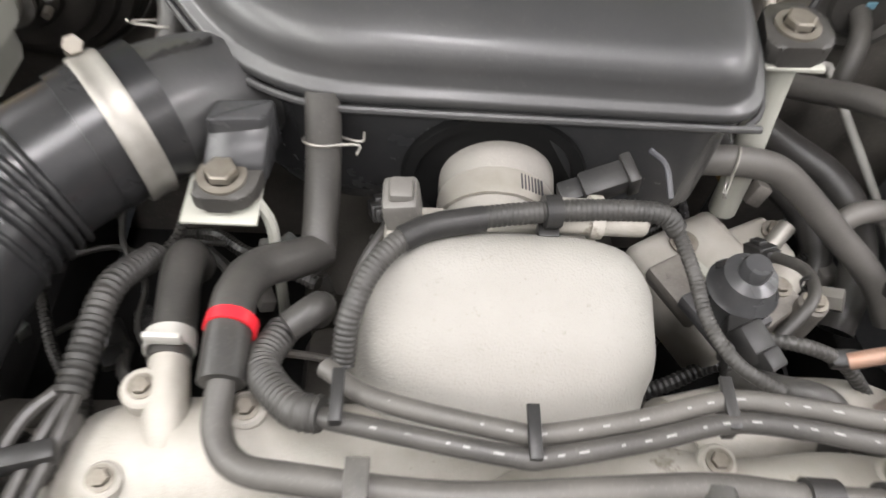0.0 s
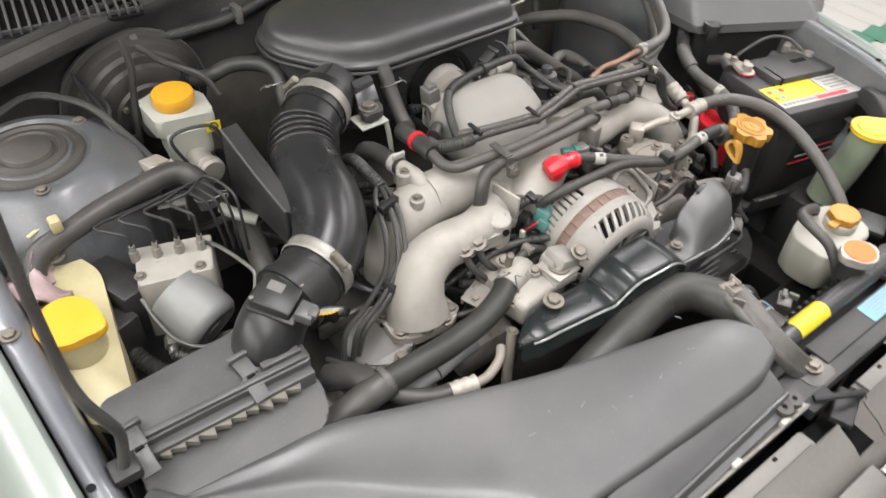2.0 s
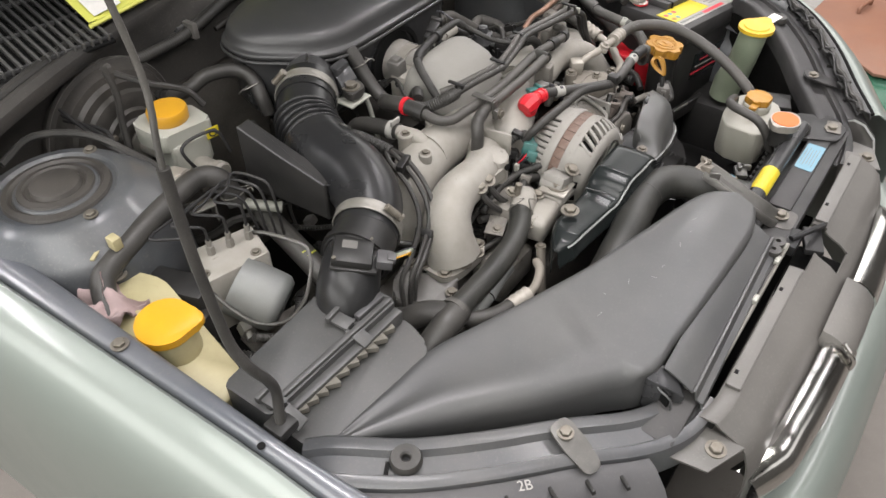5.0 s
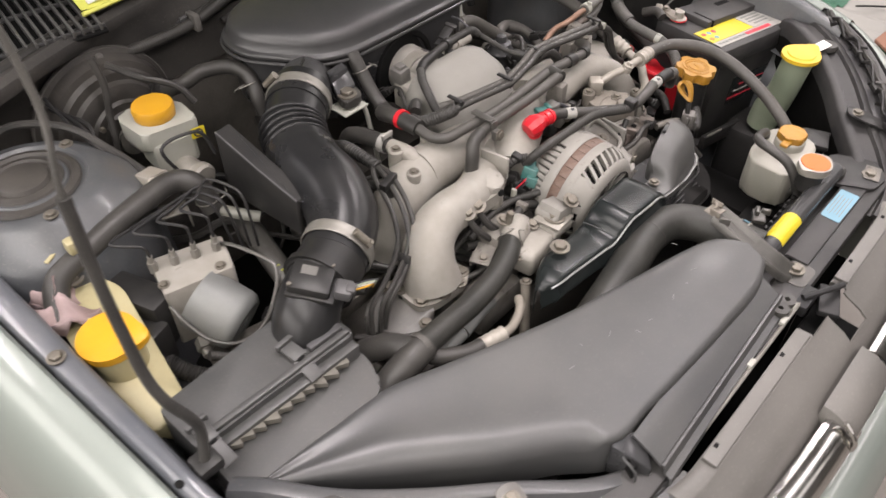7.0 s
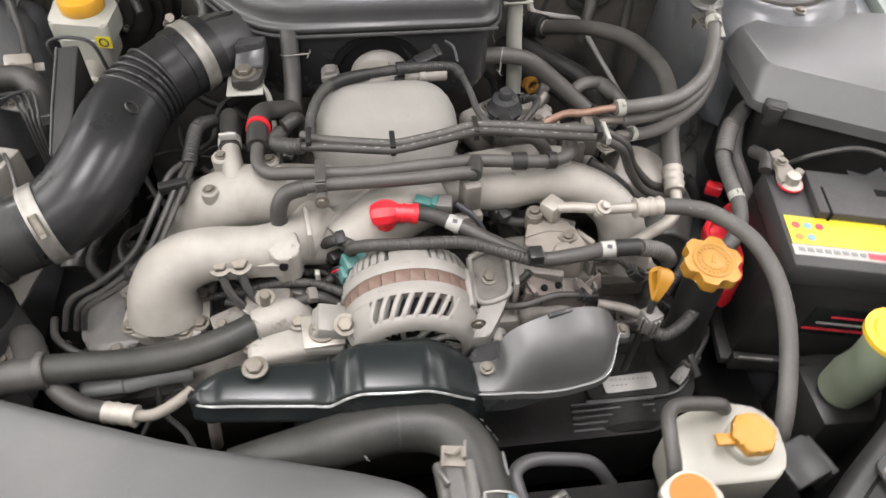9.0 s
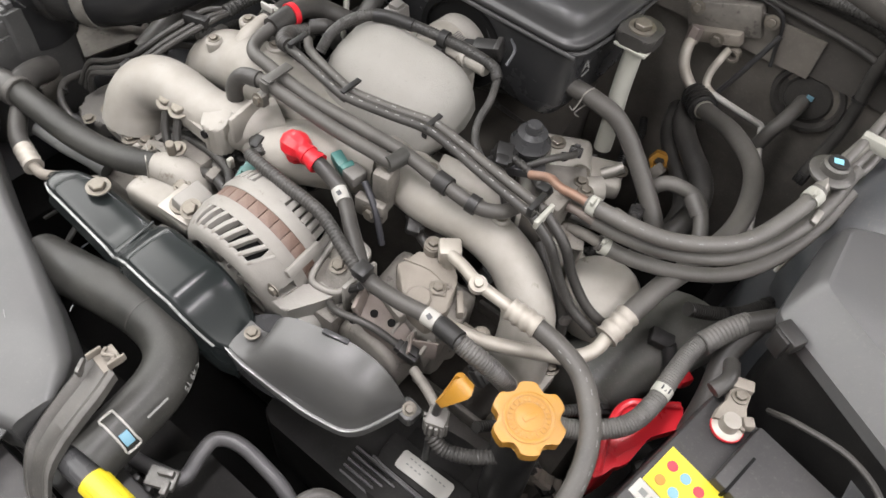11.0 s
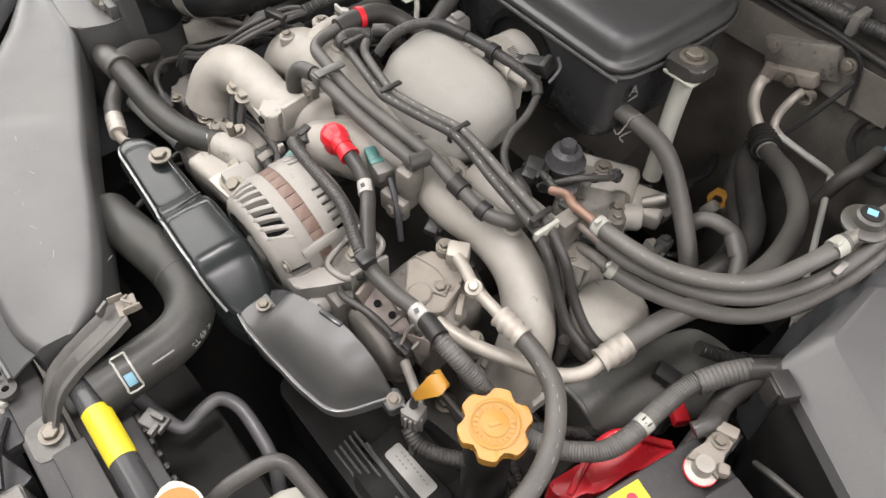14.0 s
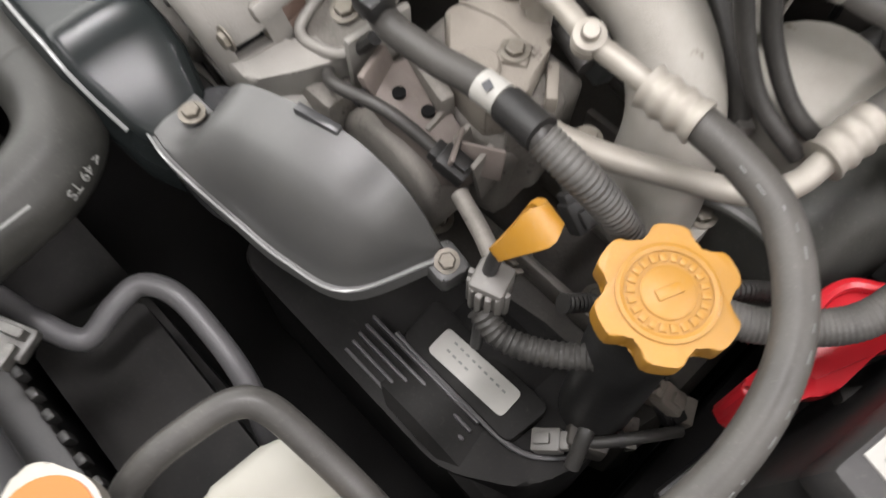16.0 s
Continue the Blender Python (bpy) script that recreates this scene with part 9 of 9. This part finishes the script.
for k in range(3):
    part("text_bar", box(0.4765 + 0.004 * k, 0.1655, 0.7795 - 0.0006 * k, 0.0018, 0.0065, 0.0006, 0), "ink", marker)
part("wrapped_joint", tube([(0.484, 0.238, 0.779), (0.497, 0.266, 0.785), (0.512, 0.289, 0.790)], 0.0125, 14, 8, rib=0.005, depth=0.0009), "loom_dusty", bl, "grey wrapped joint of the loom")
part("tape", tube([(0.505, 0.28, 0.788), (0.535, 0.31, 0.798)], 0.0125, 14, 3), "rubber", bl)
part("branch", tube([(0.52, 0.295, 0.79), (0.512, 0.26, 0.76), (0.52, 0.22, 0.735), (0.525, 0.18, 0.70)], 0.013, 12, 5), "rubber", bl)
part("drop", tube([(0.52, 0.23, 0.79), (0.525, 0.205, 0.80), (0.518, 0.185, 0.795)], 0.009, 10, 4), "rubber", bl)
rc = thing("terminal_cover", (0.49, 0.14, 0.70), "bright red plastic positive terminal cover, open", "cover")
part("flap", prism(rounded([(0.468, 0.078), (0.448, 0.138), (0.451, 0.172), (0.474, 0.188), (0.507, 0.210), (0.517, 0.182), (0.495, 0.150), (0.491, 0.106)], 0.007, 3), 0.690, lambda x, y: 0.703 + 0.03 * (y - 0.14), 0.003), "red", rc, "red plastic flap")
part("flap_rim", tube([(0.472, 0.080, 0.700), (0.453, 0.137, 0.705), (0.456, 0.168, 0.7065), (0.476, 0.183, 0.7075), (0.503, 0.203, 0.708)], 0.0045, 8, 5), "red", rc)
part("side", prism(rounded([(0.448, 0.068), (0.474, 0.070), (0.486, 0.11), (0.456, 0.12)], 0.01, 4), 0.645, lambda x, y: 0.702, 0.004), "red", rc)
part("tab", box(0.486, 0.232, 0.716, 0.024, 0.018, 0.018, 0.004, (0, 0, -30)), "red", rc)
nb = thing("earth_cable", (0.72, 0.17, 0.8), "thin dark earth cable over the battery", "wiring")
part("cable", tube([(0.70, 0.142, 0.795), (0.69, 0.175, 0.81), (0.65, 0.195, 0.815), (0.60, 0.205, 0.80), (0.575, 0.22, 0.77)], 0.0035, 8, 5), "rubber", nb)

# ---- front: bracket, latch, rods ----
hb = thing("radiator_bracket", (0.06, -0.26, 0.72), "pressed grey steel radiator bracket with bolts", "bracket")
arm = [(0.042, -0.188, 0.796), (0.045, -0.212, 0.786), (0.046, -0.238, 0.775), (0.048, -0.262, 0.764), (0.054, -0.284, 0.752), (0.068, -0.302, 0.734), (0.083, -0.312, 0.7235)]
rows = []
for p in smooth_path(arm, 6):
    rows.append([p + V(dx, 0.0, dz) for dx, dz in ((-0.0215, -0.008), (-0.020, 0.001), (-0.0165, 0.004), (-0.013, 0.003), (-0.009, -0.003), (0.006, -0.004), (0.011, 0.002), (0.0145, 0.0035), (0.0185, 0.0015), (0.020, -0.008))])
part("arm", sheet(rows, 0.0022), "steel_grey", hb, "", 50)
part("clip", join(box(0.052, -0.172, 0.8005, 0.034, 0.030, 0.003, 0.001, (0, 0, -8)), box(0.036, -0.180, 0.808, 0.003, 0.022, 0.014, 0.001, (0, 0, -8)), box(0.068, -0.168, 0.807, 0.003, 0.026, 0.014, 0.001, (0, 0, -8)), tube([(0.040, -0.165, 0.806), (0.05, -0.174, 0.814), (0.062, -0.166, 0.813), (0.064, -0.178, 0.806)], 0.0028, 8, 4)), "casting", hb, "dull metal clip with a spring").matrix_basis = Matrix.Translation((-0.010, -0.009, -0.004)) @ Matrix.Translation((0.052, -0.175, 0.80)) @ Matrix.Scale(0.72, 4) @ Matrix.Translation((-0.052, 0.175, -0.80))
part("notch_tab", box(0.030, -0.204, 0.795, 0.004, 0.016, 0.012, 0.001, (0, 0, 30)), "steel_grey", hb)
bolt((0.087, -0.31, 0.7255), hb, (0, 0, 1), 1.5)
part("foot", prism(rounded([(0.055, -0.292), (0.112, -0.298), (0.112, -0.335), (0.062, -0.335)], 0.01, 4), 0.715, 0.7215, 0.002), "steel_grey", hb)
part("fan_plug", join(box(0.148, -0.219, 0.736, 0.03, 0.020, 0.008, 0.002, (0, 0, 25)), box(0.150, -0.214, 0.743, 0.016, 0.006, 0.010, 0.001, (0, 0, 25)), box(0.16, -0.224, 0.741, 0.006, 0.014, 0.010, 0.001, (0, 0, 25))), "steel_grey", hb, "dark folded plug clip")
for x in (0.012, -0.01):
    part("rubber_eye", lathe([(0.004, 0), (0.012, 0), (0.012, 0.008), (0.004, 0.008), (0.004, 0)], 18, pose(x, -0.328, 0.727)), "rubber", hb)
lt2 = thing("bonnet_latch", (0.07, -0.36, 0.69), "black steel bonnet latch with small springs", "latch")
part("plate", join(box(0.05, -0.345, 0.712, 0.05, 0.02, 0.02, 0.003), box(0.085, -0.37, 0.70, 0.06, 0.03, 0.012, 0.003, (0, 0, 20))), "black_metal", lt2)
part("lever", tube([(0.04, -0.342, 0.725), (0.07, -0.36, 0.728), (0.11, -0.375, 0.72)], 0.005, 8, 4), "black_metal", lt2)
for x, y in ((0.015, -0.338), (-0.02, -0.340), (-0.12, -0.340)):
    part("small_part", box(x, y, 0.722, 0.016, 0.008, 0.012, 0.002), "grey_tank", lt2)
part("rod", tube([(-0.25, -0.342, 0.718), (-0.1, -0.342, 0.72), (0.03, -0.342, 0.72)], 0.003, 8, 3), "steel", lt2, "thin latch rod")
mt = thing("radiator_mount", (0.36, -0.27, 0.70), "rubber radiator mount on a bolted plate", "bracket")
part("plate", prism(rounded([(0.31, -0.245), (0.40, -0.235), (0.43, -0.30), (0.40, -0.335), (0.35, -0.33)], 0.012, 4), 0.722, 0.728, 0.002), "black_metal", mt)
part("rubber", lathe([(0.006, 0), (0.02, 0), (0.02, 0.01), (0.015, 0.014), (0.006, 0.014), (0.006, 0)], 22, pose(0.345, -0.26, 0.728)), "rubber", mt)
bolt((0.385, -0.31, 0.728), mt, (0, 0, 1), 1.5)
part("rust_patch", box(0.39, -0.312, 0.7295, 0.04, 0.025, 0.0012, 0.0005, (0, 0, 12)), "alu_dark", mt)
pr = thing("bonnet_prop", (-0.72, 0.02, 0.81), "black steel bonnet prop with a rubber sleeve", "prop rod")
part("rod", tube([(-0.711, 0.022, 0.815), (-0.701, 0.03, 0.856), (-0.706, 0.033, 0.882), (-0.712, 0.039, 0.896), (-0.718, 0.047, 0.915), (-0.722, 0.06, 0.94), (-0.718, 0.078, 1.05), (-0.712, 0.09, 1.15), (-0.697, 0.103, 1.226), (-0.703, 0.125, 1.36), (-0.70, 0.19, 1.56), (-0.695, 0.33, 1.83)], 0.0032, 10, 5), "steel_grey", pr, "dark steel upper rod")
part("sleeve", tube([(-0.711, 0.022, 0.815), (-0.701, 0.03, 0.856), (-0.706, 0.033, 0.882), (-0.712, 0.039, 0.896), (-0.718, 0.047, 0.915), (-0.721, 0.06, 0.95), (-0.718, 0.078, 1.05), (-0.7125, 0.089, 1.145)], [0.0062, 0.0062, 0.0062, 0.0062, 0.0062, 0.0060, 0.0058, 0.0062], 12, 5), "rubber", pr, "black rubber sleeve")
part("pivot", box(-0.711, 0.022, 0.811, 0.03, 0.03, 0.016, 0.004), "black", pr)
# ---- small things low in the bay ----
def low_loom():
    t = thing("engine_loom", (0.0, 0.2, 0.62), "dusty tangle of thin wires low in the engine bay", "wiring")
    random.seed(21)
    for k in range(34):
        x, y = random.uniform(-0.42, 0.40), random.uniform(0.02, 0.55)
        z = random.uniform(0.60, 0.69)
        if -0.02 < x < 0.1 and y < 0.12:
            continue
        p = [V(x, y, z)]
        d = V(random.uniform(-1, 1), random.uniform(-1, 1), 0).normalized()
        for i in range(4):
            d = (d + V(random.uniform(-0.7, 0.7), random.uniform(-0.7, 0.7), random.uniform(-0.15, 0.15))).normalized()
            p.append(p[-1] + d * 0.045)
        rib = random.random() < 0.35
        part("wire", tube(p, random.choice((0.003, 0.004, 0.006, 0.008)), 8, 4, **({"rib": 0.005, "depth": 0.0012} if rib else {})), random.choice(("rubber", "loom", "rubber", "alu_dark", "black")), t)
    for k in range(26):
        x, y = random.uniform(-0.40, 0.40), random.uniform(0.03, 0.55)
        part("plug", box(x, y, random.uniform(0.60, 0.67), random.uniform(0.015, 0.035), random.uniform(0.012, 0.025), random.uniform(0.012, 0.025), 0.003, (random.uniform(-30, 30), random.uniform(-30, 30), random.uniform(0, 180))), random.choice(("cover", "black", "alu_dark", "motor")), t)
    return t


low_loom()


def mid_loom():
    """Leads and brackets between the left runners and the alternator."""
    t = thing("injector_loom", (-0.12, 0.12, 0.72), "dusty injector leads and clips between the runners", "wiring")
    paths = [[(-0.21, 0.085, 0.73), (-0.17, 0.075, 0.722), (-0.12, 0.085, 0.73), (-0.07, 0.10, 0.745), (-0.05, 0.12, 0.77)],
             [(-0.23, 0.10, 0.72), (-0.18, 0.10, 0.735), (-0.13, 0.11, 0.74), (-0.08, 0.115, 0.73), (-0.06, 0.09, 0.70)],
             [(-0.20, 0.06, 0.715), (-0.15, 0.058, 0.735), (-0.10, 0.065, 0.75), (-0.07, 0.06, 0.74)],
             [(-0.10, 0.13, 0.76), (-0.075, 0.118, 0.79), (-0.06, 0.11, 0.80), (-0.045, 0.10, 0.80)],
             [(-0.25, 0.30, 0.76), (-0.24, 0.27, 0.78), (-0.22, 0.25, 0.79), (-0.21, 0.22, 0.80)],
             [(-0.27, 0.28, 0.77), (-0.26, 0.25, 0.79), (-0.25, 0.22, 0.80), (-0.262, 0.19, 0.81)],
             [(0.13, 0.17, 0.77), (0.17, 0.155, 0.76), (0.21, 0.16, 0.755), (0.25, 0.15, 0.75)],
             [(0.16, 0.30, 0.80), (0.20, 0.29, 0.815), (0.24, 0.285, 0.80), (0.27, 0.275, 0.77)],
             [(0.28, 0.22, 0.80), (0.32, 0.20, 0.775), (0.345, 0.19, 0.74), (0.35, 0.18, 0.70)]]
    for k, p in enumerate(paths):
        part("lead", tube(p, (0.0065, 0.0045, 0.0075)[k % 3], 10, 5, **({"rib": 0.0045, "depth": 0.001} if k % 2 else {})), "loom" if k % 2 else "rubber", t)
    random.seed(5)
    for p in paths:
        q = Vector(p[2])
        part("clip", box(q.x, q.y, q.z + 0.004, 0.012, 0.018, 0.012, 0.002, (random.uniform(-20, 20), random.uniform(-20, 20), random.uniform(0, 90))), random.choice(("black", "alu_dark", "cover")), t)
    for x, y, z in ((-0.075, 0.125, 0.765), (-0.06, 0.09, 0.745), (0.145, 0.165, 0.775), (0.175, 0.29, 0.812), (-0.26, 0.30, 0.765)):
        part("plug", join(box(x, y, z, 0.022, 0.028, 0.018, 0.003, (15, 10, 30)), box(x + 0.006, y - 0.014, z + 0.004, 0.016, 0.014, 0.014, 0.002, (15, 10, 30))), "black", t, "black injector plug")
    return t


mid_loom()


def manifold_bosses():
    t = thing("manifold_bracket", (0.09, 0.15, 0.78), "cast bracket with a bolt under the manifold runner", "bracket")
    part("plate", join(box(0.105, 0.155, 0.815, 0.022, 0.03, 0.06, 0.004, (0, 0, 10)), box(0.10, 0.135, 0.79, 0.04, 0.014, 0.03, 0.004, (0, 0, 10))), "alu_dark", t)
    bolt((0.105, 0.127, 0.79), t, (0, -1, 0.2), 1.2)
    t2 = thing("lift_hook", (-0.05, 0.10, 0.70), "folded steel bracket with a stud beside the alternator", "bracket")
    part("plate", join(box(-0.088, 0.012, 0.752, 0.048, 0.046, 0.004, 0.001, (0, 4, 6)), box(-0.066, 0.03, 0.735, 0.004, 0.04, 0.04, 0.001, (0, 0, 6))), "bright", t2, "pale zinc bracket plate")
    bolt((-0.088, 0.010, 0.755), t2, (0, 0, 1), 1.9)
    part("stud", rod((-0.155, 0.05, 0.76), (-0.152, 0.048, 0.785), 0.006, 8, 0.001), "bolt", t2)
    return t


manifold_bosses()
# ---- leads, plugs and brackets in the corners of the bay ----
def lead(points, r, label, plug_mat="black", ribbed=False):
    t = thing("sensor_lead", points[len(points) // 2], label, "wiring", "sensor leads in the bay")
    part("wire", tube(points, r, 10, 5, **({"rib": 0.0042, "depth": 0.0009} if ribbed else {})), "loom" if ribbed else "rubber", t)
    a, b = Vector(points[-2]), Vector(points[-1])
    m = frame_to(b, b + (b - a))
    p = join(box(0, 0, 0.008, 0.017, 0.013, 0.022, 0.002), box(0, 0.0078, 0.010, 0.008, 0.004, 0.012, 0.001), box(0, 0, -0.005, 0.013, 0.010, 0.008, 0.0015))
    bmesh.ops.transform(p, matrix=m, verts=p.verts)
    part("plug", p, plug_mat, t)
    c, d = Vector(points[1]), Vector(points[2])
    part("cable_tie", ring(c.lerp(d, 0.45), c.lerp(d, 0.45) + (d - c).normalized() * 0.004, r + 0.0004, 0.0012, 14), "black", t)
    return t


def folded_bracket(at, size, turn, mat, label):
    x, y, z = at
    a, b, h = size
    t = thing("steel_bracket", at, label, "bracket", "folded steel brackets")
    bm = join(box(0, 0, 0, a, b, 0.003, 0.001), box(a / 2 - 0.0015, 0, -h / 2, 0.003, b, h, 0.001), box(-a * 0.2, b * 0.5, -h * 0.25, a * 0.5, 0.003, h * 0.5, 0.001))
    m = pose(x, y, z, *turn)
    bmesh.ops.transform(bm, matrix=m, verts=bm.verts)
    part("plate", bm, mat, t)
    bolt(m @ V(-a * 0.2, -b * 0.1, 0.0015), t, m.to_3x3() @ V(0, 0, 1), 1.0)
    return t


lead([(0.13, 0.03, 0.745), (0.155, 0.018, 0.762), (0.195, 0.028, 0.762), (0.235, 0.036, 0.748)], 0.0045, "black lead with a plug beside the compressor")
lead([(0.21, 0.075, 0.775), (0.25, 0.07, 0.778), (0.285, 0.075, 0.765), (0.31, 0.072, 0.742)], 0.004, "thin black lead behind the belt cover")
lead([(0.36, 0.06, 0.70), (0.385, 0.085, 0.71), (0.41, 0.12, 0.70), (0.43, 0.15, 0.68)], 0.0065, "ribbed lead behind the oil filler", "black", True)
lead([(-0.32, 0.13, 0.735), (-0.345, 0.165, 0.742), (-0.345, 0.205, 0.735), (-0.33, 0.235, 0.72)], 0.005, "dusty lead beside the manifold runner")
lead([(-0.37, 0.14, 0.72), (-0.395, 0.18, 0.715), (-0.395, 0.235, 0.70), (-0.38, 0.28, 0.69)], 0.0065, "ribbed lead below the intake hose", "black", True)
lead([(-0.43, 0.10, 0.70), (-0.415, 0.06, 0.715), (-0.385, 0.035, 0.715), (-0.355, 0.03, 0.70)], 0.005, "black lead below the flow meter")
lead([(-0.24, 0.06, 0.70), (-0.205, 0.045, 0.712), (-0.17, 0.062, 0.715), (-0.14, 0.085, 0.71)], 0.0045, "dusty lead behind the water outlet", "cover")
lead([(0.29, 0.255, 0.825), (0.325, 0.28, 0.805), (0.345, 0.32, 0.785), (0.335, 0.36, 0.765)], 0.005, "black lead beside the fuel pipes")
lead([(0.20, 0.30, 0.80), (0.225, 0.325, 0.815), (0.235, 0.36, 0.80), (0.225, 0.39, 0.775)], 0.0045, "black lead beside the exhaust valve")
lead([(-0.60, 0.20, 0.735), (-0.565, 0.185, 0.715), (-0.525, 0.20, 0.70), (-0.49, 0.225, 0.695)], 0.006, "ribbed lead in front of the brake block", "black", True)
lead([(-0.66, 0.29, 0.755), (-0.66, 0.335, 0.775), (-0.635, 0.375, 0.785), (-0.60, 0.395, 0.78)], 0.0055, "black lead behind the brake block")
lead([(-0.10, 0.30, 0.80), (-0.085, 0.335, 0.825), (-0.07, 0.365, 0.83), (-0.075, 0.385, 0.815)], 0.004, "black lead to the throttle sensor")
lead([(0.45, 0.30, 0.74), (0.475, 0.33, 0.72), (0.50, 0.36, 0.71), (0.52, 0.40, 0.70)], 0.008, "ribbed lead below the fuel hoses", "black", True)
lead([(0.352, 0.012, 0.676), (0.372, 0.026, 0.664), (0.395, 0.058, 0.645), (0.420, 0.066, 0.625)], 0.005, "dusty lead with a pale plug below the oil filler", "casting")
lead([(0.340, 0.040, 0.69), (0.355, 0.066, 0.668), (0.385, 0.080, 0.64), (0.425, 0.070, 0.61)], 0.006, "ribbed lead behind the timing cover", "black", True)
lead([(0.446, 0.060, 0.61), (0.432, 0.036, 0.622), (0.412, 0.012, 0.615), (0.392, -0.004, 0.602)], 0.0045, "thin lead over the timing cover's end", "cover")
folded_bracket((0.415, 0.03, 0.606), (0.03, 0.022, 0.03), (10, 0, 35), "alu_dark", "oily bracket beside the timing cover")
lead([(0.53, 0.64, 0.93), (0.525, 0.66, 0.87), (0.515, 0.64, 0.80), (0.505, 0.60, 0.74)], 0.007, "black lead down the firewall beside the strut tower", "black", True)
lead([(0.475, 0.70, 0.91), (0.472, 0.705, 0.85), (0.478, 0.69, 0.78), (0.47, 0.66, 0.70)], 0.009, "thick black lead beside the grommet")
folded_bracket((0.535, 0.59, 0.905), (0.03, 0.03, 0.03), (0, 8, 15), "casting", "small pale bracket on the strut tower's side")
lead([(0.50, 0.13, 0.66), (0.53, 0.17, 0.66), (0.545, 0.22, 0.67), (0.54, 0.26, 0.69)], 0.007, "dark lead beside the battery")


folded_bracket((-0.205, 0.055, 0.73), (0.04, 0.03, 0.03), (0, -8, 20), "alu_dark", "dusty folded bracket beside the runner flange")
folded_bracket((0.305, 0.235, 0.815), (0.035, 0.03, 0.04), (0, 5, 30), "alu_dark", "rusty pipe bracket beside the runner")
folded_bracket((-0.50, 0.40, 0.81), (0.04, 0.03, 0.03), (0, 0, -20), "steel", "small zinc bracket beside the strut tower")
folded_bracket((0.51, 0.45, 0.86), (0.03, 0.04, 0.05), (0, -10, 10), "steel", "small zinc bracket below the fuel damper")
folded_bracket((-0.47, 0.05, 0.70), (0.05, 0.04, 0.03), (0, 0, 15), "alu_dark", "dusty bracket below the flow meter")


def cowl_harness():
    t = thing("cowl_harness", (0.0, 0.718, 0.915), "dusty black wiring harness clipped along the cowl panel", "wiring")
    line = [(-0.46, 0.715, 0.862), (-0.40, 0.718, 0.877), (-0.33, 0.720, 0.879), (-0.25, 0.720, 0.890), (-0.17, 0.722, 0.903), (-0.09, 0.723, 0.913), (0.0, 0.722, 0.911), (0.06, 0.722, 0.907), (0.15, 0.722, 0.914), (0.29, 0.718, 0.911), (0.44, 0.714, 0.908), (0.52, 0.708, 0.89)]
    part("harness", tube(line, 0.0085, 10, 5, rib=0.0045, depth=0.0008), "loom", t)
    part("drain_line", tube([(x, y - 0.006, z - 0.028 + 0.006 * math.sin(9 * x)) for x, y, z in line[4:]], 0.0055, 10, 4), "rubber", t)
    for x, y, z in (line[1], line[3], line[5], line[6], line[8], line[9]):
        part("harness_clip", join(box(x, y - 0.004, z, 0.012, 0.022, 0.024, 0.003), box(x, y - 0.012, z + 0.014, 0.016, 0.006, 0.014, 0.002, (20, 0, 0))), "plastic", t)
    part("felt_pad", sheet([[V(x, 0.7205 - 0.03 * x * x - 0.004 * math.sin(14 * x) ** 2, z) for z in (0.80, 0.83, 0.862)] for x in [0.10 + 0.02 * i for i in range(16)]], 0.003), "firewall", t, "crumpled felt strip")
    return t


cowl_harness()


def scuff_marks():
    """Pale scratches on the snorkel's top."""
    rng = random.Random(5)
    snork = bpy.data.objects["intake_snorkel"]
    for k in range(9):
        x, y = -0.32 + 0.035 * k + rng.uniform(-0.01, 0.01), -0.20 + rng.uniform(-0.03, 0.035)
        z = 0.768 + 0.022 * math.exp(-((x + 0.03) / 0.16) ** 2 - ((y + 0.22) / 0.06) ** 2) + 0.0022
        part("scratch", box(x, y, z, rng.uniform(0.004, 0.011), 0.0008, 0.0005, 0, (0, 0, rng.uniform(0, 180))), "motor", snork)


scuff_marks()
